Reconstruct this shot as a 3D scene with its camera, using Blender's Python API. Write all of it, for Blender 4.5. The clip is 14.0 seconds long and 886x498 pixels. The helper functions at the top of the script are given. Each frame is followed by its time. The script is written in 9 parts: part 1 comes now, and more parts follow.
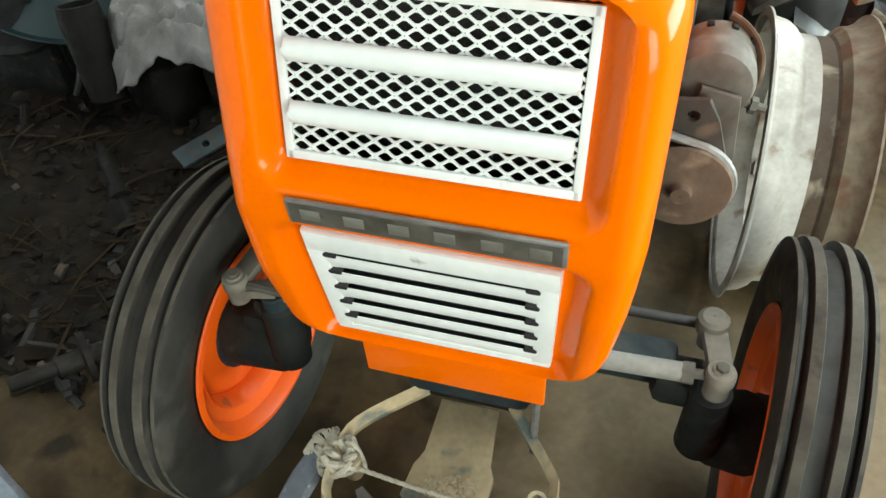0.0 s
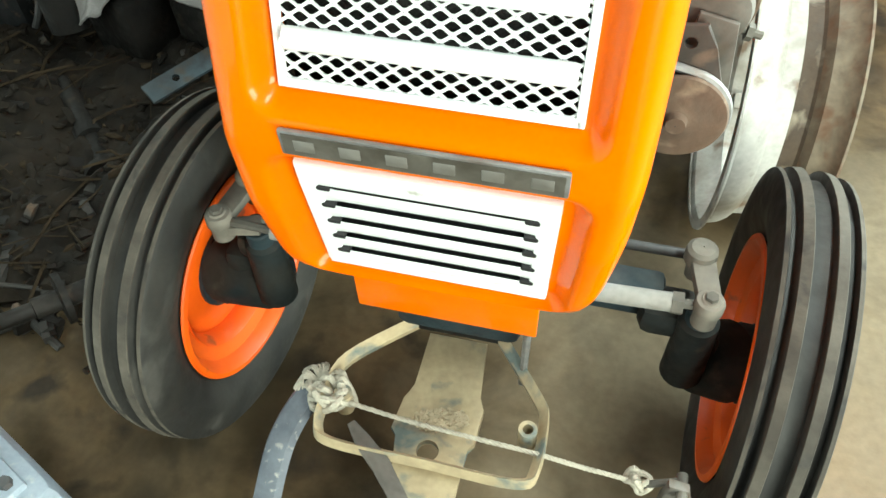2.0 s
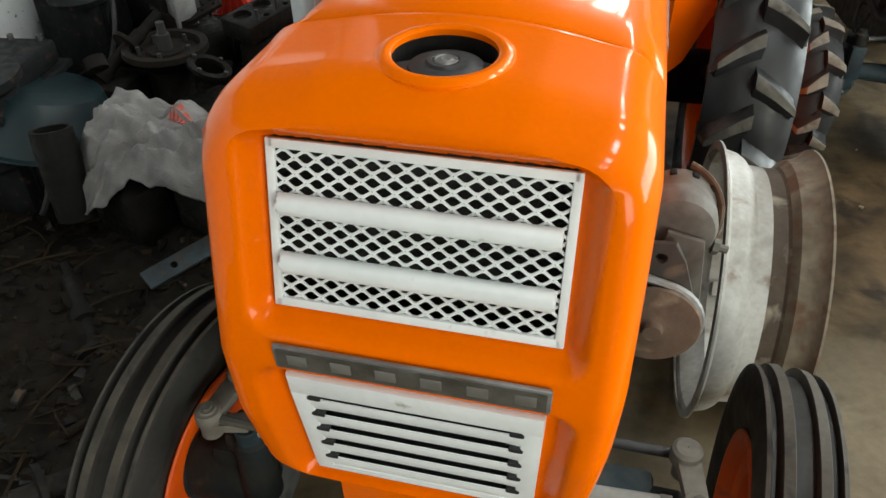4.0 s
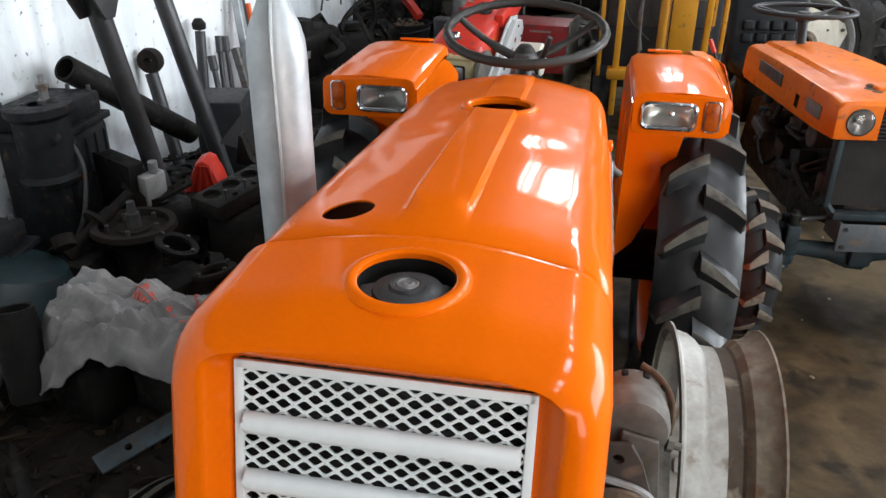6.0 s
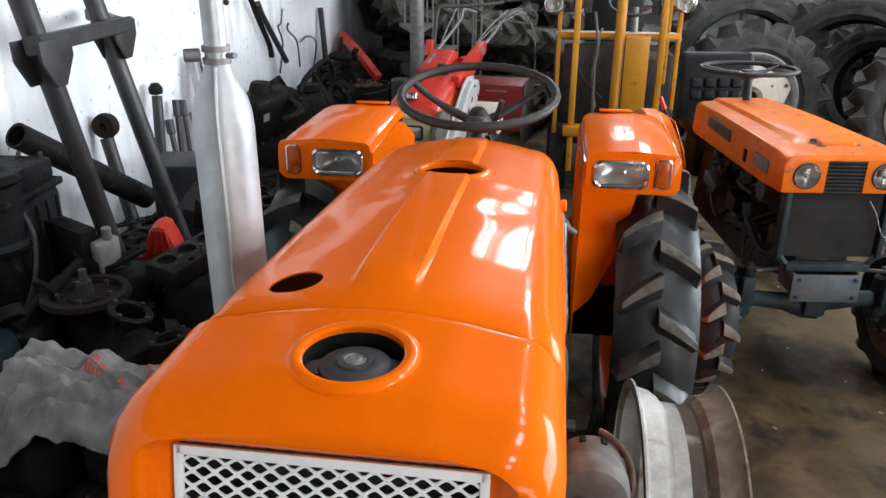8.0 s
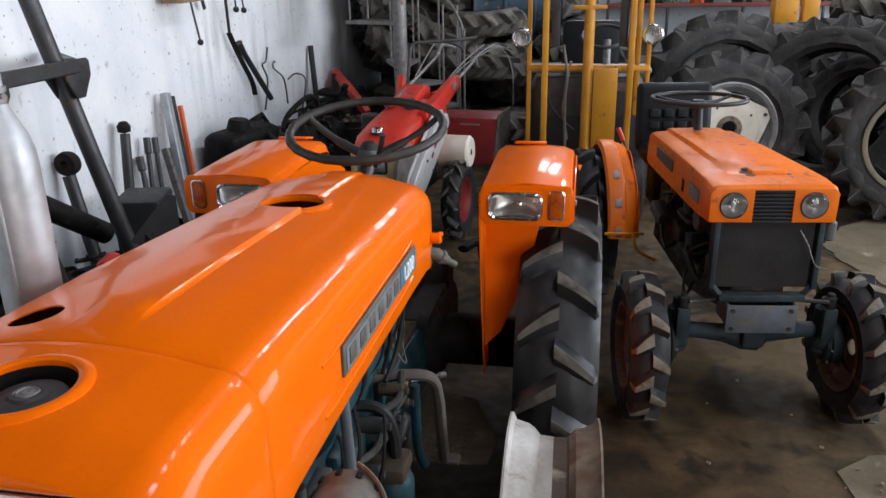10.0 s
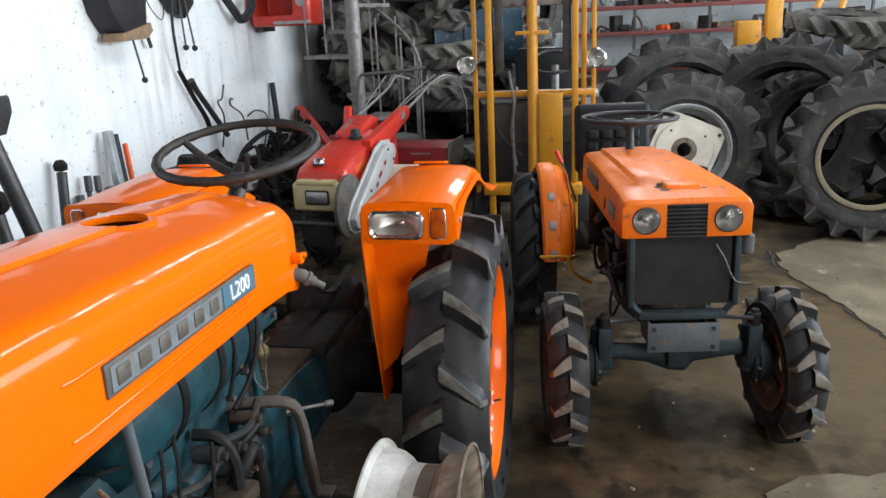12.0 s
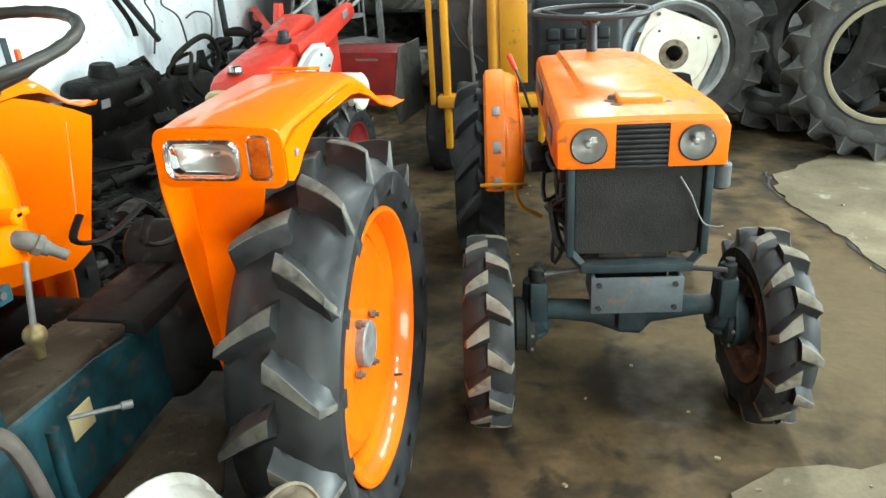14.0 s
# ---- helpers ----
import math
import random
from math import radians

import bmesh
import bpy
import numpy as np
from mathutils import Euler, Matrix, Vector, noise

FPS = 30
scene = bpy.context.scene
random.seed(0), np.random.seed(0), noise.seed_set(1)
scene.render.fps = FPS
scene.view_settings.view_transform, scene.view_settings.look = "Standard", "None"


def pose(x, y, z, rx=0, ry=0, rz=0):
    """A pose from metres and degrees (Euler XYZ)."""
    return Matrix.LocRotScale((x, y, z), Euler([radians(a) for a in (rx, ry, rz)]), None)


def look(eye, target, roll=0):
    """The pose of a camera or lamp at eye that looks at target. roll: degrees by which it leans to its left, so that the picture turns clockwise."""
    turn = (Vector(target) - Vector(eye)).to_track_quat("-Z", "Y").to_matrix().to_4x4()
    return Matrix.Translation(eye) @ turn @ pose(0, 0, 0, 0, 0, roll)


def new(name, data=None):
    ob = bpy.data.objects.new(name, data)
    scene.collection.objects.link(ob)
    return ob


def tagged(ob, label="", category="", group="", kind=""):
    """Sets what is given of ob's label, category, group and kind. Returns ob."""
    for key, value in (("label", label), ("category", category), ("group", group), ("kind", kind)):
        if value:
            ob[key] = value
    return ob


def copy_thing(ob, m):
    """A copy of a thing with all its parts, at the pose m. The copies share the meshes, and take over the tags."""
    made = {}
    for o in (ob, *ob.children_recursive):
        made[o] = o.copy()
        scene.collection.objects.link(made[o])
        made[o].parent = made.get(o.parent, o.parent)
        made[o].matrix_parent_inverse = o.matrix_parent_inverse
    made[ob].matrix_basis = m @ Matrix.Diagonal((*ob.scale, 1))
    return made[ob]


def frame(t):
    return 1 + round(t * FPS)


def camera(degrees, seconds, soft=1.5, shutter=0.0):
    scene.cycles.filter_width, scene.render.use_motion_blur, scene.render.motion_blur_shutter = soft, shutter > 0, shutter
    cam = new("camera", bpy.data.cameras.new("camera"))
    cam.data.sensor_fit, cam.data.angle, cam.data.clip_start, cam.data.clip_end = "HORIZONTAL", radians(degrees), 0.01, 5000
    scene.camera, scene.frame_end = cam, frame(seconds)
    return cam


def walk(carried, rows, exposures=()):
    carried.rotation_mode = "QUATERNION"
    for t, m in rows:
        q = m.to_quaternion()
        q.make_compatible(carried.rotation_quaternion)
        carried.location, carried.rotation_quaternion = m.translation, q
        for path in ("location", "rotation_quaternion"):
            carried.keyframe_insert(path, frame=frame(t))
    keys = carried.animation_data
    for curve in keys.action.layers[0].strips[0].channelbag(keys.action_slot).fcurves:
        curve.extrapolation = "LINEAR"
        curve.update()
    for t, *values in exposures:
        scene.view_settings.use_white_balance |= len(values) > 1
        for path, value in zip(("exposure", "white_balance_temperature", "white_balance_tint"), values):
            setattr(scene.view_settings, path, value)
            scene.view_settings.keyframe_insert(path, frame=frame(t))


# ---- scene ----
cam = camera(59.89, 14.0)
PATH = [
    (0.0, (0.194, -0.520, 1.482), (-0.257, 0.812, 0.060), -3.7),
    (0.5, (0.181, -0.523, 1.487), (-0.230, 0.790, 0.035), -3.4),
    (1.0, (0.173, -0.527, 1.481), (-0.213, 0.771, 0.009), -2.9),
    (1.5, (0.167, -0.526, 1.473), (-0.190, 0.741, -0.033), -2.4),
    (2.0, (0.164, -0.524, 1.469), (-0.183, 0.713, -0.063), -2.1),
    (2.5, (0.163, -0.523, 1.478), (-0.192, 0.751, -0.023), -1.7),
    (3.0, (0.164, -0.523, 1.493), (-0.209, 0.850, 0.087), -1.1),
    (3.5, (0.168, -0.522, 1.511), (-0.216, 0.931, 0.191), -0.8),
    (4.0, (0.167, -0.518, 1.530), (-0.221, 1.018, 0.310), -0.9),
    (4.2, (0.164, -0.519, 1.536), (-0.222, 1.052, 0.360), -0.7),
    (6.3, (0.169, -0.521, 1.610), (-0.163, 1.260, 0.762), 0.5),
    (6.5, (0.169, -0.522, 1.612), (-0.161, 1.267, 0.781), 0.4),
    (7.0, (0.174, -0.518, 1.613), (-0.153, 1.285, 0.811), 0.3),
    (7.5, (0.178, -0.506, 1.614), (-0.125, 1.312, 0.838), 0.2),
    (8.0, (0.184, -0.501, 1.616), (-0.075, 1.336, 0.869), 0.3),
    (8.2, (0.190, -0.500, 1.617), (-0.059, 1.342, 0.878), 0.4),
    (10.3, (0.614, -0.427, 1.616), (0.264, 1.434, 0.973), -1.2),
    (10.5, (0.659, -0.410, 1.610), (0.305, 1.457, 0.986), -1.4),
    (11.0, (0.764, -0.392, 1.582), (0.410, 1.486, 0.992), -1.8),
    (11.5, (0.816, -0.379, 1.554), (0.467, 1.503, 0.974), -2.2),
    (12.0, (0.843, -0.347, 1.545), (0.502, 1.537, 0.968), -2.7),
    (12.5, (0.920, -0.222, 1.519), (0.580, 1.662, 0.940), -3.3),
    (13.0, (1.008, -0.093, 1.477), (0.665, 1.788, 0.890), -3.3),
    (13.5, (1.030, 0.091, 1.434), (0.689, 1.934, 0.737), -3.3),
    (14.0, (1.062, 0.293, 1.415), (0.708, 2.095, 0.622), -3.2),
]
walk(cam, [(t, look(eye, target, roll)) for t, eye, target, roll in PATH],
     exposures=[(0.0, 0.72, 6500, -5), (0.5, 0.84, 6500, -6), (1.0, 1.18, 6450, -9), (2.0, 1.47, 6450, -10), (2.5, 1.3, 6450, -9), (3.0, 0.68, 6500, -5), (3.5, 0.24, 6650, 0), (4.0, 0.08, 6600, 1),
                (6.3, 0.0, 6250, 9), (8.0, 0.0, 6250, 10), (10.5, -0.54, 6200, 14), (11.5, -0.24, 6200, 11), (12.5, -0.08, 6150, 5), (13.0, 0.14, 6100, -1), (13.5, 0.8, 6250, -8), (14.0, 0.86, 6150, -7)])

# ---- world, daylight and large lamps ----
world = bpy.data.worlds.new("sky")
scene.world = world
world.use_nodes = True
wn = world.node_tree
sky = wn.nodes.new("ShaderNodeTexSky")
sky.sky_type, sky.sun_disc = "NISHITA", False
sky.sun_elevation, sky.sun_rotation = radians(48), radians(120)
wn.links.new(sky.outputs[0], wn.nodes["Background"].inputs[0])
wn.nodes["Background"].inputs[1].default_value = 0.12


def area_lamp(name, eye, target, sx, sy, watts, color):
    data = bpy.data.lights.new(name, "AREA")
    data.shape, data.size, data.size_y, data.energy, data.color = "RECTANGLE", sx, sy, watts, color
    ob = new(name, data)
    ob.matrix_world = look(eye, target)
    return ob


# the doorways and roof lights of the shed, as the sky shines through them
area_lamp("door_light_east", (6.9, 4.15, 2.1), (-2, 4.35, 1.9), 8.2, 2.6, 940, (0.93, 0.97, 1.0))
area_lamp("door_light_south", (4.8, -5.4, 1.75), (0.0, 0.6, 0.9), 3.5, 3.2, 330, (1.0, 0.97, 0.92))
ROOF_Y = [-2.1 + 1.3 * k for k in range(10)]
for y in ROOF_Y:
    area_lamp("roof_light", (1.9, y, 4.42), (1.9, y, 0), 0.42, 0.6, 31 if y < 5.5 else 44, (0.97, 0.98, 1.0))
area_lamp("gable_light", (0.85, 10.12, 3.8), (0.85, 0, 3.0), 1.2, 0.9, 62, (0.97, 0.98, 1.0))

# ---- materials ----


def surf(name, col, col2=None, rough=0.5, rough2=None, metal=0.0, scale=6.0, fine=90.0, bump=0.08, spots=None,
         spot_amount=0.35, spot_scale=18.0, coat=0.0, spread=0.5, vary=0.0, streak=None, patches=(), dust=None, dust_amount=0.0, spec=0.5, wave=0.0, coat_rough=0.06, coat_ior=1.5):
    """A worn surface: two tones in patches, spots of a third, fine grain in colour, gloss and relief; dust on upward faces."""
    m = bpy.data.materials.new(name)
    m.use_nodes = True
    nt = m.node_tree
    N, L = nt.nodes, nt.links
    p = N["Principled BSDF"]
    p.inputs["Metallic"].default_value = metal
    p.inputs["Coat Weight"].default_value = coat
    p.inputs["Coat Roughness"].default_value, p.inputs["Coat IOR"].default_value = coat_rough, coat_ior
    p.inputs["Specular IOR Level"].default_value = spec
    co = N.new("ShaderNodeTexCoord")

    def nz(sc, detail=4.0, dist=0.0):
        n = N.new("ShaderNodeTexNoise")
        n.inputs["Scale"].default_value, n.inputs["Detail"].default_value, n.inputs["Distortion"].default_value = sc, detail, dist
        L.new(co.outputs["Object"], n.inputs["Vector"])
        return n.outputs["Fac"]

    def ramp(src, lo, hi):
        r = N.new("ShaderNodeMapRange")
        r.inputs["From Min"].default_value, r.inputs["From Max"].default_value = lo, hi
        L.new(src, r.inputs["Value"])
        return r.outputs["Result"]

    def mix(fac, a, b):
        x = N.new("ShaderNodeMix")
        x.data_type = "RGBA"
        L.new(fac, x.inputs["Factor"])
        for src, sock in ((a, x.inputs["A"]), (b, x.inputs["B"])):
            if isinstance(src, tuple):
                sock.default_value = (*src, 1)
            else:
                L.new(src, sock)
        return x.outputs["Result"]

    col2 = col2 or tuple(c * 0.8 for c in col)
    big = nz(scale, 6.0, 0.6)
    small = nz(fine, 3.0)
    c = mix(ramp(big, 0.5 - spread * 0.4, 0.5 + spread * 0.4), col, col2)
    if spots:
        sp = ramp(nz(spot_scale, 8.0, 0.3), 0.69 - spot_amount * 0.5, 0.81 - spot_amount * 0.5)
        c = mix(sp, c, spots)
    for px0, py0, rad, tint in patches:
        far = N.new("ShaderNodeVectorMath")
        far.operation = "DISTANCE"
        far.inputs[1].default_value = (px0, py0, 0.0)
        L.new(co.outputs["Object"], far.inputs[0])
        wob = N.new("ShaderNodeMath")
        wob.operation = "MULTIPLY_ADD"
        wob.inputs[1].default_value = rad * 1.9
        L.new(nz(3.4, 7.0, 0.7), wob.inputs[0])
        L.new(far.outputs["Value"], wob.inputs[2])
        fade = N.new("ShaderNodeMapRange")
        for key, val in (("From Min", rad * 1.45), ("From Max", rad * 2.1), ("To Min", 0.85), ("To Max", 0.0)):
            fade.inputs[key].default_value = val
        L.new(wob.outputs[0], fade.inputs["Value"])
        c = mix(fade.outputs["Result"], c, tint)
    if streak:
        tall = N.new("ShaderNodeMapping")
        tall.inputs["Scale"].default_value = (1.0, 1.0, 0.13)
        L.new(co.outputs["Object"], tall.inputs["Vector"])
        drip = N.new("ShaderNodeTexNoise")
        drip.inputs["Scale"].default_value, drip.inputs["Detail"].default_value = 7.5, 7.0
        L.new(tall.outputs["Vector"], drip.inputs["Vector"])
        both = N.new("ShaderNodeMath")
        both.operation = "MULTIPLY"
        L.new(ramp(drip.outputs["Fac"], 0.47, 0.72), both.inputs[0])
        L.new(ramp(nz(1.1, 5.0, 0.8), 0.36, 0.66), both.inputs[1])
        c = mix(both.outputs[0], c, streak)
        c = mix(ramp(nz(34.0, 6.0, 0.2), 0.66, 0.7), c, tuple(q * 0.55 for q in streak))
    if dust:
        geo = N.new("ShaderNodeNewGeometry")
        sep = N.new("ShaderNodeSeparateXYZ")
        L.new(geo.outputs["Normal"], sep.inputs[0])
        up = N.new("ShaderNodeMath")
        up.operation = "MULTIPLY"
        L.new(ramp(sep.outputs["Z"], 0.2, 0.9), up.inputs[0])
        L.new(ramp(nz(scale * 2.3, 5.0), 0.35, 0.35 + 0.4 / max(dust_amount, 0.05)), up.inputs[1])
        c = mix(up.outputs[0], c, dust)
    grain = N.new("ShaderNodeMix")
    grain.data_type, grain.blend_type = "RGBA", "MULTIPLY"
    grain.inputs["Factor"].default_value = 0.35 if bump > 0.03 else 0.1
    L.new(c, grain.inputs["A"])
    L.new(small, grain.inputs["B"])
    bright = N.new("ShaderNodeHueSaturation")
    bright.inputs["Value"].default_value = 1.18 if bump > 0.03 else 1.04
    if vary:
        info = N.new("ShaderNodeObjectInfo")
        vr = N.new("ShaderNodeMapRange")
        vr.inputs["To Min"].default_value, vr.inputs["To Max"].default_value = 1.1 - vary, 1.1 + vary
        L.new(info.outputs["Random"], vr.inputs["Value"])
        L.new(vr.outputs["Result"], bright.inputs["Value"])
    L.new(grain.outputs["Result"], bright.inputs["Color"])
    L.new(bright.outputs["Color"], p.inputs["Base Color"])
    rr = N.new("ShaderNodeMapRange")
    rr.inputs["From Min"].default_value, rr.inputs["From Max"].default_value = 0.3, 0.7
    rr.inputs["To Min"].default_value, rr.inputs["To Max"].default_value = rough, rough2 if rough2 is not None else min(1, rough + 0.15)
    L.new(nz(scale * 3.1, 5.0), rr.inputs["Value"])
    L.new(rr.outputs["Result"], p.inputs["Roughness"])
    if bump:
        b = N.new("ShaderNodeBump")
        b.inputs["Strength"].default_value, b.inputs["Distance"].default_value = min(1.0, bump * 4), 0.004
        L.new(nz(fine * 0.6, 6.0), b.inputs["Height"])
        L.new(b.outputs["Normal"], p.inputs["Normal"])
    if wave:
        w = N.new("ShaderNodeBump")
        w.inputs["Strength"].default_value, w.inputs["Distance"].default_value = wave, 0.02
        L.new(nz(5.0, 1.0), w.inputs["Height"])
        L.new(w.outputs["Normal"], p.inputs["Coat Normal"])
    return m


def glass_mat(name, col, rough=0.02):
    m = bpy.data.materials.new(name)
    m.use_nodes = True
    p = m.node_tree.nodes["Principled BSDF"]
    p.inputs["Base Color"].default_value = (*col, 1)
    p.inputs["Transmission Weight"].default_value, p.inputs["Roughness"].default_value = 1.0, rough
    p.inputs["IOR"].default_value = 1.45
    return m


ORANGE = surf("orange_paint", (0.84, 0.145, 0.0002), (0.8, 0.132, 0.0002), rough=0.3, rough2=0.4, scale=3, fine=160, bump=0.008, coat=0.55, spread=0.9, spec=0.03, wave=0.36, coat_rough=0.08, coat_ior=1.33)
ORANGE_OLD = surf("faded_orange_paint", (0.77, 0.168, 0.004), (0.67, 0.13, 0.004), rough=0.35, rough2=0.55, scale=9, fine=120, bump=0.03,
                  spots=(0.16, 0.06, 0.03), spot_amount=0.14, spot_scale=22, coat=0.07, dust=(0.8, 0.27, 0.05), dust_amount=0.18, spec=0.2)
RIM_ORANGE = surf("orange_rim_paint", (0.84, 0.14, 0.001), (0.78, 0.12, 0.001), rough=0.3, scale=7, bump=0.015, spec=0.25, coat=0.5, spots=(0.2, 0.05, 0.02), spot_amount=0.06)
RIM_RED = surf("red_orange_rim_paint", (0.79, 0.108, 0.003), (0.68, 0.08, 0.004), rough=0.35, scale=7, bump=0.02, spots=(0.18, 0.06, 0.03), spot_amount=0.12)
WHITE = surf("white_grille_paint", (0.8, 0.82, 0.82), (0.72, 0.74, 0.74), rough=0.35, scale=14, bump=0.012, spots=(0.42, 0.4, 0.36), spot_amount=0.05, spot_scale=40)
TEAL = surf("greasy_teal_paint", (0.011, 0.056, 0.071), (0.0045, 0.018, 0.023), rough=0.35, rough2=0.75, scale=11, bump=0.06, spots=(0.05, 0.04, 0.03),
            spot_amount=0.12, dust=(0.14, 0.115, 0.09), dust_amount=0.5, spec=0.25)
TEAL_DARK = surf("dark_blue_grey_paint", (0.022, 0.038, 0.045), (0.013, 0.018, 0.022), rough=0.5, rough2=0.8, scale=10, bump=0.07, spots=(0.06, 0.045, 0.035), spot_amount=0.1,
                 dust=(0.13, 0.11, 0.085), dust_amount=0.3, spec=0.25)
RUBBER = surf("worn_black_rubber", (0.013, 0.013, 0.014), (0.022, 0.0215, 0.021), rough=0.5, rough2=0.75, scale=8, bump=0.05, spots=(0.05, 0.046, 0.04), spot_amount=0.16, spot_scale=14, spec=0.25)
RUBBER_RIB = surf("dust_streaked_rubber", (0.014, 0.0138, 0.0135), (0.032, 0.03, 0.0265), rough=0.45, rough2=0.7, scale=7, bump=0.05, spots=(0.05, 0.047, 0.042), spot_amount=0.22, spot_scale=9, dust=(0.08, 0.074, 0.065), dust_amount=0.22, spec=0.3)
RUBBER_SHINY = surf("dressed_black_rubber", (0.011, 0.0115, 0.0125), (0.021, 0.021, 0.0215), rough=0.36, rough2=0.6, scale=9, bump=0.03, spots=(0.042, 0.04, 0.037), spot_amount=0.14, spec=0.4)
LUG = surf("dusty_lug_rubber", (0.135, 0.124, 0.102), (0.045, 0.043, 0.038), rough=0.6, rough2=0.85, scale=17, bump=0.08, spots=(0.03, 0.029, 0.027), spot_amount=0.18, spot_scale=24, spec=0.3)
LUG_PALE = surf("worn_pale_lug_rubber", (0.2, 0.176, 0.14), (0.1, 0.088, 0.07), rough=0.75, rough2=0.9, scale=20, bump=0.08, spots=(0.06, 0.055, 0.048), spot_amount=0.14, spot_scale=30, spec=0.2)
RUBBER_DUST = surf("dusty_grey_rubber", (0.026, 0.0265, 0.027), (0.06, 0.057, 0.053), rough=0.6, rough2=0.9, scale=6, bump=0.07, spots=(0.09, 0.083, 0.07), spot_amount=0.16, vary=0.3, spec=0.25)
BLACK = surf("black_plastic", (0.02, 0.02, 0.022), (0.03, 0.03, 0.032), rough=0.4, scale=12, bump=0.02, dust=(0.12, 0.11, 0.1), dust_amount=0.3, spec=0.25)
VINYL = surf("black_vinyl", (0.0075, 0.0085, 0.0095), (0.013, 0.0145, 0.016), rough=0.42, scale=10, bump=0.04, spec=0.16)
DARK = surf("dark_oily_iron", (0.022, 0.021, 0.02), (0.045, 0.04, 0.035), rough=0.45, rough2=0.8, metal=0.3, scale=9, bump=0.1, spots=(0.09, 0.06, 0.04), spot_amount=0.2,
            dust=(0.06, 0.054, 0.047), dust_amount=0.3, vary=0.3, spec=0.25)
STEEL = surf("grey_dusty_steel", (0.26, 0.26, 0.26), (0.17, 0.16, 0.15), rough=0.45, rough2=0.7, metal=0.6, scale=16, bump=0.05, spots=(0.14, 0.09, 0.06), spot_amount=0.22, dust=(0.3, 0.28, 0.25), dust_amount=0.4)
STEEL_DARK = surf("dark_grey_steel", (0.085, 0.085, 0.088), (0.05, 0.048, 0.046), rough=0.45, rough2=0.7, metal=0.5, scale=10, bump=0.05, spots=(0.11, 0.07, 0.05), spot_amount=0.15)
STEEL_BLUE = surf("blue_grey_worn_plate", (0.085, 0.1, 0.112), (0.055, 0.065, 0.075), rough=0.5, rough2=0.7, scale=10, bump=0.05, spots=(0.12, 0.09, 0.065), spot_amount=0.2, dust=(0.16, 0.14, 0.115), dust_amount=0.3)
STEEL_DULL = surf("dust_dulled_steel", (0.13, 0.12, 0.1), (0.075, 0.068, 0.058), rough=0.6, rough2=0.8, metal=0.3, scale=14, bump=0.08, spots=(0.05, 0.045, 0.04), spot_amount=0.2)
ALLOY = surf("dusty_cast_alloy", (0.15, 0.138, 0.122), (0.075, 0.066, 0.056), rough=0.55, rough2=0.75, metal=0.3, scale=14, bump=0.06, spots=(0.1, 0.075, 0.055), spot_amount=0.22)
RUST_DARK_A = surf("dark_rusty_plate", (0.06, 0.045, 0.035), (0.035, 0.028, 0.023), rough=0.7, scale=14, bump=0.1, spots=(0.12, 0.08, 0.055), spot_amount=0.2)
BEAD = surf("yellowed_rubber_bead", (0.2, 0.165, 0.095), (0.13, 0.115, 0.08), rough=0.7, scale=7, bump=0.04, spots=(0.1, 0.095, 0.08), spot_amount=0.2)
HOSE = surf("oily_black_hose", (0.005, 0.005, 0.0053), (0.011, 0.0105, 0.01), rough=0.4, rough2=0.7, scale=12, bump=0.04, spots=(0.028, 0.023, 0.018), spot_amount=0.14, spec=0.15)
WHEEL_BLACK = surf("dusty_black_bakelite", (0.02, 0.018, 0.016), (0.036, 0.031, 0.026), rough=0.4, rough2=0.65, scale=14, bump=0.04, spec=0.35)
KNUCKLE = surf("greasy_dark_teal_iron", (0.014, 0.02, 0.022), (0.024, 0.022, 0.018), rough=0.5, rough2=0.8, scale=12, bump=0.1, spots=(0.05, 0.042, 0.032), spot_amount=0.15, dust=(0.06, 0.05, 0.038), dust_amount=0.3, spec=0.14)
ARM_DUST = surf("dust_grey_forging", (0.2, 0.18, 0.15), (0.12, 0.108, 0.09), rough=0.7, rough2=0.85, metal=0.2, scale=16, bump=0.08, spots=(0.07, 0.06, 0.05), spot_amount=0.16)
TUBE_PALE = surf("pale_grey_tube", (0.33, 0.32, 0.3), (0.22, 0.21, 0.19), rough=0.5, metal=0.2, scale=12, bump=0.04, spots=(0.14, 0.12, 0.1), spot_amount=0.15)
CHROME = surf("chrome", (0.75, 0.76, 0.77), (0.6, 0.6, 0.6), rough=0.12, rough2=0.3, metal=1.0, scale=20, bump=0.0)
ZINC = surf("galvanised_sheet", (0.47, 0.492, 0.505), (0.33, 0.348, 0.36), rough=0.4, rough2=0.58, metal=0.6, scale=18, bump=0.015, spots=(0.4, 0.33, 0.28), spot_amount=0.06)
RUST = surf("brown_rust", (0.125, 0.078, 0.05), (0.078, 0.052, 0.036), rough=0.8, scale=14, bump=0.12, spots=(0.2, 0.145, 0.1), spot_amount=0.25)
RIM_WHITE = surf("chipped_white_rim_paint", (0.46, 0.45, 0.425), (0.22, 0.2, 0.165), rough=0.35, rough2=0.6, scale=6, bump=0.04, spots=(0.16, 0.11, 0.075), spot_amount=0.17, spot_scale=16, spread=0.4)
DISC_CREAM = surf("cream_disc_paint", (0.7, 0.665, 0.57), (0.58, 0.54, 0.44), rough=0.45, rough2=0.6, scale=8, bump=0.03, spots=(0.3, 0.2, 0.12), spot_amount=0.08, spot_scale=20)
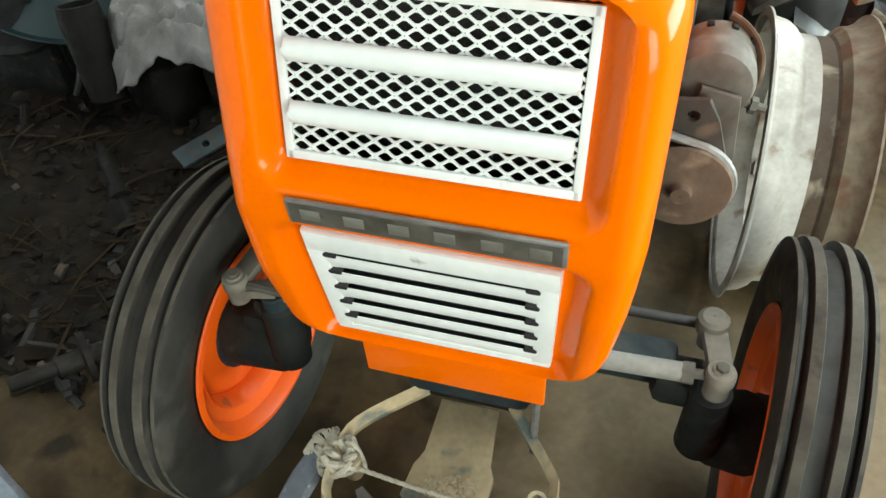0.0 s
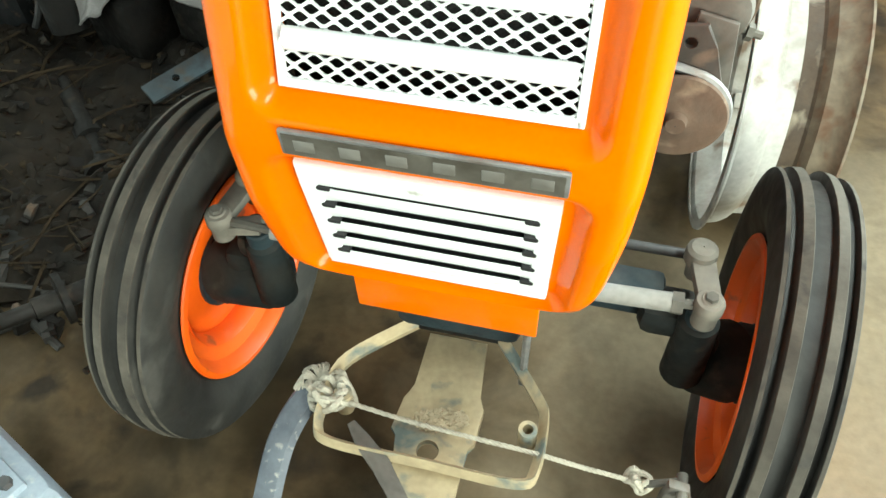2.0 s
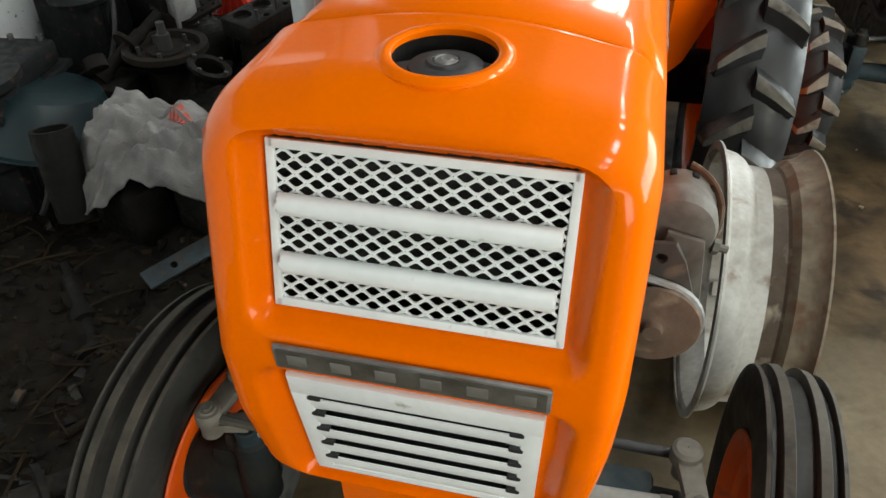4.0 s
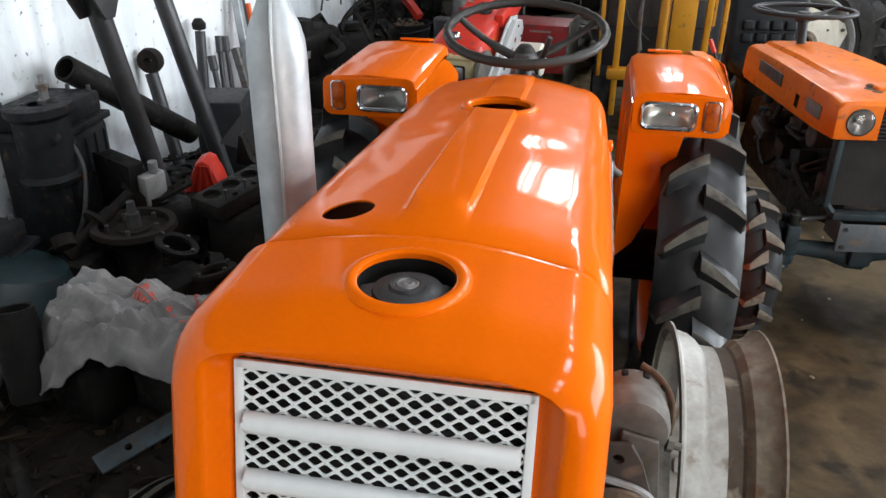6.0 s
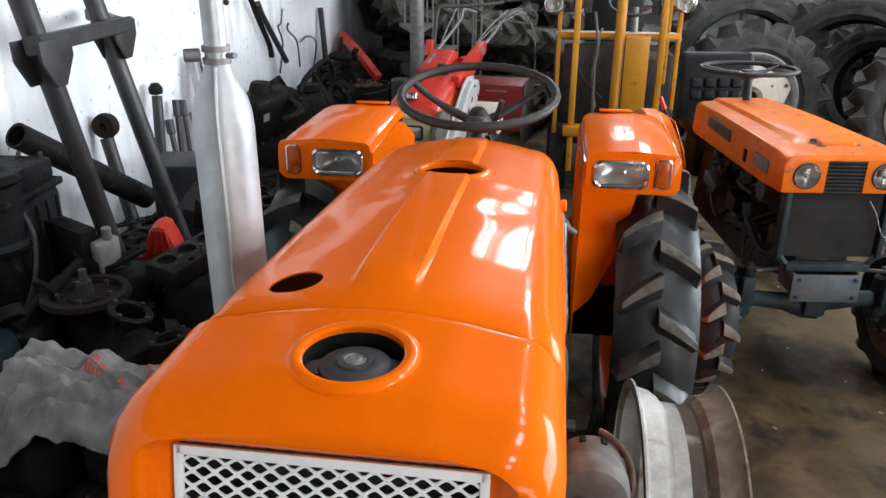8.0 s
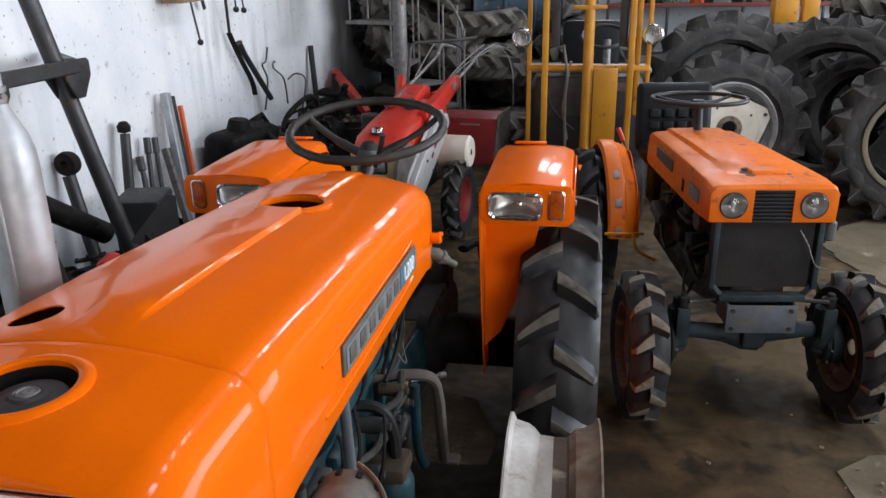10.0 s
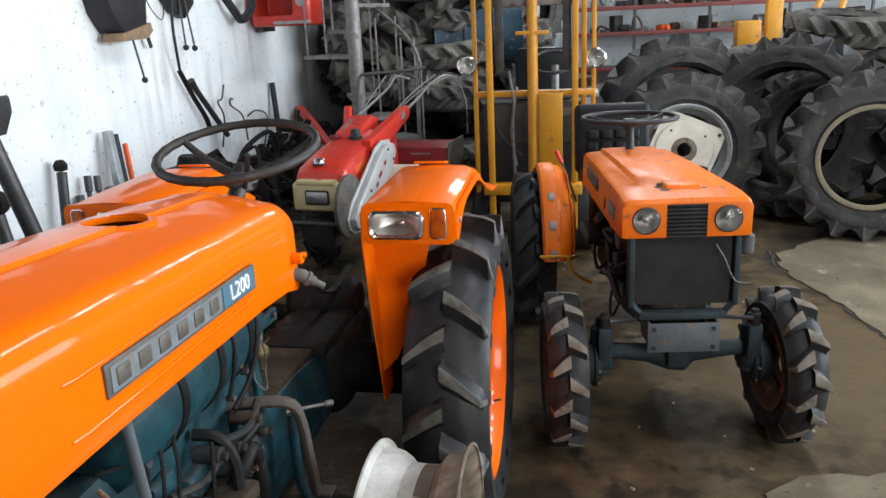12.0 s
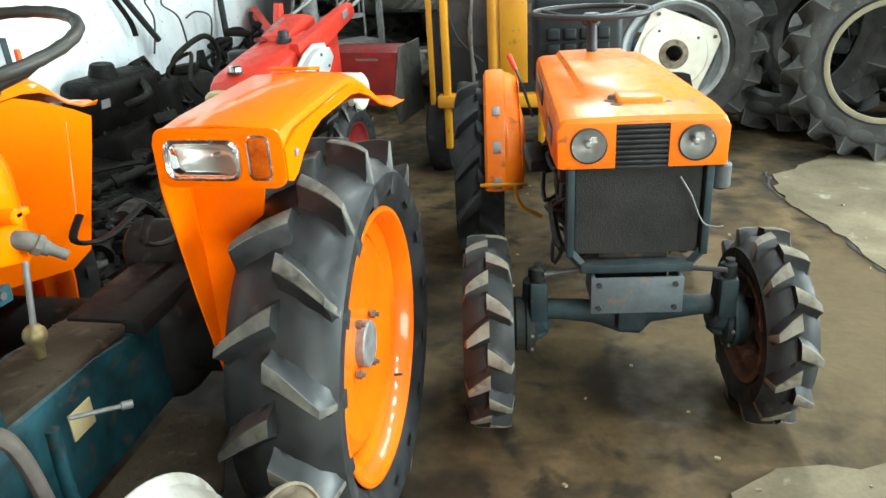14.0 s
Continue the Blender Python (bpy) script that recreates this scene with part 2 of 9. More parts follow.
RIM_DIRTY = surf("dirty_cream_rim", (0.24, 0.198, 0.14), (0.085, 0.062, 0.04), rough=0.6, scale=12, bump=0.06, spots=(0.12, 0.065, 0.035), spot_amount=0.35, spot_scale=14)
RIM_WELL = surf("rust_eaten_rim_paint", (0.085, 0.057, 0.035), (0.042, 0.029, 0.019), rough=0.7, scale=9, bump=0.1, spots=(0.3, 0.255, 0.19), spot_amount=0.24, spot_scale=9)
BEIGE = surf("beige_paint_on_teal", (0.43, 0.345, 0.21), (0.3, 0.235, 0.145), rough=0.65, scale=16, bump=0.08, spots=(0.12, 0.145, 0.135), spot_amount=0.32, spot_scale=15)
BLUEGREY = surf("blue_grey_chipped_paint", (0.27, 0.31, 0.36), (0.2, 0.23, 0.27), rough=0.6, scale=10, bump=0.05, spots=(0.4, 0.4, 0.38), spot_amount=0.22, spot_scale=24)
BLUEGREY_OLD = surf("flaking_blue_grey_paint", (0.15, 0.165, 0.19), (0.075, 0.085, 0.105), rough=0.6, scale=16, bump=0.09, spots=(0.33, 0.32, 0.29), spot_amount=0.2, spot_scale=70)
ROPE = surf("pale_rope", (0.46, 0.42, 0.34), (0.34, 0.31, 0.25), rough=0.95, scale=60, fine=300, bump=0.2)
REFLECTOR = surf("lamp_reflector", (0.6, 0.59, 0.56), (0.47, 0.46, 0.44), rough=0.3, rough2=0.42, metal=1.0, scale=9, bump=0.0, fine=120)
LENS = glass_mat("lamp_lens_glass", (0.97, 0.98, 0.98), 0.06)
AMBER = surf("amber_lens", (0.26, 0.036, 0.002), (0.5, 0.1, 0.004), rough=0.2, scale=30, bump=0.03, fine=260, coat=0.25, spec=0.2)
RED = surf("red_paint", (0.6, 0.036, 0.018), (0.48, 0.028, 0.016), rough=0.3, rough2=0.5, scale=8, bump=0.03, spots=(0.12, 0.05, 0.04), spot_amount=0.14, coat=0.2)
CREAM = surf("cream_plastic", (0.58, 0.48, 0.26), (0.48, 0.39, 0.2), rough=0.5, scale=8, bump=0.03)
SILVER = surf("silver_painted_sheet", (0.55, 0.56, 0.56), (0.46, 0.46, 0.45), rough=0.35, metal=0.4, scale=10, bump=0.02, spots=(0.3, 0.27, 0.22), spot_amount=0.1)
YELLOW = surf("yellow_machine_paint", (0.58, 0.26, 0.009), (0.46, 0.195, 0.008), rough=0.4, rough2=0.6, scale=7, bump=0.03, spots=(0.12, 0.08, 0.04), spot_amount=0.14, spot_scale=30)
BADGE_DARK = surf("dull_badge_field", (0.075, 0.066, 0.053), (0.15, 0.138, 0.118), rough=0.45, metal=0.4, scale=30, bump=0.03)
BADGE_LETTER = surf("dull_badge_letters", (0.27, 0.258, 0.235), (0.19, 0.178, 0.16), rough=0.4, metal=0.5, scale=30, bump=0.02)
BADGE_BLUE = surf("blue_badge_field", (0.05, 0.125, 0.18), (0.065, 0.145, 0.19), rough=0.4, scale=30, bump=0.02)
BADGE_GREY = surf("grey_blue_badge_field", (0.17, 0.19, 0.2), (0.12, 0.135, 0.14), rough=0.4, scale=30, bump=0.02, spots=(0.16, 0.14, 0.12), spot_amount=0.25)
CORE = surf("radiator_core", (0.022, 0.022, 0.022), (0.036, 0.035, 0.033), rough=0.7, scale=8, bump=0.2, fine=400, dust=(0.1, 0.09, 0.08), dust_amount=0.3, spec=0.25)

BRASS = surf("tarnished_brass", (0.26, 0.2, 0.09), (0.16, 0.12, 0.06), rough=0.35, rough2=0.6, metal=0.6, scale=20, bump=0.03)
# the last two patches paint in the shade under and behind the orange tractor
FLOOR_M = surf("oily_shaded_concrete", (0.115, 0.08, 0.042), (0.027, 0.02, 0.0115), rough=0.45, rough2=0.9, scale=4.2, fine=45, bump=0.09,
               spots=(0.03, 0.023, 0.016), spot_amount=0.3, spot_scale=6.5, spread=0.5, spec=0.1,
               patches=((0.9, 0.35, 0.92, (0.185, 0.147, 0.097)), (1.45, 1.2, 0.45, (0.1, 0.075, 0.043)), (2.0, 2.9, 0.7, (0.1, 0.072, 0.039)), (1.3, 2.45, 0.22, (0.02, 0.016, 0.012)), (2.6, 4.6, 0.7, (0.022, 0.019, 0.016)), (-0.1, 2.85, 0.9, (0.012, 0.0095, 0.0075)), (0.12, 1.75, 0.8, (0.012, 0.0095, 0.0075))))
FLOOR_PALE = surf("pale_bare_concrete", (0.185, 0.152, 0.1), (0.095, 0.076, 0.048), rough=0.85, spec=0.2, scale=3.0, fine=60, bump=0.08, spots=(0.25, 0.22, 0.17), spot_amount=0.12, spot_scale=9)
RUBBER_TREAD = surf("dusty_ribbed_tread", (0.108, 0.096, 0.078), (0.048, 0.042, 0.035), rough=0.7, rough2=0.9, scale=7, bump=0.08, spots=(0.035, 0.033, 0.03), spot_amount=0.26, spec=0.2)
LUG_DARK = surf("dull_lug_rubber", (0.135, 0.127, 0.112), (0.055, 0.052, 0.048), rough=0.8, scale=12, bump=0.06, spec=0.2)
DUSTY_PLATE = surf("dust_covered_steel", (0.06, 0.045, 0.03), (0.026, 0.02, 0.014), rough=0.85, scale=7, bump=0.08, spots=(0.07, 0.055, 0.04), spot_amount=0.25, spec=0.1)
WALL_NORTH = surf("pale_back_wall_paint", (0.74, 0.78, 0.8), (0.64, 0.68, 0.7), rough=0.8, scale=1.5, bump=0.03, spots=(0.3, 0.3, 0.3), spot_amount=0.12)
RUBBER_PILE = surf("pale_dusty_rubber", (0.066, 0.062, 0.055), (0.16, 0.146, 0.124), rough=0.8, rough2=0.95, scale=5, bump=0.08, spots=(0.035, 0.033, 0.03), spot_amount=0.2, vary=0.4, spec=0.2)
BLACK_OIL = surf("black_oily_casting", (0.006, 0.0055, 0.005), (0.012, 0.011, 0.01), rough=0.5, rough2=0.8, scale=9, bump=0.1, spots=(0.035, 0.028, 0.022), spot_amount=0.15, spec=0.15)
# dark red of small parts; on the tine cover it paints in shade
RED_DARK = surf("dark_and_shaded_red_paint", (0.2, 0.012, 0.012), (0.13, 0.01, 0.01), rough=0.45, scale=8, bump=0.04, spots=(0.06, 0.03, 0.025), spot_amount=0.15, spec=0.3)
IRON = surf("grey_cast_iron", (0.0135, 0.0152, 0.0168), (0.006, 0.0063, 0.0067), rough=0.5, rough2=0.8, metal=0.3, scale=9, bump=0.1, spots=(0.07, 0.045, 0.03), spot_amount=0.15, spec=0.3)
CRACK_M = surf("dark_crack", (0.03, 0.026, 0.022), rough=0.95, bump=0.1)
WALL_M = surf("white_wall_paint", (0.86, 0.868, 0.862), (0.72, 0.765, 0.8), rough=0.65, scale=1.9, fine=40, bump=0.03, spots=(0.56, 0.58, 0.58), spot_amount=0.12, spot_scale=13, spread=0.5, streak=(0.42, 0.44, 0.45))
WALL_FAR = surf("grey_wall", (0.1, 0.103, 0.103), (0.075, 0.077, 0.076), rough=0.8, scale=1.5, bump=0.03, spots=(0.2, 0.2, 0.2), spot_amount=0.15)
ROOF_M = surf("grey_roof_sheet", (0.055, 0.055, 0.053), (0.04, 0.04, 0.038), rough=0.6, metal=0.3, scale=2, bump=0.03)

# ---- builders ----


def V(*a):
    return Vector(a)


def add_box(bm, c, s, rot=(0, 0, 0), bevel=0.0, seg=2):
    made = bmesh.ops.create_cube(bm, size=1.0, matrix=pose(*c, *rot) @ Matrix.Diagonal((*s, 1)))["verts"]
    if bevel:
        edges = list({e for v in made for e in v.link_edges})
        bmesh.ops.bevel(bm, geom=edges, offset=min(bevel, min(s) * 0.49), segments=seg, affect="EDGES", profile=0.5)
    return bm


def frame_of(d):
    d = d.normalized()
    a = V(0, 0, 1) if abs(d.z) < 0.9 else V(1, 0, 0)
    u = d.cross(a).normalized()
    return u, d.cross(u).normalized()


def ring(bm, c, u, v, ru, rv=None, n=16):
    rv = ru if rv is None else rv
    return [bm.verts.new(c + u * (ru * math.cos(2 * math.pi * k / n)) + v * (rv * math.sin(2 * math.pi * k / n))) for k in range(n)]


def bridge(bm, a, b, closed=True):
    n = len(a)
    for k in range(n if closed else n - 1):
        j = (k + 1) % n
        bm.faces.new((a[k], a[j], b[j], b[k]))


def add_cyl(bm, p0, p1, r0, r1=None, n=18, caps=True, bevel=0.0):
    p0, p1 = Vector(p0), Vector(p1)
    r1 = r0 if r1 is None else r1
    d = p1 - p0
    u, v = frame_of(d)
    dn = d.normalized()
    st = [(p0, r0), (p1, r1)]
    if bevel:
        st = [(p0, r0 - bevel), (p0 + dn * bevel, r0), (p1 - dn * bevel, r1), (p1, r1 - bevel)]
    loops = [ring(bm, c, u, v, r, n=n) for c, r in st]
    for a, b in zip(loops, loops[1:]):
        bridge(bm, a, b)
    if caps:
        bm.faces.new(loops[0][::-1])
        bm.faces.new(loops[-1])
    return bm


def smooth_path(pts, steps=6, closed=False):
    pts = [Vector(p) for p in pts]
    out = []
    n = len(pts)
    for i in range(n if closed else n - 1):
        p0, p1, p2, p3 = (pts[(i + k) % n] if closed else pts[min(max(i + k, 0), n - 1)] for k in (-1, 0, 1, 2))
        for s in range(steps):
            t = s / steps
            out.append(0.5 * ((2 * p1) + (p2 - p0) * t + (2 * p0 - 5 * p1 + 4 * p2 - p3) * t * t + (3 * p1 - p0 - 3 * p2 + p3) * t ** 3))
    if not closed:
        out.append(pts[-1])
    return out


def add_tube(bm, pts, r, n=10, closed=False, flat=1.0):
    """A round (or, with flat, oval) bar along a line of points; r may be a list."""
    pts = [Vector(p) for p in pts]
    m = len(pts)
    rs = r if isinstance(r, (list, tuple)) else [r] * m
    loops, u = [], None
    for i in range(m):
        a, b = (pts[i - 1], pts[(i + 1) % m]) if closed else (pts[max(i - 1, 0)], pts[min(i + 1, m - 1)])
        d = (b - a).normalized()
        if u is None:
            u, v = frame_of(d)
        else:
            u = (u - d * u.dot(d)).normalized()
            v = d.cross(u).normalized()
        loops.append(ring(bm, pts[i], u, v, rs[i], rs[i] * flat, n))
    for a, b in zip(loops, loops[1:]):
        bridge(bm, a, b)
    if closed:
        bridge(bm, loops[-1], loops[0])
    else:
        bm.faces.new(loops[0][::-1])
        bm.faces.new(loops[-1])
    return bm


def add_lathe(bm, profile, c=(0, 0, 0), axis="x", n=48, closed=False):
    """Turns a profile of (radius, along) round an axis through c."""
    c = Vector(c)
    ax, u, v = {"x": (V(1, 0, 0), V(0, 1, 0), V(0, 0, 1)), "y": (V(0, 1, 0), V(0, 0, 1), V(1, 0, 0)), "z": (V(0, 0, 1), V(1, 0, 0), V(0, 1, 0))}[axis]
    loops = [ring(bm, c + ax * a, u, v, max(r, 1e-4), n=n) for r, a in profile]
    for a, b in zip(loops, loops[1:]):
        bridge(bm, a, b)
    if closed:
        bridge(bm, loops[-1], loops[0])
    return bm


def add_prism(bm, poly, a0, a1, axis="x", bevel=0.0):
    """A flat outline, pushed along an axis from a0 to a1: (y, z) for x, (x, z) for y, (x, y) for z."""
    def at(p, a):
        return {"x": V(a, p[0], p[1]), "y": V(p[0], a, p[1]), "z": V(p[0], p[1], a)}[axis]
    lo = [bm.verts.new(at(p, a0)) for p in poly]
    hi = [bm.verts.new(at(p, a1)) for p in poly]
    bridge(bm, lo, hi)
    caps = [bm.faces.new(lo[::-1]), bm.faces.new(hi)]
    if bevel:
        edges = list({e for f in caps for e in f.edges})
        bmesh.ops.bevel(bm, geom=edges, offset=bevel, segments=2, affect="EDGES", profile=0.5)
    return bm


def rounded(w, h, r, n=5, cx=0.0, cy=0.0):
    out = []
    for qx, qy, a0 in ((1, 1, 0), (-1, 1, 90), (-1, -1, 180), (1, -1, 270)):
        for k in range(n + 1):
            a = radians(a0 + 90 * k / n)
            out.append((cx + qx * (w / 2 - r) + r * math.cos(a), cy + qy * (h / 2 - r) + r * math.sin(a)))
    return out


def moved(bm, m):
    bmesh.ops.transform(bm, matrix=m, verts=bm.verts)
    return bm


def B():
    return bmesh.new()


def mesh_of(name, bm, material, sharp=38):
    bmesh.ops.remove_doubles(bm, verts=bm.verts, dist=1e-5)
    bmesh.ops.recalc_face_normals(bm, faces=bm.faces)
    lim = radians(sharp)
    for f in bm.faces:
        f.smooth = True
    for e in bm.edges:
        if len(e.link_faces) > 2 or len(e.link_faces) == 2 and e.calc_face_angle(0) > lim:
            e.smooth = False
    me = bpy.data.meshes.new(name)
    bm.to_mesh(me)
    bm.free()
    me.materials.append(material)
    return me


def part(name, bm, material, parent, label="", m=None):
    ob = new(name, mesh_of(name, bm, material) if isinstance(bm, bmesh.types.BMesh) else bm)
    ob.parent = parent
    if m is not None:
        ob.matrix_basis = m
    return tagged(ob, label)


def thing(name, m, label, category, group=""):
    ob = new(name)
    ob.empty_display_size = 0.1
    ob.matrix_basis = m
    return tagged(ob, label, category, group)


def solid(name, bm, material, label, category, m=None, group="", kind=""):
    """A thing that is one mesh."""
    ob = new(name, mesh_of(name, bm, material))
    if m is not None:
        ob.matrix_basis = m
    return tagged(ob, label, category, group, kind)


def cut(bm, cutters, thick=0.0):
    """The mesh bm, given a thickness, with each cutter taken out of it."""
    me = bpy.data.meshes.new("t")
    if not thick:
        bmesh.ops.recalc_face_normals(bm, faces=bm.faces)
    bm.to_mesh(me)
    bm.free()
    ob = new("t", me)
    if thick:
        md = ob.modifiers.new("s", "SOLIDIFY")
        md.thickness, md.offset = thick, -1
    extra = []
    for c in cutters:
        cm = bpy.data.meshes.new("c")
        bmesh.ops.recalc_face_normals(c, faces=c.faces)
        c.to_mesh(cm)
        c.free()
        co = new("c", cm)
        extra.append(co)
        md = ob.modifiers.new("b", "BOOLEAN")
        md.operation, md.solver, md.object = "DIFFERENCE", "EXACT", co
    dg = bpy.context.evaluated_depsgraph_get()
    dg.update()
    out = bmesh.new()
    out.from_mesh(ob.evaluated_get(dg).to_mesh())
    for o in (ob, *extra):
        bpy.data.objects.remove(o)
    return out


# ---- tyres and rims (axis along x, centre at the origin) ----


def ag_tyre(R, width, rim_r, lugs, lug_h, stations=5, turn=1, n=56, lug_w=0.16, sweep=0.62, drop=0.0, crown=0.72, flare=0.0):
    """Field tyre: round carcass and slanting bars that run in a V over the crown."""
    bm = B()
    h = width / 2
    rc = R - lug_h
    prof = [(rim_r, -h * 0.62), (rim_r + 0.012, -h * 0.72), (rim_r + (rc - rim_r) * 0.4, -h * 0.97), (rim_r + (rc - rim_r) * 0.7, -h * 0.99),
            (rc - 0.028, -h * 0.9), (rc - 0.009, -h * 0.66), (rc, -h * 0.3), (rc, h * 0.3), (rc - 0.009, h * 0.66), (rc - 0.028, h * 0.9),
            (rim_r + (rc - rim_r) * 0.7, h * 0.99), (rim_r + (rc - rim_r) * 0.4, h * 0.97), (rim_r + 0.012, h * 0.72), (rim_r, h * 0.62)]
    add_lathe(bm, prof, n=n)
    shell = list(bm.verts)
    step = 2 * math.pi / lugs
    tops = []
    for side in (-1, 1):
        for k in range(lugs):
            a0 = step * (k + (0.5 if side > 0 else 0.0))
            loops = []
            for j in range(stations + 1):
                s = j / stations
                lat = side * h * (-0.04 + 0.93 * min(s * 1.12, 1.0))
                ang = a0 + turn * step * sweep * (0.72 * s + 0.28 * s * s)
                base = rc - 0.03 * max(0, (abs(lat) / h - 0.3) / 0.7) ** 2 - 0.006
                top = R - 0.012 * max(0, (abs(lat) / h - 0.5) / 0.5) ** 2
                if s > 0.95:
                    base, top = rc - 0.07 - drop, rc - 0.04 - drop * 0.5
                    lat = side * h * 0.985
                wd = step * lug_w * (1.2 - 0.72 * s + 0.1 * math.sin(math.pi * s))
                q = []
                fl = 1 + flare * s * s
                for dw, rad in ((-wd * 1.5 * fl, base), (-wd * (0.95 + (fl - 1) * 0.62), base + (top - base) * (0.3 if flare else 0.42)), (-wd * crown, top - 0.002), (-wd * crown * 0.85, top), (wd * crown * 0.85, top), (wd * crown, top - 0.002), (wd * (0.95 + (fl - 1) * 0.62), base + (top - base) * (0.3 if flare else 0.42)), (wd * 1.5 * fl, base)):
                    q.append(bm.verts.new((lat, rad * math.cos(ang + dw), rad * math.sin(ang + dw))))
                loops.append(q)
            for a, b in zip(loops, loops[1:]):
                for i in range(7):
                    f = bm.faces.new((a[i], a[i + 1], b[i + 1], b[i]))
                    if 2 <= i <= 4:
                        f.material_index = 1
            bm.faces.new(loops[0])
            bm.faces.new(loops[-1][::-1])
            root = loops[1][0]
            near = sorted(shell, key=lambda v: (v.co - root.co).length_squared)[:2]
            bm.faces.new((root, near[0], near[1]))
    return bm


def rib_tyre(R, width, rim_r, n=72):
    """Front tyre with four worn circumferential ribs; rib tops take the second material."""
    h = width / 2
    side = [(rim_r, 0.55), (rim_r + 0.004, 0.66), (rim_r + 0.014, 0.72), (rim_r + (R - rim_r) * 0.3, 0.92), (rim_r + (R - rim_r) * 0.52, 1.0), (R - 0.04, 0.985), (R - 0.022, 0.95), (R - 0.015, 0.92),
            (R - 0.01, 0.9), (R - 0.008, 0.88), (R - 0.0065, 0.78), (R - 0.009, 0.755), (R - 0.02, 0.73), (R - 0.021, 0.6), (R - 0.019, 0.56), (R - 0.005, 0.53), (R - 0.003, 0.51), (R - 0.001, 0.27), (R - 0.003, 0.25), (R - 0.017, 0.22), (R - 0.0185, 0.06)]
    p = [(r, -a * h) for r, a in side] + [(r, a * h) for r, a in side[::-1]]
    bm = add_lathe(B(), p, n=n)
    for f in bm.faces:
        c = f.calc_center_median()
        a = abs(c.x) / h
        if math.hypot(c.y, c.z) > R - 0.0105 and (0.26 < a < 0.53 or 0.77 < a < 0.89):
            f.material_index = 1
    return bm


def dish_rim(r, width, disc_x, hub_r=0.05, n=56):
    """A pressed wheel: drop-centre rim and a dished disc; disc_x is the disc's place along the axis."""
    bm = B()
    h = width / 2
    p = [(r + 0.014, -h), (r + 0.016, -h + 0.004), (r - 0.002, -h + 0.014), (r - 0.006, -h * 0.5), (r - 0.035, -h * 0.3), (r - 0.035, h * 0.3),
         (r - 0.006, h * 0.5), (r - 0.002, h - 0.014), (r + 0.016, h - 0.004), (r + 0.014, h), (r + 0.004, h + 0.001), (r - 0.009, h - 0.014),
         (r - 0.014, h * 0.5), (r - 0.042, h * 0.28), (r - 0.042, -h * 0.28), (r - 0.014, -h * 0.5), (r - 0.009, -h + 0.014), (r + 0.004, -h - 0.001)]
    add_lathe(bm, p, n=n, closed=True)
    s = 1 if disc_x > 0 else -1
    d = [(r - 0.04, disc_x - 0.03 * s), (r - 0.055, disc_x - 0.012 * s), (r * 0.72, disc_x + 0.008 * s), (r * 0.55, disc_x - 0.004 * s), (hub_r, disc_x - 0.006 * s),
         (hub_r, disc_x - 0.014 * s), (r * 0.55, disc_x - 0.012 * s), (r * 0.72, disc_x, ), (r - 0.055, disc_x - 0.02 * s), (r - 0.04, disc_x - 0.038 * s)]
    add_lathe(bm, d, n=n, closed=True)
    return bm


def bolt_ring(bm, x, s, r, count, size=0.009, a0=0.0):
    for k in range(count):
        a = a0 + 2 * math.pi * k / count
        c = V(x, r * math.cos(a), r * math.sin(a))
        add_cyl(bm, c, c + V(s * 0.012, 0, 0), size, n=6)
        add_cyl(bm, c + V(s * 0.012, 0, 0), c + V(s * 0.022, 0, 0), size * 0.55, n=8)
    return bm


def tyre_mesh(name, bm, mat_a, mat_b):
    me = mesh_of(name, bm, mat_a, 44)
    me.materials.append(mat_b)
    return me

# ---- the shed ----


def quad_sheet(x0, x1, y0, y1, z, step):
    bm = B()
    nx, ny = max(1, round((x1 - x0) / step)), max(1, round((y1 - y0) / step))
    g = [[bm.verts.new((x0 + (x1 - x0) * i / nx, y0 + (y1 - y0) * j / ny, z)) for j in range(ny + 1)] for i in range(nx + 1)]
    for i in range(nx):
        for j in range(ny):
            bm.faces.new((g[i][j], g[i + 1][j], g[i + 1][j + 1], g[i][j + 1]))
    return bm


WX, EX, SY, NY, TOP = -2.0, 7.0, -5.5, 10.2, 4.5

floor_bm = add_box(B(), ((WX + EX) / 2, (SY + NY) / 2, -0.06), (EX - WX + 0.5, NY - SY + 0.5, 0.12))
solid("floor", floor_bm, FLOOR_M, "oil-stained brown-grey concrete workshop floor, shade painted in under and behind the tractor", "floor", kind="structure")
ground = quad_sheet(-60, 60, -60, 60, -0.125, 30)
solid("ground", ground, FLOOR_PALE, "bare pale ground outside the shed", "ground", kind="structure")


def ragged(pts, amount, seed):
    rnd = random.Random(seed)
    out = []
    for a, b in zip(pts, pts[1:] + pts[:1]):
        a, b = Vector((*a, 0)), Vector((*b, 0))
        n = max(2, int((b - a).length / 0.07))
        for k in range(n):
            q = a.lerp(b, k / n)
            out.append((q.x + rnd.uniform(-amount, amount), q.y + rnd.uniform(-amount, amount)))
    return out


pale = add_prism(B(), ragged([(2.11, 4.62), (2.06, 4.2), (2.2, 3.8), (2.27, 3.38), (2.5, 2.9), (5.2, 2.6), (5.4, 5.0), (2.5, 5.0)], 0.022, 3), -0.01, 0.007, "z")
solid("floor_patch", pale, FLOOR_PALE, "pale bare concrete repair slab with a ragged edge", "floor", kind="structure")
pale2 = add_prism(B(), ragged([(1.45, 1.95), (1.62, 2.08), (1.95, 2.16), (2.6, 2.1), (2.9, 1.7), (2.0, 1.5), (1.5, 1.7)], 0.03, 5), -0.01, 0.005, "z")
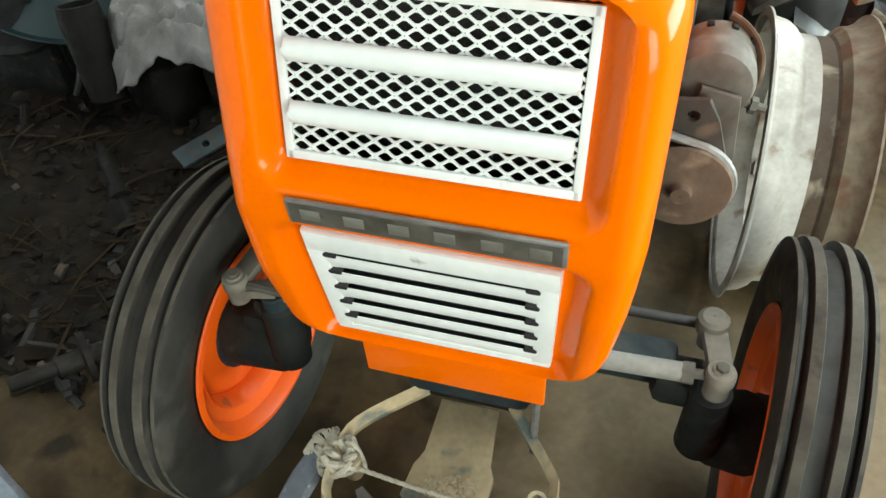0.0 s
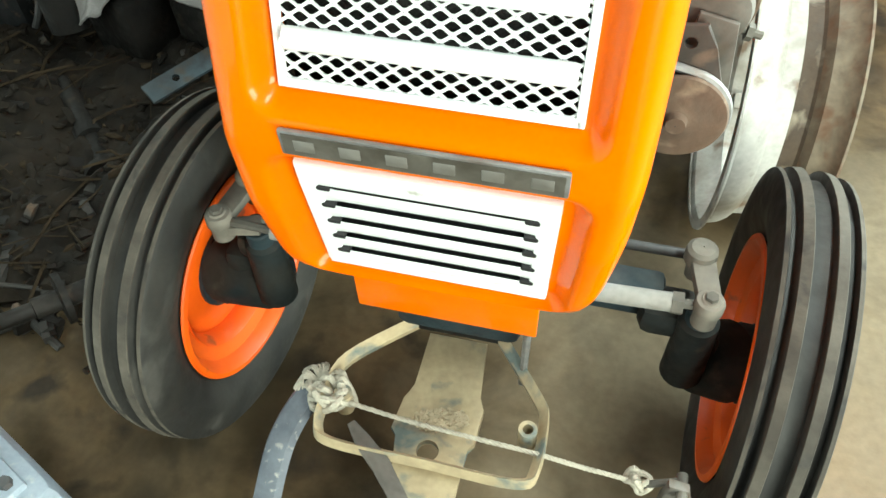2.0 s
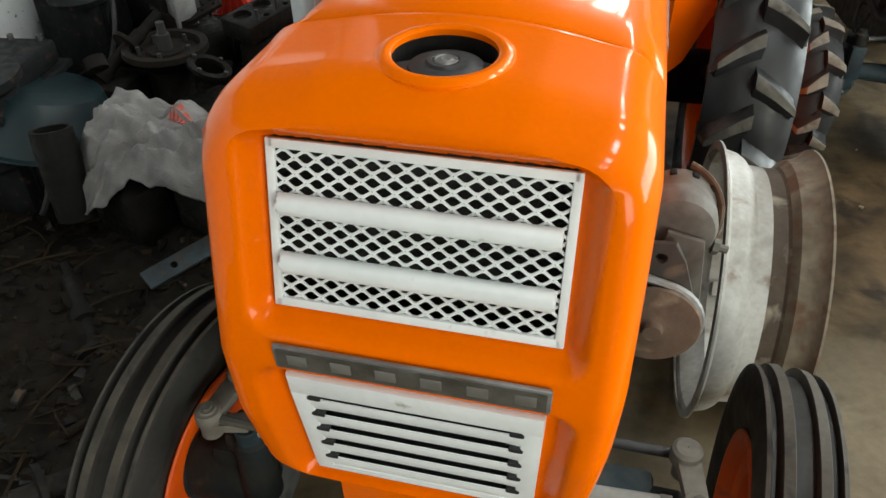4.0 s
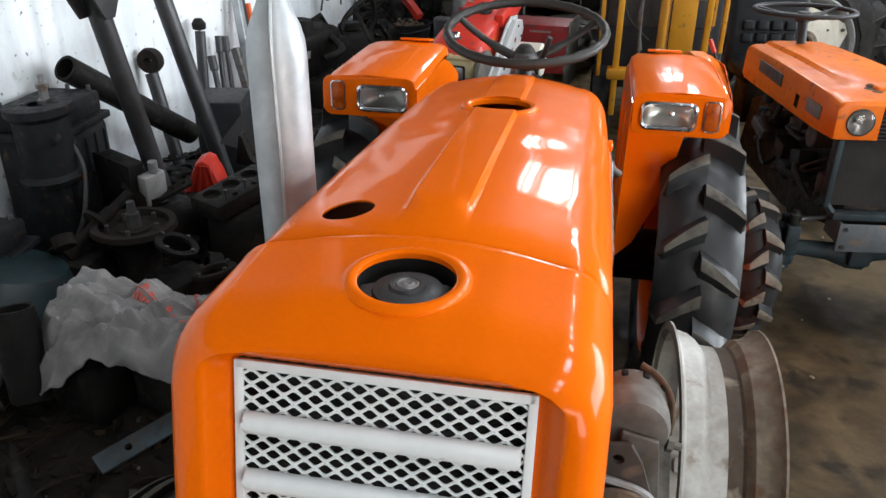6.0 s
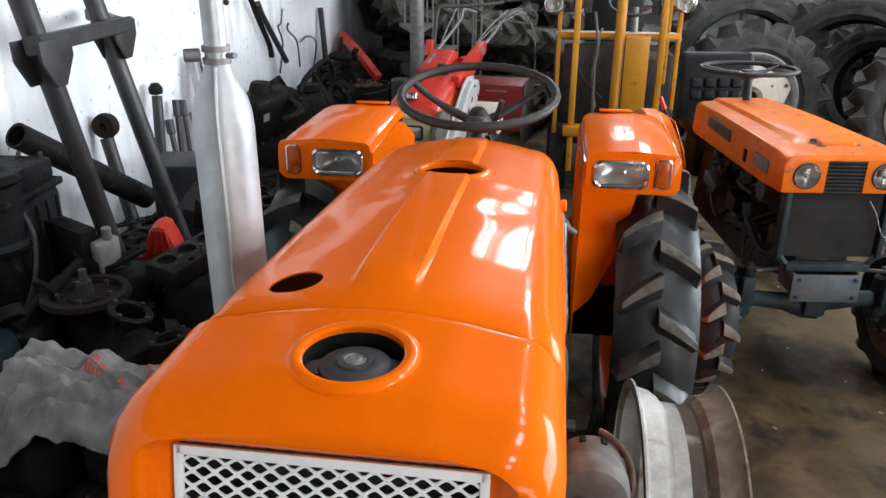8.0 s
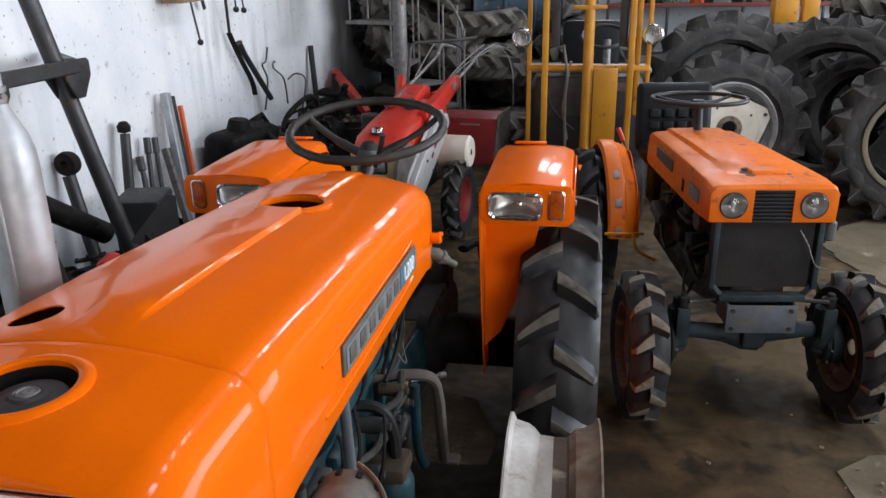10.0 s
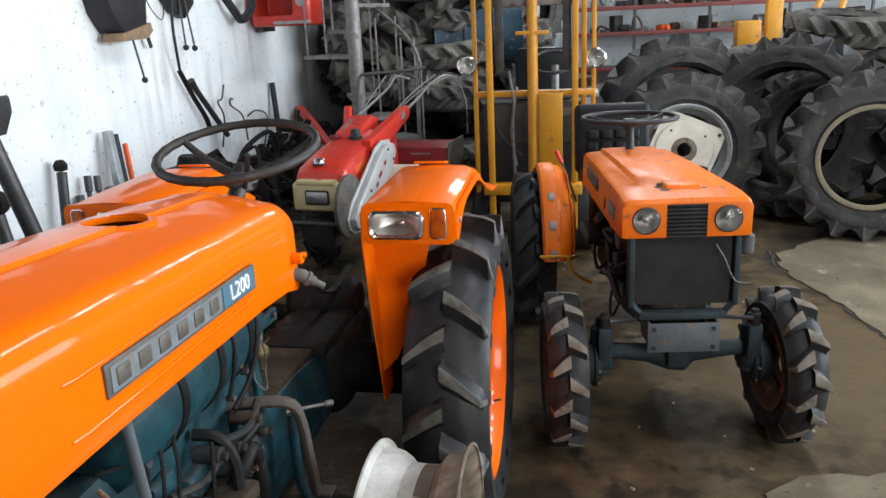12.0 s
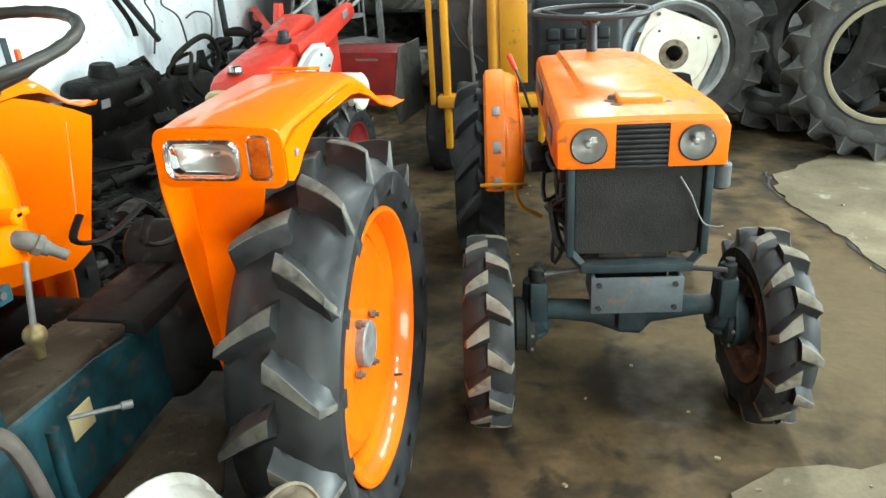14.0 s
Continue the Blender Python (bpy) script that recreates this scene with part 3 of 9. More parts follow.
solid("floor_patch", pale2, FLOOR_PALE, "crumbling pale patch of gravelly concrete", "floor", kind="structure")
crack_pts = [(2.08, 4.68), (2.05, 4.42), (2.09, 4.18), (2.17, 3.92), (2.215, 3.77), (2.255, 3.5), (2.3, 3.3), (2.46, 2.95), (2.6, 2.6)]
rnd = random.Random(8)
crack_line = [(p.x + rnd.uniform(-0.012, 0.012), p.y + rnd.uniform(-0.012, 0.012), 0.0015) for p in smooth_path([(*p, 0) for p in crack_pts], 7)]
crack_bm = add_tube(B(), crack_line, [0.004 + 0.012 * rnd.random() for _ in crack_line], n=6, flat=0.25)
solid("floor_crack", crack_bm, CRACK_M, "dark crack along the edge of the repair slab", "crack", kind="structure")

# masonry to 2.4 m, dull sheeting above it up to the roof
BAND = 2.4
solid("wall_west", add_box(B(), (WX - 0.1, (SY + NY) / 2, BAND / 2), (0.2, NY - SY + 0.4, BAND)), WALL_M,
      "smudged white painted masonry wall", "wall", kind="structure")
solid("wall_north", add_box(B(), ((WX + EX) / 2, NY + 0.1, BAND / 2), (EX - WX, 0.2, BAND)), WALL_NORTH, "pale blue-grey back wall", "wall", kind="structure")
solid("wall_west_upper", add_box(B(), (WX - 0.08, (SY + NY) / 2, (BAND + TOP) / 2), (0.16, NY - SY + 0.4, TOP - BAND)), ROOF_M, "dull grey sheeting above the masonry", "wall", kind="structure")
bm = B()
for x0, x1, z0, z1 in ((WX, 0.2, BAND, TOP), (1.5, EX, BAND, TOP), (0.2, 1.5, BAND, 3.3), (0.2, 1.5, 4.3, TOP)):
    add_box(bm, ((x0 + x1) / 2, NY + 0.08, (z0 + z1) / 2), (x1 - x0, 0.16, z1 - z0))
solid("wall_north_upper", bm, ROOF_M, "dull grey gable sheeting with a window opening", "wall", kind="structure")
# south and east walls with their wide doorways
bm = B()
for x0, x1, z0, z1 in ((WX, 3.0, 0, TOP), (6.6, EX, 0, TOP), (3.0, 6.6, 3.45, TOP)):
    add_box(bm, ((x0 + x1) / 2, SY - 0.1, (z0 + z1) / 2), (x1 - x0, 0.2, z1 - z0))
solid("wall_south", bm, WALL_FAR, "grey wall with a wide open doorway", "wall", kind="structure")
bm = B()
for y0, y1, z0, z1 in ((SY, -0.05, 0, TOP), (8.35, NY, 0, TOP), (-0.05, 8.35, 3.45, TOP)):
    add_box(bm, (EX + 0.1, (y0 + y1) / 2, (z0 + z1) / 2), (0.2, y1 - y0, z1 - z0))
solid("wall_east", bm, WALL_FAR, "grey wall with a wide open doorway", "wall", kind="structure")
# roof with a row of roof lights
bm = B()
ys = [SY]
for y in ROOF_Y:
    ys += [y - 0.45, y + 0.45]
ys.append(NY)
add_box(bm, ((WX + 1.5) / 2, (SY + NY) / 2, TOP + 0.04), (1.5 - WX, NY - SY, 0.08))
add_box(bm, ((2.3 + EX) / 2, (SY + NY) / 2, TOP + 0.04), (EX - 2.3, NY - SY, 0.08))
for a, b in zip(ys[::2], ys[1::2]):
    add_box(bm, (1.9, (a + b) / 2, TOP + 0.04), (0.8, b - a, 0.08))
solid("ceiling", bm, ROOF_M, "grey sheet roof with translucent roof lights", "ceiling", kind="structure")

# ---- the freshly painted orange tractor ----
tractor = thing("tractor", pose(0, 0, 0), "glossy freshly painted orange two-wheel-drive tractor with white grille", "tractor")


def face_y(z):
    """Depth of the front panel by height."""
    table = [(0.6, 0.07), (0.7, 0.045), (0.74, 0.032), (0.85, 0.012), (0.94, 0.012), (1.0, 0.024), (1.17, 0.06), (1.3, 0.09)]
    for (a, ya), (b, yb) in zip(table, table[1:]):
        if z <= b:
            return ya + (yb - ya) * max(0, (z - a)) / (b - a)
    return 0.09


half = [(0.0, 0.695), (0.13, 0.697), (0.165, 0.7), (0.182, 0.708), (0.193, 0.722), (0.2, 0.745), (0.207, 0.8), (0.214, 0.87), (0.2175, 0.93), (0.218, 1.0), (0.218, 1.08), (0.2175, 1.135)]
for k in range(7):
    a = radians(90 * k / 6)
    half.append((0.1575 + 0.06 * math.cos(a), 1.148 + 0.06 * math.sin(a)))
half += [(0.1, 1.217), (0.04, 1.222), (0.0, 1.223)]
outline = half + [(-x, z) for x, z in half[-2:0:-1]]


def nose_loop(bm, inset, dy, lift=0.0, deep=False):
    vs = []
    for x, z in outline:
        xx, zz = x * (1 - inset / 0.218), 0.96 + (z - 0.96) * (1 - inset * 0.55 / 0.265)
        y = face_y(zz) - 0.022 + dy
        if deep:
            y += 0.12 * min(1, max(0, (z - 0.72) / 0.25))
        vs.append(bm.verts.new((xx, y, zz + lift * max(0, (z - 1.1) / 0.12))))
    return vs


def resampled(pts, n):
    """The closed outline pts as n points at even steps."""
    ends = pts[1:] + pts[:1]
    runs = [math.dist(a, b) for a, b in zip(pts, ends)]
    out, k, gone, step = [], 0, 0.0, sum(runs) / n
    for i in range(n):
        while k < len(pts) - 1 and gone + runs[k] < i * step:
            gone += runs[k]
            k += 1
        f = (i * step - gone) / runs[k]
        out.append((pts[k][0] + (ends[k][0] - pts[k][0]) * f, pts[k][1] + (ends[k][1] - pts[k][1]) * f))
    return out


outline = [(x * 1.018 - 0.004, z) for x, z in resampled(outline, 280)]


def pressed(x, z, zc, hw, hh, r):
    """1 inside a rounded rectangular pressing, 0 outside it, with a soft edge."""
    qx, qz = abs(x) - hw + r, abs(z - zc) - hh + r
    d = math.hypot(max(qx, 0), max(qz, 0)) + min(max(qx, qz), 0) - r
    f = min(1.0, max(0.0, (0.008 - d) / 0.026))
    return f * f * (3 - 2 * f)


def panel_y(x, z):
    """Depth of the front panel: two pressings, for the grille and for the louvres, with a bar between them."""
    low = pressed(x, z, 0.823, 0.1575 + 0.012 * (z - 0.715) / 0.2, 0.108, 0.028)
    return face_y(z) - 0.022 + 0.025 * max(pressed(x, z, 1.0865, 0.17, 0.1035, 0.024), low)


bm = B()
loops = [nose_loop(bm, 0, 0.06, 0.016, True), nose_loop(bm, 0, 0.05, 0.014, True), nose_loop(bm, 0, 0.075, 0.0135, False), nose_loop(bm, 0, 0.055, 0.012), nose_loop(bm, 0.003, 0.032, 0.008), nose_loop(bm, 0.011, 0.013),
         nose_loop(bm, 0.02, 0.003), nose_loop(bm, 0.03, 0.0)]
for k in range(1, 43):
    loops.append(nose_loop(bm, 0.03 + 0.0043 * k, 0.0))
    for v in loops[-1]:
        v.co.y = panel_y(v.co.x, v.co.z)
for a, b in zip(loops, loops[1:]):
    bridge(bm, a, b)
last = loops[-1]
for k in range(140):
    quad = (last[k], last[k + 1], last[(280 - k - 1) % 280], last[(280 - k) % 280])
    bm.faces.new(tuple(dict.fromkeys(quad)))
bmesh.ops.recalc_face_normals(bm, faces=bm.faces)
# the opening behind the grille
bmesh.ops.delete(bm, geom=[f for f in bm.faces if all(abs(v.co.x) < 0.1485 and 0.9985 < v.co.z < 1.18 and v.co.y < 0.08 for v in f.verts)], context="FACES")
hole1 = add_cyl(B(), (0.004, 0.147, 1.1), (0.004, 0.147, 1.4), 0.053, n=40)
nose = cut(bm, [hole1], 0.0)
nose_ob = part("nose_cowl", nose, ORANGE, tractor, "glossy orange pressed nose cowl with rounded rim")


def hood_z(y):
    t = [(0.1, 1.233), (0.25, 1.241), (0.5, 1.233), (0.9, 1.209), (1.29, 1.184)]
    for (a, za), (b, zb) in zip(t, t[1:]):
        if y <= b:
            return za + (zb - za) * (y - a) / (b - a)
    return 1.184


def hood_section(bm, y, w, zb, drop=0.0, band=0.004):
    zt = hood_z(y) - drop
    zs, r = zt - 0.02, 0.062
    pts = [(w - 0.004, zb), (w, zb + 0.012), (w + 0.001, (zb + zs - r) / 2), (w, zs - r)]
    pts += [(w - r + r * math.cos(radians(a)), zs - r + r * math.sin(radians(a))) for a in (15, 30, 45, 60, 75, 90)]
    q = w - r
    for x in (q * 0.75, q * 0.5, 0.055, 0.0445, 0.0435, 0.037, 0.036, 0.015, 0.0):
        pts.append((x, zs + (zt - zs) * (1 - (x / q) ** 2) + (band if x < 0.037 else band * 0.85 if x < 0.04 else 0)))
    pts += [(-x, z) for x, z in pts[-2::-1]]
    return [bm.verts.new((x, y, z)) for x, z in pts]


bm = B()
stations = [(0.14, 0.2155, 0.95, 0.009, 0.0), (0.215, 0.217, 0.975, 0.004, 0.0), (0.238, 0.217, 0.99, 0.0015, 0.0), (0.242, 0.2155, 0.996, 0.003, 0.0), (0.246, 0.217, 1.0, 0.0005, 0.0), (0.305, 0.217, 1.012, 0, 0.0), (0.325, 0.217, 1.013, 0, 0.005), (0.37, 0.217, 1.013, 0, 0.0065), (0.55, 0.216, 1.008, 0, 0.0065),
            (0.8, 0.215, 0.997, 0, 0.0065), (1.05, 0.212, 0.984, 0, 0.0065), (1.2, 0.208, 0.968, 0, 0.006), (1.262, 0.204, 0.95, 0.004, 0.004), (1.282, 0.2, 0.946, 0.012, 0.002), (1.29, 0.192, 0.95, 0.024, 0)]
loops = [hood_section(bm, *s) for s in stations]
for a, b in zip(loops, loops[1:]):
    bridge(bm, a, b, closed=False)
bmesh.ops.recalc_face_normals(bm, faces=bm.faces)
hood = cut(bm, [add_cyl(B(), (0.004, 0.147, 1.1), (0.004, 0.147, 1.4), 0.056, n=40), add_cyl(B(), (-0.112, 0.32, 1.1), (-0.112, 0.32, 1.4), 0.033, n=32), add_cyl(B(), (0.004, 0.907, 1.1), (0.004, 0.907, 1.4), 0.06, n=40)], 0.0025)
part("hood", hood, ORANGE, tractor, "long glossy orange hood with round openings and a raised centre band")
bm = B()
first = hood_section(bm, 1.288, 0.194, 0.95, 0.022, 0)
mid = V(0, 0, 1.05)
loops = [first]
for y, k in ((1.312, 0.93), (1.33, 0.78), (1.338, 0.4)):
    loops.append([bm.verts.new((v.co.x * k, y, mid.z + (v.co.z - mid.z) * k)) for v in first])
for a, b in zip(loops, loops[1:]):
    bridge(bm, a, b)
bm.faces.new(loops[-1])
part("hood_end", bm, ORANGE, tractor, "rounded orange rear end of the hood")


def hole_rim(c, r, tilt):
    bm = add_lathe(B(), [(r - 0.002, -0.008), (r - 0.002, 0.001), (r + 0.002, 0.0035), (r + 0.008, 0.003), (r + 0.014, -0.001), (r + 0.014, -0.006)], n=44, axis="z", closed=True)
    return moved(bm, Matrix.Translation(c) @ Matrix.Rotation(radians(tilt), 4, "X"))


part("filler_rim", hole_rim((0.004, 0.147, 1.2355), 0.053, 2), ORANGE, tractor, "raised orange rim of the radiator cap opening")
part("filler_rim", hole_rim((0.004, 0.907, 1.208), 0.06, -3.5), ORANGE, tractor, "raised orange rim of the fuel cap opening")
# radiator cap under its opening
bm = add_lathe(B(), [(0.0, 0.012), (0.012, 0.012), (0.014, 0.014), (0.018, 0.014), (0.02, 0.011), (0.026, 0.011), (0.029, 0.0095), (0.036, 0.008), (0.039, 0.003), (0.039, -0.006), (0.03, -0.008), (0.026, -0.06)], n=32, axis="z")
for s in (-1, 1):
    add_prism(bm, [(s * 0.034, -0.016), (s * 0.05, -0.009), (s * 0.05, 0.009), (s * 0.034, 0.016)], -0.005, 0.006, "z", bevel=0.002)
part("filler_liner", add_lathe(B(), [(0.0505, -0.05), (0.0505, -0.002), (0.052, -0.002), (0.052, -0.05)], c=(0.004, 0.147, 1.234), axis="z", n=40, closed=True), BLACK_OIL, tractor)
part("filler_shroud", add_box(B(), (0.004, 0.155, 1.196), (0.3, 0.16, 0.012)), BLACK_OIL, tractor)
part("radiator_cap", moved(bm, pose(0.004, 0.15, 1.214, 0, 0, 8)), STEEL_DARK, tractor, "worn dark metal radiator cap")
part("cap_ring", add_lathe(B(), [(0.0, 0.0135), (0.005, 0.0145), (0.007, 0.013), (0.0095, 0.013), (0.0105, 0.0145), (0.0118, 0.013)], c=(0.004, 0.15, 1.214), axis="z", n=24), STEEL, tractor)
part("radiator", add_box(B(), (0, 0.16, 0.93), (0.38, 0.07, 0.52), bevel=0.01), CORE, tractor, "dark radiator core behind the grille")
part("engine_bay_floor", add_box(B(), (0, 0.7, 1.1), (0.3, 0.9, 0.05), bevel=0.01), DARK, tractor, "dark tank top under the hood")

# white grille
G = Matrix.Translation((0, 0.024, 1.006)) @ Matrix.Rotation(radians(-12), 4, "X")
gw, gh = 0.143, 0.168
bm = B()
cw, ch = 0.022, 0.0164
hole_pts = [(0.38, 0.0), (0.24, 0.14), (0.07, 0.29), (-0.07, 0.29), (-0.24, 0.14), (-0.38, 0.0), (-0.24, -0.14), (-0.07, -0.29), (0.07, -0.29), (0.24, -0.14)]
edge_pts = [(0.5, 0.0), (0.36, 0.14), (0.06, 0.44), (-0.06, 0.44), (-0.36, 0.14), (-0.5, 0.0), (-0.36, -0.14), (-0.06, -0.44), (0.06, -0.44), (0.36, -0.14)]
for row in range(-1, 23):
    for col in range(-1, 15):
        cx, cz = -gw + cw * (col + 0.5 * (row % 2)), row * ch / 2

        def at(p, y, dy=0.0):
            return bm.verts.new((min(gw, max(-gw, cx + p[0] * cw)), y + dy * p[1], min(gh, max(0.0, cz + p[1] * ch))))
        if abs(cx) > gw + cw * 0.4 or not -ch * 0.4 < cz < gh + ch * 0.4:
            continue
        o = [at(p, -0.0012, 0.0022) for p in edge_pts]
        h = [at(p, -0.0006, 0.0022) for p in hole_pts]
        b = [at((p[0] * 1.03, p[1] * 1.03), 0.0016, 0.0022) for p in hole_pts]
        bridge(bm, o, h)
        bridge(bm, h, b)
bmesh.ops.dissolve_degenerate(bm, dist=1e-5, edges=bm.edges)
grille = part("grille", moved(bm, G), WHITE, tractor, "white expanded-metal grille")
bm = B()
for x0, x1, z0, z1 in ((-gw - 0.004, gw + 0.004, -0.006, 0.004), (-gw - 0.004, gw + 0.004, gh - 0.004, gh + 0.006), (-gw - 0.006, -gw + 0.003, -0.006, gh + 0.006), (gw - 0.003, gw + 0.006, -0.006, gh + 0.006)):
    add_box(bm, ((x0 + x1) / 2, -0.001, (z0 + z1) / 2), (x1 - x0, 0.006, z1 - z0), bevel=0.0015)
part("grille_frame", moved(bm, G), WHITE, grille)
for zc in (0.047, 0.11):
    bm = add_prism(B(), rounded(0.018, 0.022, 0.008, 5, -0.007, zc), -0.137, 0.137, "x", bevel=0.004)
    part("grille_bar", moved(bm, G), WHITE, grille, "rounded white grille bar")

part("radiator_screen", add_box(B(), (0, face_y(1.09) + 0.05, 1.09), (0.33, 0.004, 0.24)), CORE, tractor, "dark screen between grille and radiator")

# front nameplate with plain letter blocks
plate = part("nameplate", add_box(B(), (0, -0.0085, 0.9555), (0.29, 0.006, 0.034), rot=(4, 0, 0), bevel=0.002), STEEL, tractor, "dull metal nameplate with worn letter blocks")
part("plate_field", add_box(B(), (0, -0.0113, 0.9555), (0.281, 0.003, 0.027), rot=(4, 0, 0)), BADGE_DARK, plate)
for k in range(6):
    x = -0.118 + k * 0.0475
    bm = add_box(B(), (x, -0.0126, 0.9555), (0.022, 0.002, 0.015), rot=(4, 0, 0), bevel=0.0008)
    part("letter_block", bm, BADGE_LETTER, plate)

# white louvre panel, leaning back towards its foot
LV = Matrix.Translation((0, 0.006, 0.92)) @ Matrix.Rotation(radians(8), 4, "X")
louvre = part("louvre_panel", moved(add_prism(B(), [(-0.134, 0), (-0.129, -0.182), (0.129, -0.182), (0.134, 0)], -0.003, 0.03, "y"), LV), BLACK, tractor, "dark backing behind the louvres")
bm = add_prism(B(), [(-0.14, 0.004), (-0.14, -0.0285), (0.14, -0.0285), (0.14, 0.004)], -0.012, 0.012, "y", bevel=0.004)
part("top_rail", moved(bm, LV), WHITE, louvre, "white louvre frame")
bm = add_prism(B(), [(-0.135, -0.177), (-0.134, -0.19), (0.134, -0.19), (0.135, -0.177)], -0.0115, 0.012, "y", bevel=0.005)
part("bottom_rail", moved(bm, LV), WHITE, louvre, "white louvre frame")
for s in (-1, 1):
    bm = add_prism(B(), [(s * 0.14, -0.026), (s * 0.1345, -0.181), (s * 0.1115, -0.181), (s * 0.117, -0.026)], -0.0115, 0.012, "y", bevel=0.003)
    part("stile", moved(bm, LV), WHITE, louvre, "white louvre frame")
# five slots, each under a lip that swells forward and dies away into the stiles
for k in range(5):
    zc = -0.0463 - k * 0.0305
    bm = B()
    loops = []
    for q in range(21):
        x = -0.124 + 0.248 * q / 20
        f = min(1.0, (0.124 - abs(x)) / 0.022)
        f = f * f * (3 - 2 * f)
        outer = ((-0.0105 - 0.002 * f, 0.0151), (-0.011 - 0.0026 * f, 0.009), (-0.0105 - 0.0014 * f, 0.0), (-0.01 + 0.0015 * f, -0.009), (-0.0085 + 0.0035 * f, -0.0146))
        prof = outer + tuple((y + 0.0014, z) for y, z in outer[::-1])
        loops.append([bm.verts.new((x, y, zc + z)) for y, z in prof])
    for a, b in zip(loops, loops[1:]):
        bridge(bm, a, b)
    bm.faces.new(loops[0][::-1])
    bm.faces.new(loops[-1])
    bmesh.ops.recalc_face_normals(bm, faces=bm.faces)
    part("louvre", moved(bm, LV), WHITE, louvre, "white pressed louvre")
for k in range(5):
    zc = -0.0315 - k * 0.0305
    for s in (-1, 1):
        bm = add_prism(B(), rounded(0.016, 0.0062, 0.003, 4, s * (0.1125 - 0.0006 * k), zc), -0.0128, 0.0, "y")
        part("slot_end", moved(bm, LV), BLACK, louvre)

part("apron", add_box(B(), (0, 0.062, 0.645), (0.252, 0.008, 0.108), rot=(2, 0, 0), bevel=0.003), ORANGE, tractor, "plain orange apron plate under the nose")

# side badges on the hood
for s in (-1, 1):
    bm = add_box(B(), (0, 0, 0), (0.005, 0.5, 0.05), bevel=0.002)
    badge = part("side_badge", bm, ALLOY, tractor, "scuffed silver side badge with letter blocks", m=pose(s * 0.2195, 0.75, 1.085, -2.0, 0, 0))
    part("badge_field", add_box(B(), (s * 0.0025, -0.07, 0), (0.003, 0.34, 0.038)), BADGE_GREY, badge)
    part("model_field", add_box(B(), (s * 0.0025, 0.174, 0), (0.003, 0.136, 0.04)), BADGE_BLUE, badge)
    for k in range(6):
        part("letter_block", add_box(B(), (s * 0.0045, -0.212 + k * 0.056, 0), (0.003, 0.032, 0.026), bevel=0.001), BADGE_DARK, badge)
    cu = bpy.data.curves.new("model_number", "FONT")
    cu.body, cu.size, cu.extrude, cu.align_x, cu.align_y = "L200", 0.042, 0.0012, "CENTER", "CENTER"
    cu.materials.append(WHITE)
    txt = new("model_number", cu)
    txt.parent = badge
    txt.matrix_basis = Matrix.Translation((s * 0.0052, 0.174, 0)) @ pose(0, 0, 0, 90, 0, 90 if s > 0 else -90)
    # pressed lines in the hood side above and below the badge
    for z0, z1 in ((1.126, 1.108), (1.047, 1.03)):
        bm = add_tube(B(), [(s * 0.2165, 0.42, z0 + 0.003), (s * 0.2175, 0.45, z0), (s * 0.2165, 0.95, z1 + 0.002), (s * 0.213, 1.0, z1)], 0.003, n=8)
        part("hood_swage", bm, ORANGE, tractor)
    # rear hood latch
    bm = add_cyl(B(), (s * 0.206, 1.24, 1.035), (s * 0.232, 1.24, 1.035), 0.013, n=16, bevel=0.003)
    add_box(bm, (s * 0.226, 1.252, 1.037), (0.012, 0.032, 0.012), bevel=0.003)
    part("latch", bm, ORANGE, tractor)
bm = add_tube(B(), [(0.195, 1.25, 0.995), (0.216, 1.265, 0.985), (0.238, 1.28, 0.965)], [0.015, 0.016, 0.012], n=12)
add_cyl(bm, (0.222, 1.268, 0.98), (0.23, 1.274, 0.972), 0.018, n=8, bevel=0.002)
add_cyl(bm, (0.238, 1.28, 0.965), (0.256, 1.292, 0.95), 0.009, n=10)
part("throttle_lever", bm, STEEL_DULL, tractor, "dull grey throttle lever")

# exhaust: a pressed silencer standing beside the hood
bm = add_lathe(B(), [(0.03, 0.86), (0.04, 0.93), (0.042, 0.98), (0.0425, 1.15), (0.0425, 1.37), (0.041, 1.392), (0.036, 1.412), (0.026, 1.435), (0.019, 1.452), (0.0155, 1.464), (0.0155, 1.75), (0.013, 1.75), (0.013, 1.46)], c=(-0.27, 0.51, 0), axis="z", n=40)
silencer = part("silencer", bm, ZINC, tractor, "silver exhaust silencer with a pressed seam")
for a in (284, 104):
    d = V(math.cos(radians(a)), math.sin(radians(a)), 0)
    pts = [V(-0.27, 0.51, z) + d * r for r, z in ((0.036, 0.9), (0.0425, 0.99), (0.0435, 1.2), (0.0435, 1.37), (0.042, 1.394), (0.037, 1.415), (0.02, 1.455))]
    part("seam", add_tube(B(), pts, 0.0025, n=6), ZINC, silencer)
bm = add_lathe(B(), [(0.0385, 0.9), (0.0425, 0.98), (0.0432, 1.04), (0.0428, 1.05)], c=(-0.27, 0.51, 0), axis="z", n=40)
part("rusty_foot", bm, RUST, silencer, "rust-browned foot of the silencer")
bm = B()
for z in (1.462, 1.478):
    add_lathe(bm, [(0.015, z - 0.004), (0.019, z - 0.004), (0.019, z + 0.004), (0.015, z + 0.004)], c=(-0.27, 0.51, 0), axis="z", n=24, closed=True)
add_cyl(bm, (-0.288, 0.5, 1.47), (-0.308, 0.49, 1.47), 0.009, n=12, bevel=0.002)
add_cyl(bm, (-0.25, 0.5, 1.47), (-0.235, 0.49, 1.472), 0.004, n=8)
part("clamp", bm, STEEL, silencer)
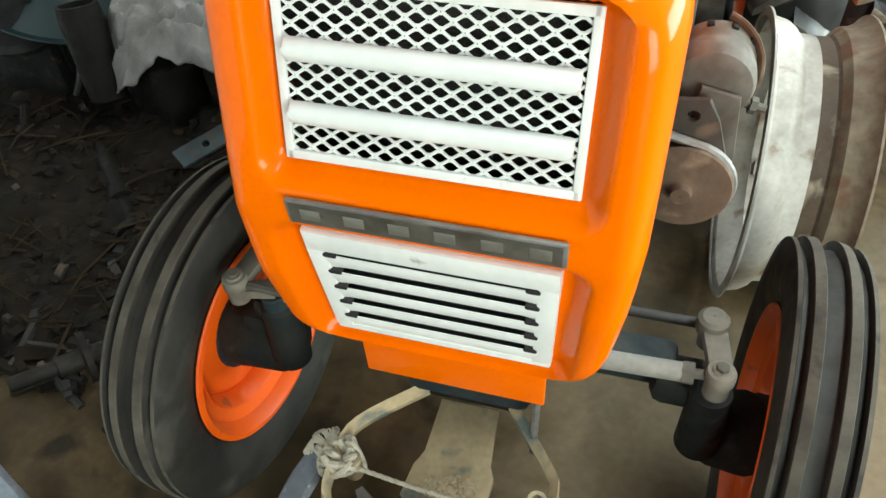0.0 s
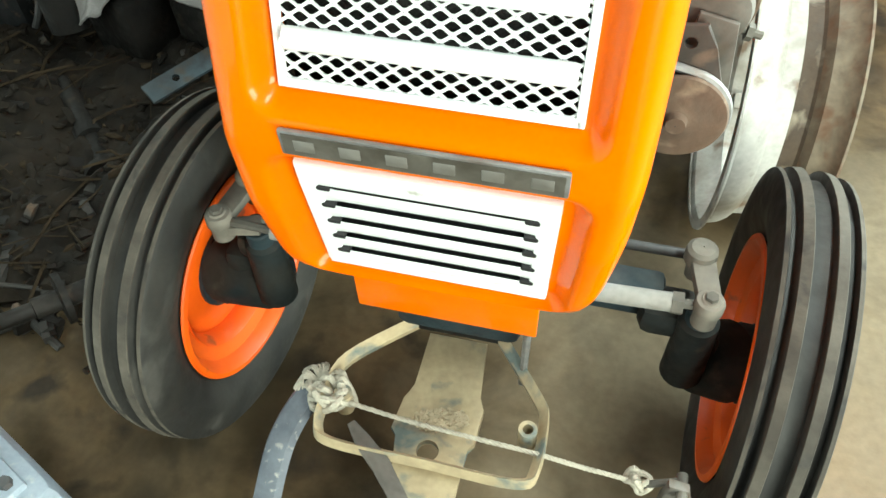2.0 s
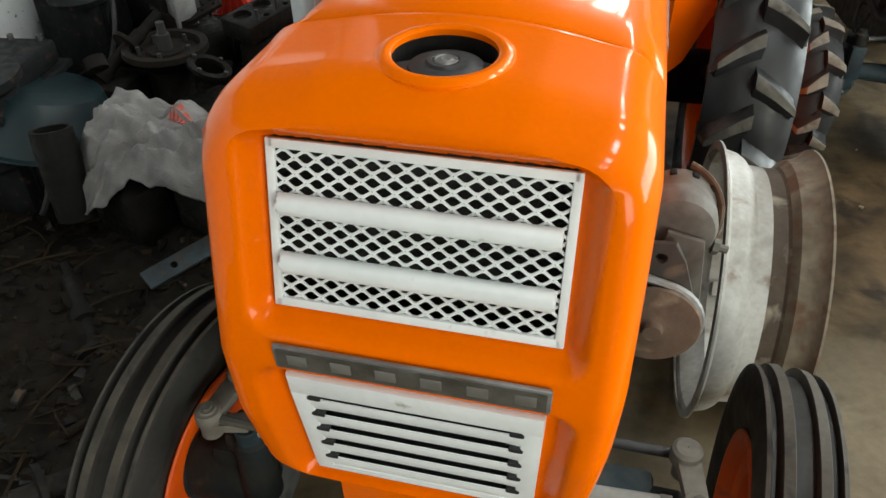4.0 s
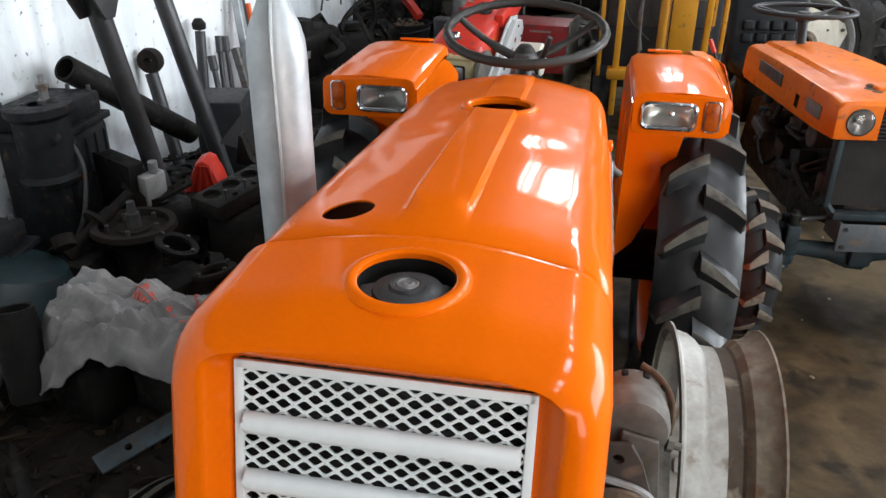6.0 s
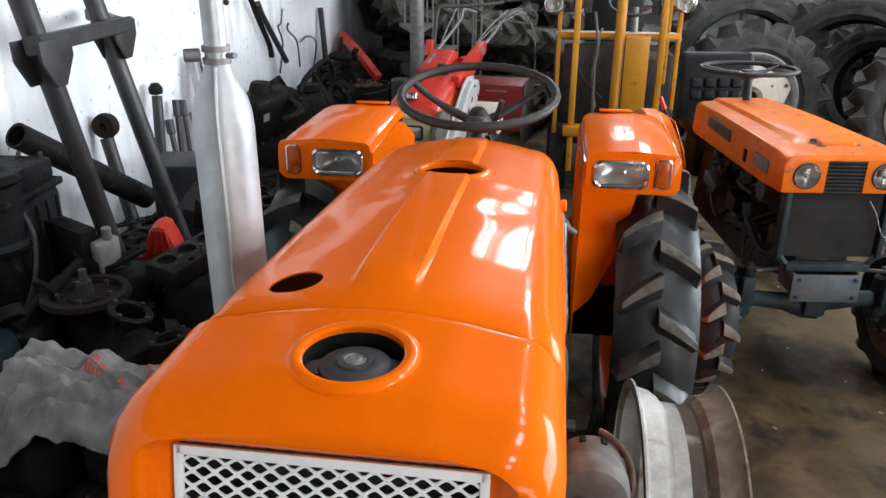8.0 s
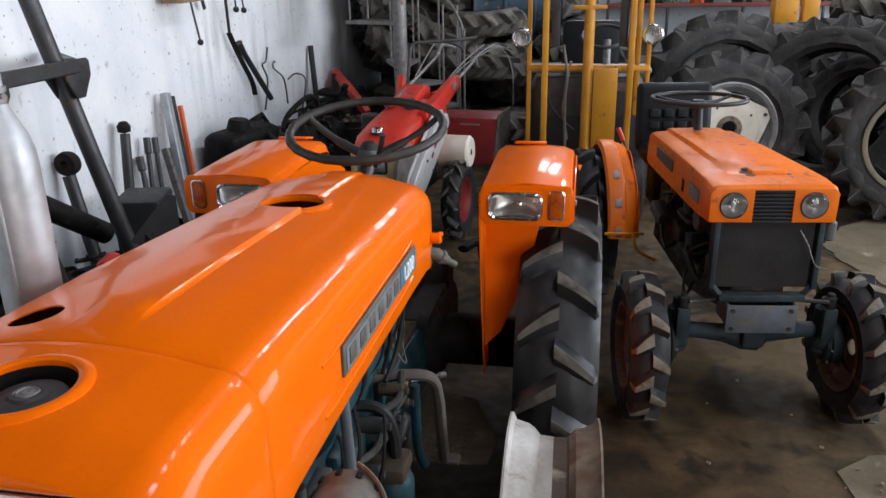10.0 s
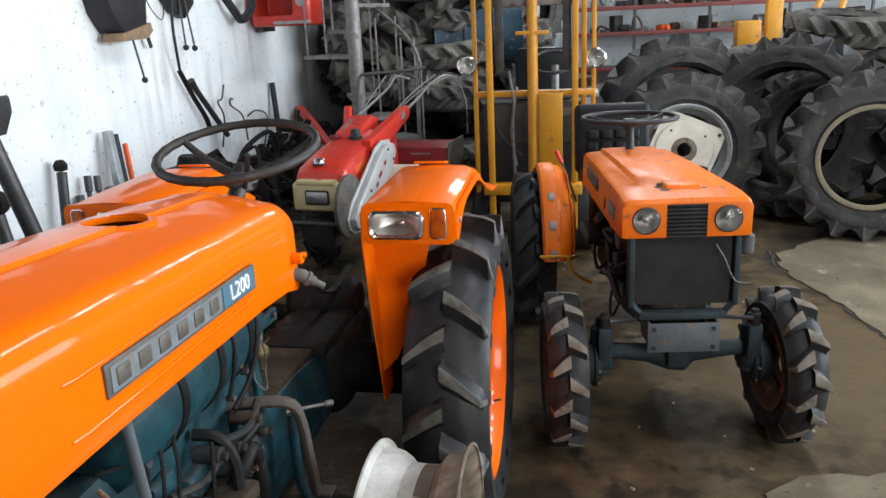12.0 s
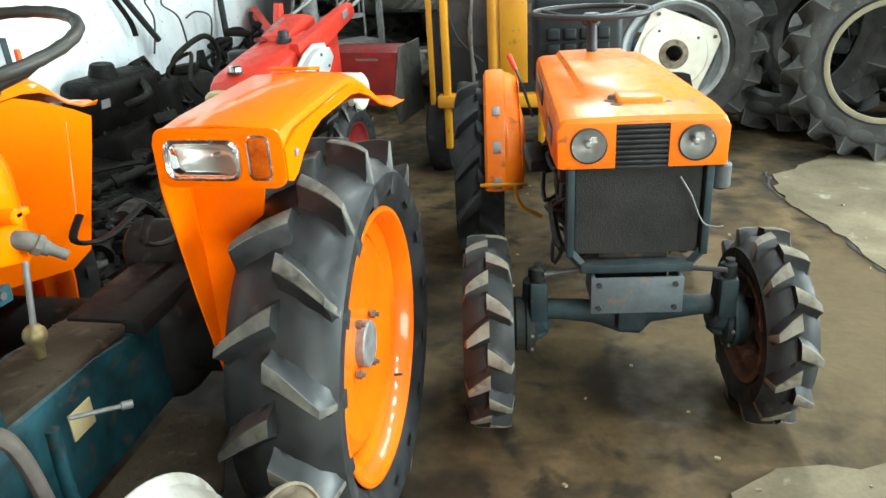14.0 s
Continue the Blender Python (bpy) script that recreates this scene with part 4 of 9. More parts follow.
part("exhaust_elbow", add_tube(B(), smooth_path([(-0.27, 0.51, 0.88), (-0.265, 0.51, 0.82), (-0.2, 0.53, 0.79), (-0.1, 0.55, 0.79)], 4), 0.024, n=12), RUST, tractor)

# tractor: engine side and running gear
engine = part("engine", add_box(B(), (0, 0.72, 0.7), (0.22, 0.86, 0.36), bevel=0.02), TEAL, tractor, "greasy teal cast engine block")
bm = B()
for k in range(7):
    part("side_cover", add_box(B(), (0.118, 0.4 + k * 0.11, 0.66 + 0.03 * (k % 2)), (0.03, 0.075, 0.2 - 0.05 * (k % 3)), bevel=0.008), TEAL, engine)
    part("side_cover", add_box(B(), (-0.118, 0.4 + k * 0.11, 0.68), (0.03, 0.08, 0.22), bevel=0.008), TEAL, engine)
bm = B()
rnd = random.Random(4)
for k in range(26):
    y, z = rnd.uniform(0.36, 1.12), rnd.uniform(0.52, 0.88)
    add_cyl(bm, (0.13, y, z), (0.142 + 0.01 * rnd.random(), y, z), rnd.uniform(0.006, 0.011), n=6)
tagged(part("bolt_heads", bm, STEEL_DARK, engine), kind="stuff")
bm = add_lathe(B(), [(0.02, 0.6), (0.09, 0.602), (0.125, 0.63), (0.13, 0.66), (0.13, 1.12), (0.12, 1.16), (0.06, 1.18), (0.02, 1.18)], c=(0.035, 0, 0.925), axis="y", n=40)
tank = part("round_tank", bm, TEAL, tractor, "large round teal tank under the hood")
for y in (0.78, 0.93, 1.07):
    bm = add_lathe(B(), [(0.129, y - 0.012), (0.134, y - 0.01), (0.134, y + 0.01), (0.129, y + 0.012)], c=(0.035, 0, 0.925), axis="y", n=40, closed=True)
    part("tank_strap", bm, HOSE, tank, "black strap round the tank")
for pts, r in (([(0.12, 0.86, 0.8), (0.165, 0.87, 0.79), (0.19, 0.875, 0.74), (0.195, 0.865, 0.66), (0.17, 0.85, 0.6)], 0.0125),
               ([(0.14, 0.98, 1.0), (0.163, 0.985, 0.95), (0.166, 0.975, 0.89), (0.15, 0.96, 0.82)], 0.0045),
               ([(0.13, 1.09, 1.01), (0.16, 1.1, 0.96), (0.167, 1.09, 0.9), (0.16, 1.05, 0.83), (0.15, 0.98, 0.79)], 0.0055),
               ([(0.12, 0.45, 0.9), (0.16, 0.5, 0.84), (0.165, 0.6, 0.8)], 0.009)):
    part("hose", add_tube(B(), smooth_path(pts, 6), r, n=8), HOSE, engine, "black rubber hose")
# greasy linkage and loose wire under the tank
for pts, r in (([(0.15, 0.9, 0.76), (0.18, 0.97, 0.755), (0.17, 1.05, 0.775)], 0.009), ([(0.16, 0.93, 0.72), (0.185, 1.0, 0.745), (0.165, 1.07, 0.74)], 0.007), ([(0.155, 0.7, 0.77), (0.18, 0.78, 0.755), (0.175, 0.85, 0.765)], 0.008)):
    part("linkage_rod", add_tube(B(), smooth_path(pts, 4), r, n=8), KNUCKLE, engine, "greasy brown linkage rod")
for k, (y, z) in enumerate(((0.92, 0.74), (1.0, 0.76), (0.84, 0.77), (1.05, 0.7), (0.96, 0.67), (0.78, 0.7))):
    bm = add_cyl(B(), (0.13, y, z), (0.186, y, z), 0.012 + 0.003 * (k % 3), n=10, bevel=0.002)
    add_cyl(bm, (0.186, y, z), (0.196, y, z), 0.009, n=6)
    part("linkage_boss", bm, DUSTY_PLATE if k % 3 == 1 else KNUCKLE, engine)
part("loose_wire", add_tube(B(), smooth_path([(0.13, 1.12, 0.93), (0.16, 1.13, 0.87), (0.15, 1.15, 0.8), (0.17, 1.1, 0.775), (0.155, 1.08, 0.81), (0.14, 1.13, 0.85)], 6), 0.0022, n=6), STEEL_DARK, engine)
bm = add_cyl(B(), (0.15, 0.46, 0.7), (0.15, 0.46, 0.86), 0.026, n=14, bevel=0.004)
add_cyl(bm, (0.15, 0.46, 0.86), (0.15, 0.46, 0.9), 0.012, n=10)
add_box(bm, (0.15, 0.54, 0.84), (0.03, 0.08, 0.03), bevel=0.006)
add_cyl(bm, (0.14, 0.58, 0.78), (0.2, 0.58, 0.78), 0.012, n=10)
part("fuel_pump", bm, STEEL_DARK, engine, "oily grey fuel pump")
# injection pump, pipes, starter and oil filter on the engine's right side
pump = part("injection_pump", add_box(B(), (0.165, 0.66, 0.66), (0.07, 0.16, 0.11), bevel=0.014), TEAL_DARK, engine, "dark oily injection pump")
for k in range(3):
    y = 0.61 + 0.05 * k
    part("pump_outlet", add_cyl(B(), (0.165, y, 0.71), (0.165, y, 0.75), 0.011, n=10), KNUCKLE, pump)
    part("pipe_nut", add_cyl(B(), (0.165, y, 0.75), (0.165, y, 0.766), 0.013, n=6), STEEL_DARK, pump)
    part("injection_pipe", add_tube(B(), smooth_path([(0.165, y, 0.76), (0.168, y + 0.01, 0.82), (0.15, y + 0.04, 0.87), (0.12, y + 0.09 * k - 0.04, 0.9)], 5), 0.0035, n=6), HOSE, pump)
part("oil_filter", add_lathe(B(), [(0.001, 0.54), (0.03, 0.54), (0.042, 0.548), (0.045, 0.56), (0.045, 0.63), (0.038, 0.645), (0.02, 0.65)], c=(0.19, 0.86, 0), axis="z", n=24), TEAL, engine, "teal oil filter bowl")
part("filter_head", add_box(B(), (0.18, 0.86, 0.665), (0.09, 0.09, 0.035), bevel=0.01), DUSTY_PLATE, engine)
part("starter", add_lathe(B(), [(0.001, 0.8), (0.036, 0.8), (0.042, 0.81), (0.042, 0.96), (0.03, 0.97), (0.03, 1.02)], c=(0.15, 0, 0.6), axis="y", n=22), DARK, engine, "black starter motor")
part("dipstick", add_tube(B(), smooth_path([(0.15, 0.76, 0.62), (0.19, 0.77, 0.7), (0.2, 0.78, 0.8), (0.196, 0.79, 0.83)], 4), 0.004, n=6), BLACK_OIL, engine)
part("valve_fitting", add_lathe(B(), [(0.001, 0.66), (0.018, 0.66), (0.018, 0.69), (0.012, 0.692), (0.012, 0.72), (0.02, 0.722), (0.02, 0.74), (0.001, 0.745)], c=(0.19, 0.5, 0), axis="z", n=8), STEEL_DARK, engine)
rnd = random.Random(17)
for k in range(5):
    y, z = rnd.uniform(0.4, 0.8), rnd.uniform(0.5, 0.72)
    p = [(0.14, y, z), (0.19, y + rnd.uniform(-0.05, 0.05), z + rnd.uniform(-0.06, 0.08)), (0.2, y + rnd.uniform(-0.1, 0.1), z + rnd.uniform(-0.12, 0.1)), (0.15, y + rnd.uniform(-0.2, 0.2), z + rnd.uniform(-0.1, 0.12))]
    part("hose", add_tube(B(), smooth_path(p, 5), rnd.choice((0.005, 0.007, 0.009)), n=7), rnd.choice((HOSE, HOSE, BLACK_OIL)), engine)
for k in range(8):
    y, z = 0.4 + 0.09 * k, 0.56 + 0.16 * rnd.random()
    bm = add_box(B(), (0.14, y, z), (0.05, rnd.uniform(0.03, 0.06), rnd.uniform(0.03, 0.07)), (rnd.uniform(-10, 10), 0, 0), 0.006)
    add_cyl(bm, (0.16, y, z), (0.178, y, z), 0.009, n=6)
    part("fitting", bm, rnd.choice((TEAL_DARK, DARK, STEEL_DARK)), engine)
part("support_rod", add_tube(B(), [(0.195, 0.56, 1.02), (0.197, 0.575, 0.86), (0.19, 0.6, 0.55)], 0.009, n=10), STEEL_BLUE, tractor, "grey-blue hood support rod")
bm = add_tube(B(), smooth_path([(0.1, 1.03, 0.765), (0.17, 1.06, 0.765), (0.228, 1.085, 0.75), (0.243, 1.1, 0.7), (0.247, 1.115, 0.6), (0.25, 1.13, 0.5)], 5), 0.017, n=10, flat=0.75)
pedal = part("brake_lever", bm, RUST_DARK_A, tractor, "bent rusty dark steel pedal arm")
part("pedal_pad", add_box(B(), (0.262, 1.14, 0.495), (0.05, 0.04, 0.012), bevel=0.004), RUST_DARK_A, pedal)
bm = add_tube(B(), [(0.12, 1.35, 0.585), (0.19, 1.42, 0.57)], 0.005, n=8)
add_cyl(bm, (0.185, 1.415, 0.571), (0.2, 1.43, 0.568), 0.009, n=10)
part("shift_rod", bm, STEEL, tractor)
part("foot_pipe", add_tube(B(), smooth_path([(0.15, 1.27, 0.62), (0.152, 1.265, 0.5), (0.155, 1.27, 0.42), (0.17, 1.28, 0.37)], 5), 0.013, n=10), TEAL, tractor, "teal bent pipe rail")
bm = add_tube(B(), smooth_path([(0.15, 0.86, 0.62), (0.19, 0.9, 0.7), (0.195, 0.95, 0.72), (0.185, 0.99, 0.62), (0.18, 1.0, 0.5)], 5), 0.016, n=10)
part("clutch_lever", bm, HOSE, tractor)

bm = add_prism(B(), [(1.1, 0.36), (1.1, 0.6), (1.2, 0.64), (1.5, 0.62), (1.62, 0.6), (2.1, 0.6), (2.1, 0.36)], -0.12, 0.085, "x", bevel=0.015)
gearbox = part("gearbox", bm, TEAL, tractor, "dusty teal gearbox housing")
bm = add_box(B(), (0.0, 1.42, 0.632), (0.16, 0.42, 0.025), rot=(-3, 0, 0), bevel=0.006)
part("rear_cover", add_box(B(), (0.02, 1.82, 0.615), (0.19, 0.36, 0.04), bevel=0.008), BLACK_OIL, gearbox)
part("gearbox_cover", bm, DUSTY_PLATE, gearbox, "dust-covered grey gearbox lid")
bm = B()
for k in range(7):
    for s in (-1, 1):
        add_cyl(bm, (s * 0.07, 1.24 + k * 0.06, 0.64 - 0.003 * k), (s * 0.07, 1.24 + k * 0.06, 0.655 - 0.003 * k), 0.007, n=6)
tagged(part("lid_bolts", bm, DUSTY_PLATE, gearbox), kind="stuff")
bm = add_tube(B(), [(0.0, 1.458, 0.69), (0.0, 1.485, 0.82), (0.0, 1.515, 0.95)], 0.0065, n=10)
lever = part("gear_lever", bm, STEEL, tractor, "gear lever with a tarnished brass ball at its foot")
part("lever_ball", add_lathe(B(), [(0.001, 0.025), (0.013, 0.021), (0.021, 0.012), (0.024, 0.0), (0.021, -0.012), (0.013, -0.021), (0.01, -0.05)], c=(0.0, 1.46, 0.695), axis="z", n=20), BRASS, lever, "tarnished brass ball")
bm = add_prism(B(), [(0.1, 1.3), (0.33, 1.33), (0.35, 1.44), (0.3, 1.56), (0.26, 1.66), (0.1, 1.7)], 0.355, 0.362, "z")
foot = part("footplate", bm, DUSTY_PLATE, tractor, "dusty grey checkered footplate")
bm = B()
rnd = random.Random(2)
for i in range(9):
    for j in range(16):
        x, y = 0.13 + i * 0.026, 1.33 + j * 0.03
        if y < 1.65 - 0.6 * max(0, x - 0.24) / 0.1 and y > 1.31 + 0.15 * (x - 0.1):
            add_box(bm, (x, y, 0.3635), (0.013, 0.004, 0.003), rot=(0, 0, 45 if (i + j) % 2 else -45))
tagged(part("tread_pattern", bm, DUSTY_PLATE, foot), kind="stuff")
bm = add_prism(B(), [(-0.1, 1.25), (-0.35, 1.34), (-0.36, 1.46), (-0.3, 1.62), (-0.27, 1.8), (-0.1, 1.85)], 0.355, 0.362, "z")
part("footplate", bm, DUSTY_PLATE, tractor)

# rear axle housing and lift case between the fenders
bm = add_box(B(), (0, 1.93, 0.48), (0.28, 0.4, 0.3), bevel=0.08, seg=4)
add_cyl(bm, (-0.5, 1.845, 0.478), (0.46, 1.845, 0.478), 0.085, n=24)
add_cyl(bm, (-0.12, 2.02, 0.64), (0.12, 2.02, 0.64), 0.08, n=20, bevel=0.02)
rear = part("rear_axle_housing", bm, BLACK_OIL, tractor, "black oily rear axle housing and lift case")
for s in (-1, 1):
    part("leaf_spring", add_tube(B(), smooth_path([(s * 0.09 - 0.02, 2.08, 0.74), (s * 0.09 - 0.02, 1.9, 0.72), (s * 0.09 - 0.02, 1.78, 0.76), (s * 0.09 - 0.02, 1.82, 0.81)], 5), 0.012, n=8, flat=0.5), BLACK_OIL, rear)
    part("lift_arm", add_tube(B(), smooth_path([(s * 0.16, 2.05, 0.72), (s * 0.2, 2.2, 0.7), (s * 0.2, 2.34, 0.56)], 5), 0.022, n=8, flat=0.6), BLACK_OIL, rear)
part("maker_label", add_box(B(), (0.0865, 1.42, 0.53), (0.004, 0.07, 0.06), bevel=0.001), CREAM, gearbox, "torn cream paper label")
stay = part("side_stay", add_box(B(), (0.12, 1.205, 0.882), (0.016, 0.19, 0.03), rot=(-3, 0, 0), bevel=0.003), TEAL, gearbox)
for y in (1.14, 1.27):
    part("stay_bolt", add_cyl(B(), (0.127, y, 0.884), (0.137, y, 0.884), 0.008, n=6), STEEL_DARK, stay)
part("stay_leg", add_box(B(), (0.1, 1.2, 0.76), (0.014, 0.03, 0.24), rot=(6, 0, 0), bevel=0.003), TEAL, gearbox)

# steering column and wheel
bm = add_cyl(B(), (-0.004, 1.3, 1.02), (-0.004, 1.475, 1.17), 0.022, n=16)
add_cyl(bm, (-0.004, 1.472, 1.14), (-0.005, 1.478, 1.19), 0.03, 0.026, n=18, bevel=0.004)
part("steering_column", bm, STEEL_DARK, tractor)
SW = Matrix.Translation((-0.006, 1.482, 1.246)) @ Matrix.Rotation(radians(12), 4, "X")
ringpts = [(0.2 * math.cos(2 * math.pi * k / 72), 0.2 * math.sin(2 * math.pi * k / 72), 0.0) for k in range(72)]
bm = add_tube(B(), ringpts, [0.0112 + (0.0012 if k % 3 == 0 else 0) for k in range(72)], n=12, closed=True)
sw = part("steering_wheel", moved(bm, SW), WHEEL_BLACK, tractor, "worn black three-spoke steering wheel")
for a in (28, 158, 283):
    d = V(math.cos(radians(a)), math.sin(radians(a)), 0)
    pts = [d * 0.02 + V(0, 0, -0.078), d * 0.09 + V(0, 0, -0.058), d * 0.16 + V(0, 0, -0.026), d * 0.198]
    part("spoke", moved(add_tube(B(), smooth_path(pts, 4), [0.015] * 5 + [0.011] * 8, n=10, flat=0.7), SW), WHEEL_BLACK, sw)
bm = add_lathe(B(), [(0.001, -0.038), (0.016, -0.04), (0.024, -0.05), (0.034, -0.07), (0.04, -0.085), (0.03, -0.1), (0.024, -0.11)], axis="z", n=24)
part("wheel_hub", moved(bm, SW), WHEEL_BLACK, sw)
part("choke_knob", add_tube(B(), smooth_path([(0.03, 1.42, 1.16), (0.05, 1.4, 1.21), (0.062, 1.385, 1.25)], 4), 0.007, n=8), BLACK, tractor)

# fenders with their lamps (right side, mirrored for the left)
TOPL = [(1.55, 1.088), (1.62, 1.094), (1.8, 1.098), (1.98, 1.1), (2.05, 1.09), (2.12, 1.06), (2.2, 1.015), (2.3, 0.975), (2.42, 0.955)]


def fender(s):
    x0, x1 = (0.283, 0.537) if s > 0 else (0.31, 0.582)
    bm = B()
    # cross-section rounded at the outer and inner edges, carried along the top line
    loops = []
    for i, (y, z) in enumerate(TOPL):
        taper = max(0.0, (y - 2.05) / 0.37)
        xi, xo = x0 + 0.1 * taper, x1 + 0.02 * taper
        crown = 0.006 * (1 - taper)
        pts = [(xi, z - 0.035 * (1 - taper)), (xi + 0.006, z - 0.012), (xi + 0.024, z), ((xi + xo) / 2, z + crown), (xo - 0.04, z), (xo - 0.012, z - 0.012), (xo, z - 0.035 * (1 - taper) - 0.012)]
        loops.append([bm.verts.new((s * x, y, zz)) for x, zz in pts])
    for a, b in zip(loops, loops[1:]):
        bridge(bm, a, b, closed=False)
    bmesh.ops.recalc_face_normals(bm, faces=bm.faces)
    bm = cut(bm, [], 0.004)
    f = part("fender", bm, ORANGE, tractor, "glossy orange rear fender with lamp housing")
    # outer skirt with the wheel arch
    sk = [(1.552, 1.05), (1.552, 0.99), (1.575, 0.982), (1.6, 0.988), (1.64, 1.015), (1.7, 1.04), (1.8, 1.058), (1.95, 1.062), (2.05, 1.05), (2.12, 1.02), (2.12, 1.03), (2.05, 1.062), (1.98, 1.078), (1.8, 1.075), (1.62, 1.07)]
    part("skirt", add_prism(B(), sk, s * (x1 - 0.003), s * (x1 + 0.001), "x"), ORANGE, f)
    # inner plate
    ip = [(1.553, 1.06), (1.553, 0.965), (1.6, 0.72), (1.665, 0.45), (2.2, 0.45), (2.22, 0.96), (2.1, 1.04), (1.98, 1.07)]
    if s < 0:
        ip = [(1.553, 1.06), (1.553, 0.9), (1.6, 0.74), (1.75, 0.64), (2.0, 0.58), (2.09, 0.6), (2.13, 0.7), (2.2, 0.87), (2.229, 0.95), (2.16, 0.985), (2.03, 1.037), (1.95, 1.062)]
    inner = part("inner_plate", add_prism(B(), ip, s * (x0 - 0.003), s * (x0 + 0.001), "x"), ORANGE, f, "orange inner fender plate with pressed ribs")
    for y0, z0, y1, z1 in ((1.64, 0.95, 1.72, 0.5), (1.8, 0.98, 1.8, 0.5), (2.0, 0.98, 2.02, 0.5), (2.13, 0.93, 2.14, 0.5)) if s > 0 else ((1.66, 0.98, 1.66, 0.78), (2.12, 0.96, 2.06, 0.68)):
        for q in (-1, 1):
            part("rib", add_tube(B(), [(s * (x0 + q * 0.002 - 0.001), y0, z0), (s * (x0 + q * 0.002 - 0.001), y1, z1)], 0.006, n=8, flat=0.6), ORANGE, inner)
    # front bracket that braces the housing
    br = [(s * (x0 + 0.002), 0.975), (s * (x1 - 0.09), 0.975), (s * (x1 - 0.13), 0.78), (s * (x0 + 0.05), 0.6), (s * (x0 + 0.002), 0.55)]
    part("brace", add_prism(B(), br, 1.66, 1.664, "y"), ORANGE, f)
    # lamp panel with two openings
    w, h = x1 - x0 - 0.004, 0.112
    panel = add_prism(B(), rounded(w, h, 0.022, 6, s * (x0 + x1) / 2, 1.032), 1.548, 1.556, "y", bevel=0.002)
    hx, ax = s * (x0 + 0.096), s * (x1 - 0.047)
    panel = cut(panel, [add_prism(B(), rounded(0.15, 0.078, 0.024, 5, hx, 1.03), 1.5, 1.6, "y"), add_prism(B(), rounded(0.044, 0.084, 0.012, 4, ax, 1.034), 1.5, 1.6, "y")])
    part("lamp_panel", panel, ORANGE, f)
    # headlamp
    bowl = B()
    o = rounded(0.14, 0.067, 0.02, 5, 0, 0)
    ls = []
    for sc, dy in ((1.0, 0.0), (0.96, 0.012), (0.8, 0.028), (0.45, 0.042), (0.12, 0.046)):
        ls.append([bowl.verts.new((hx + x * sc, 1.552 + dy, 1.03 + z * sc)) for x, z in o])
    for a, b in zip(ls, ls[1:]):
        bridge(bowl, a, b)
    bowl.faces.new(ls[-1])
    lamp = part("headlamp", bowl, REFLECTOR, f, "rectangular headlamp with chrome bezel")
    bz = B()
    ls = []
    for sc, dy in ((0.96, 0.0), (0.965, -0.009), (1.0, -0.0125), (1.06, -0.008), (1.075, 0.003)):
        ls.append([bz.verts.new((hx + x * (sc + 0.0), 1.549 + dy, 1.03 + z * (1 + (sc - 1) * 2.4))) for x, z in o])
    for a, b in zip(ls, ls[1:]):
        bridge(bz, a, b)
    part("bezel", bz, CHROME, lamp)
    ln = B()
    ls = []
    for sc, dy in ((1.0, -0.003), (0.9, -0.008), (0.5, -0.012), (0.1, -0.013)):
        ls.append([ln.verts.new((hx + x * sc, 1.548 + dy, 1.03 + z * sc)) for x, z in o])
    for a, b in zip(ls, ls[1:]):
        bridge(ln, a, b)
    ln.faces.new(ls[-1])
    gl = part("lens", ln, LENS, lamp)
    gl.visible_shadow = False
    part("bulb", add_lathe(B(), [(0.001, 0.0), (0.007, 0.003), (0.008, 0.012), (0.006, 0.02)], c=(hx + s * 0.01, 1.556, 1.03), axis="y", n=14), CHROME, lamp)
    # indicator
    ind = part("indicator", add_prism(B(), rounded(0.038, 0.078, 0.01, 4, ax, 1.034), 1.541, 1.556, "y", bevel=0.004), AMBER, f, "amber indicator lens")
    bz = B()
    o2 = rounded(0.044, 0.084, 0.012, 4, ax, 1.034)
    o3 = rounded(0.038, 0.078, 0.01, 4, ax, 1.034)
    l1, l2, l3 = ([bz.verts.new((x, y, z)) for x, z in oo] for oo, y in ((o2, 1.552), (o2, 1.543), (o3, 1.542)))
    bridge(bz, l1, l2)
    bridge(bz, l2, l3)
    part("trim", bz, CHROME, ind)
    part("bulb_glow_cup", add_cyl(B(), (ax, 1.5405, 1.026), (ax, 1.543, 1.026), 0.008, n=12), AMBER, ind)
    part("side_bolt", add_box(B(), (s * (x1 + 0.003), 1.6, 1.03), (0.006, 0.014, 0.014), bevel=0.002), STEEL, f)
    part("grab_plate", add_box(B(), (s * (x0 + 0.105), 2.035, 1.104), (0.1, 0.075, 0.008), rot=(-10, 0, 0), bevel=0.003), ORANGE, f)


fender(1)
fender(-1)


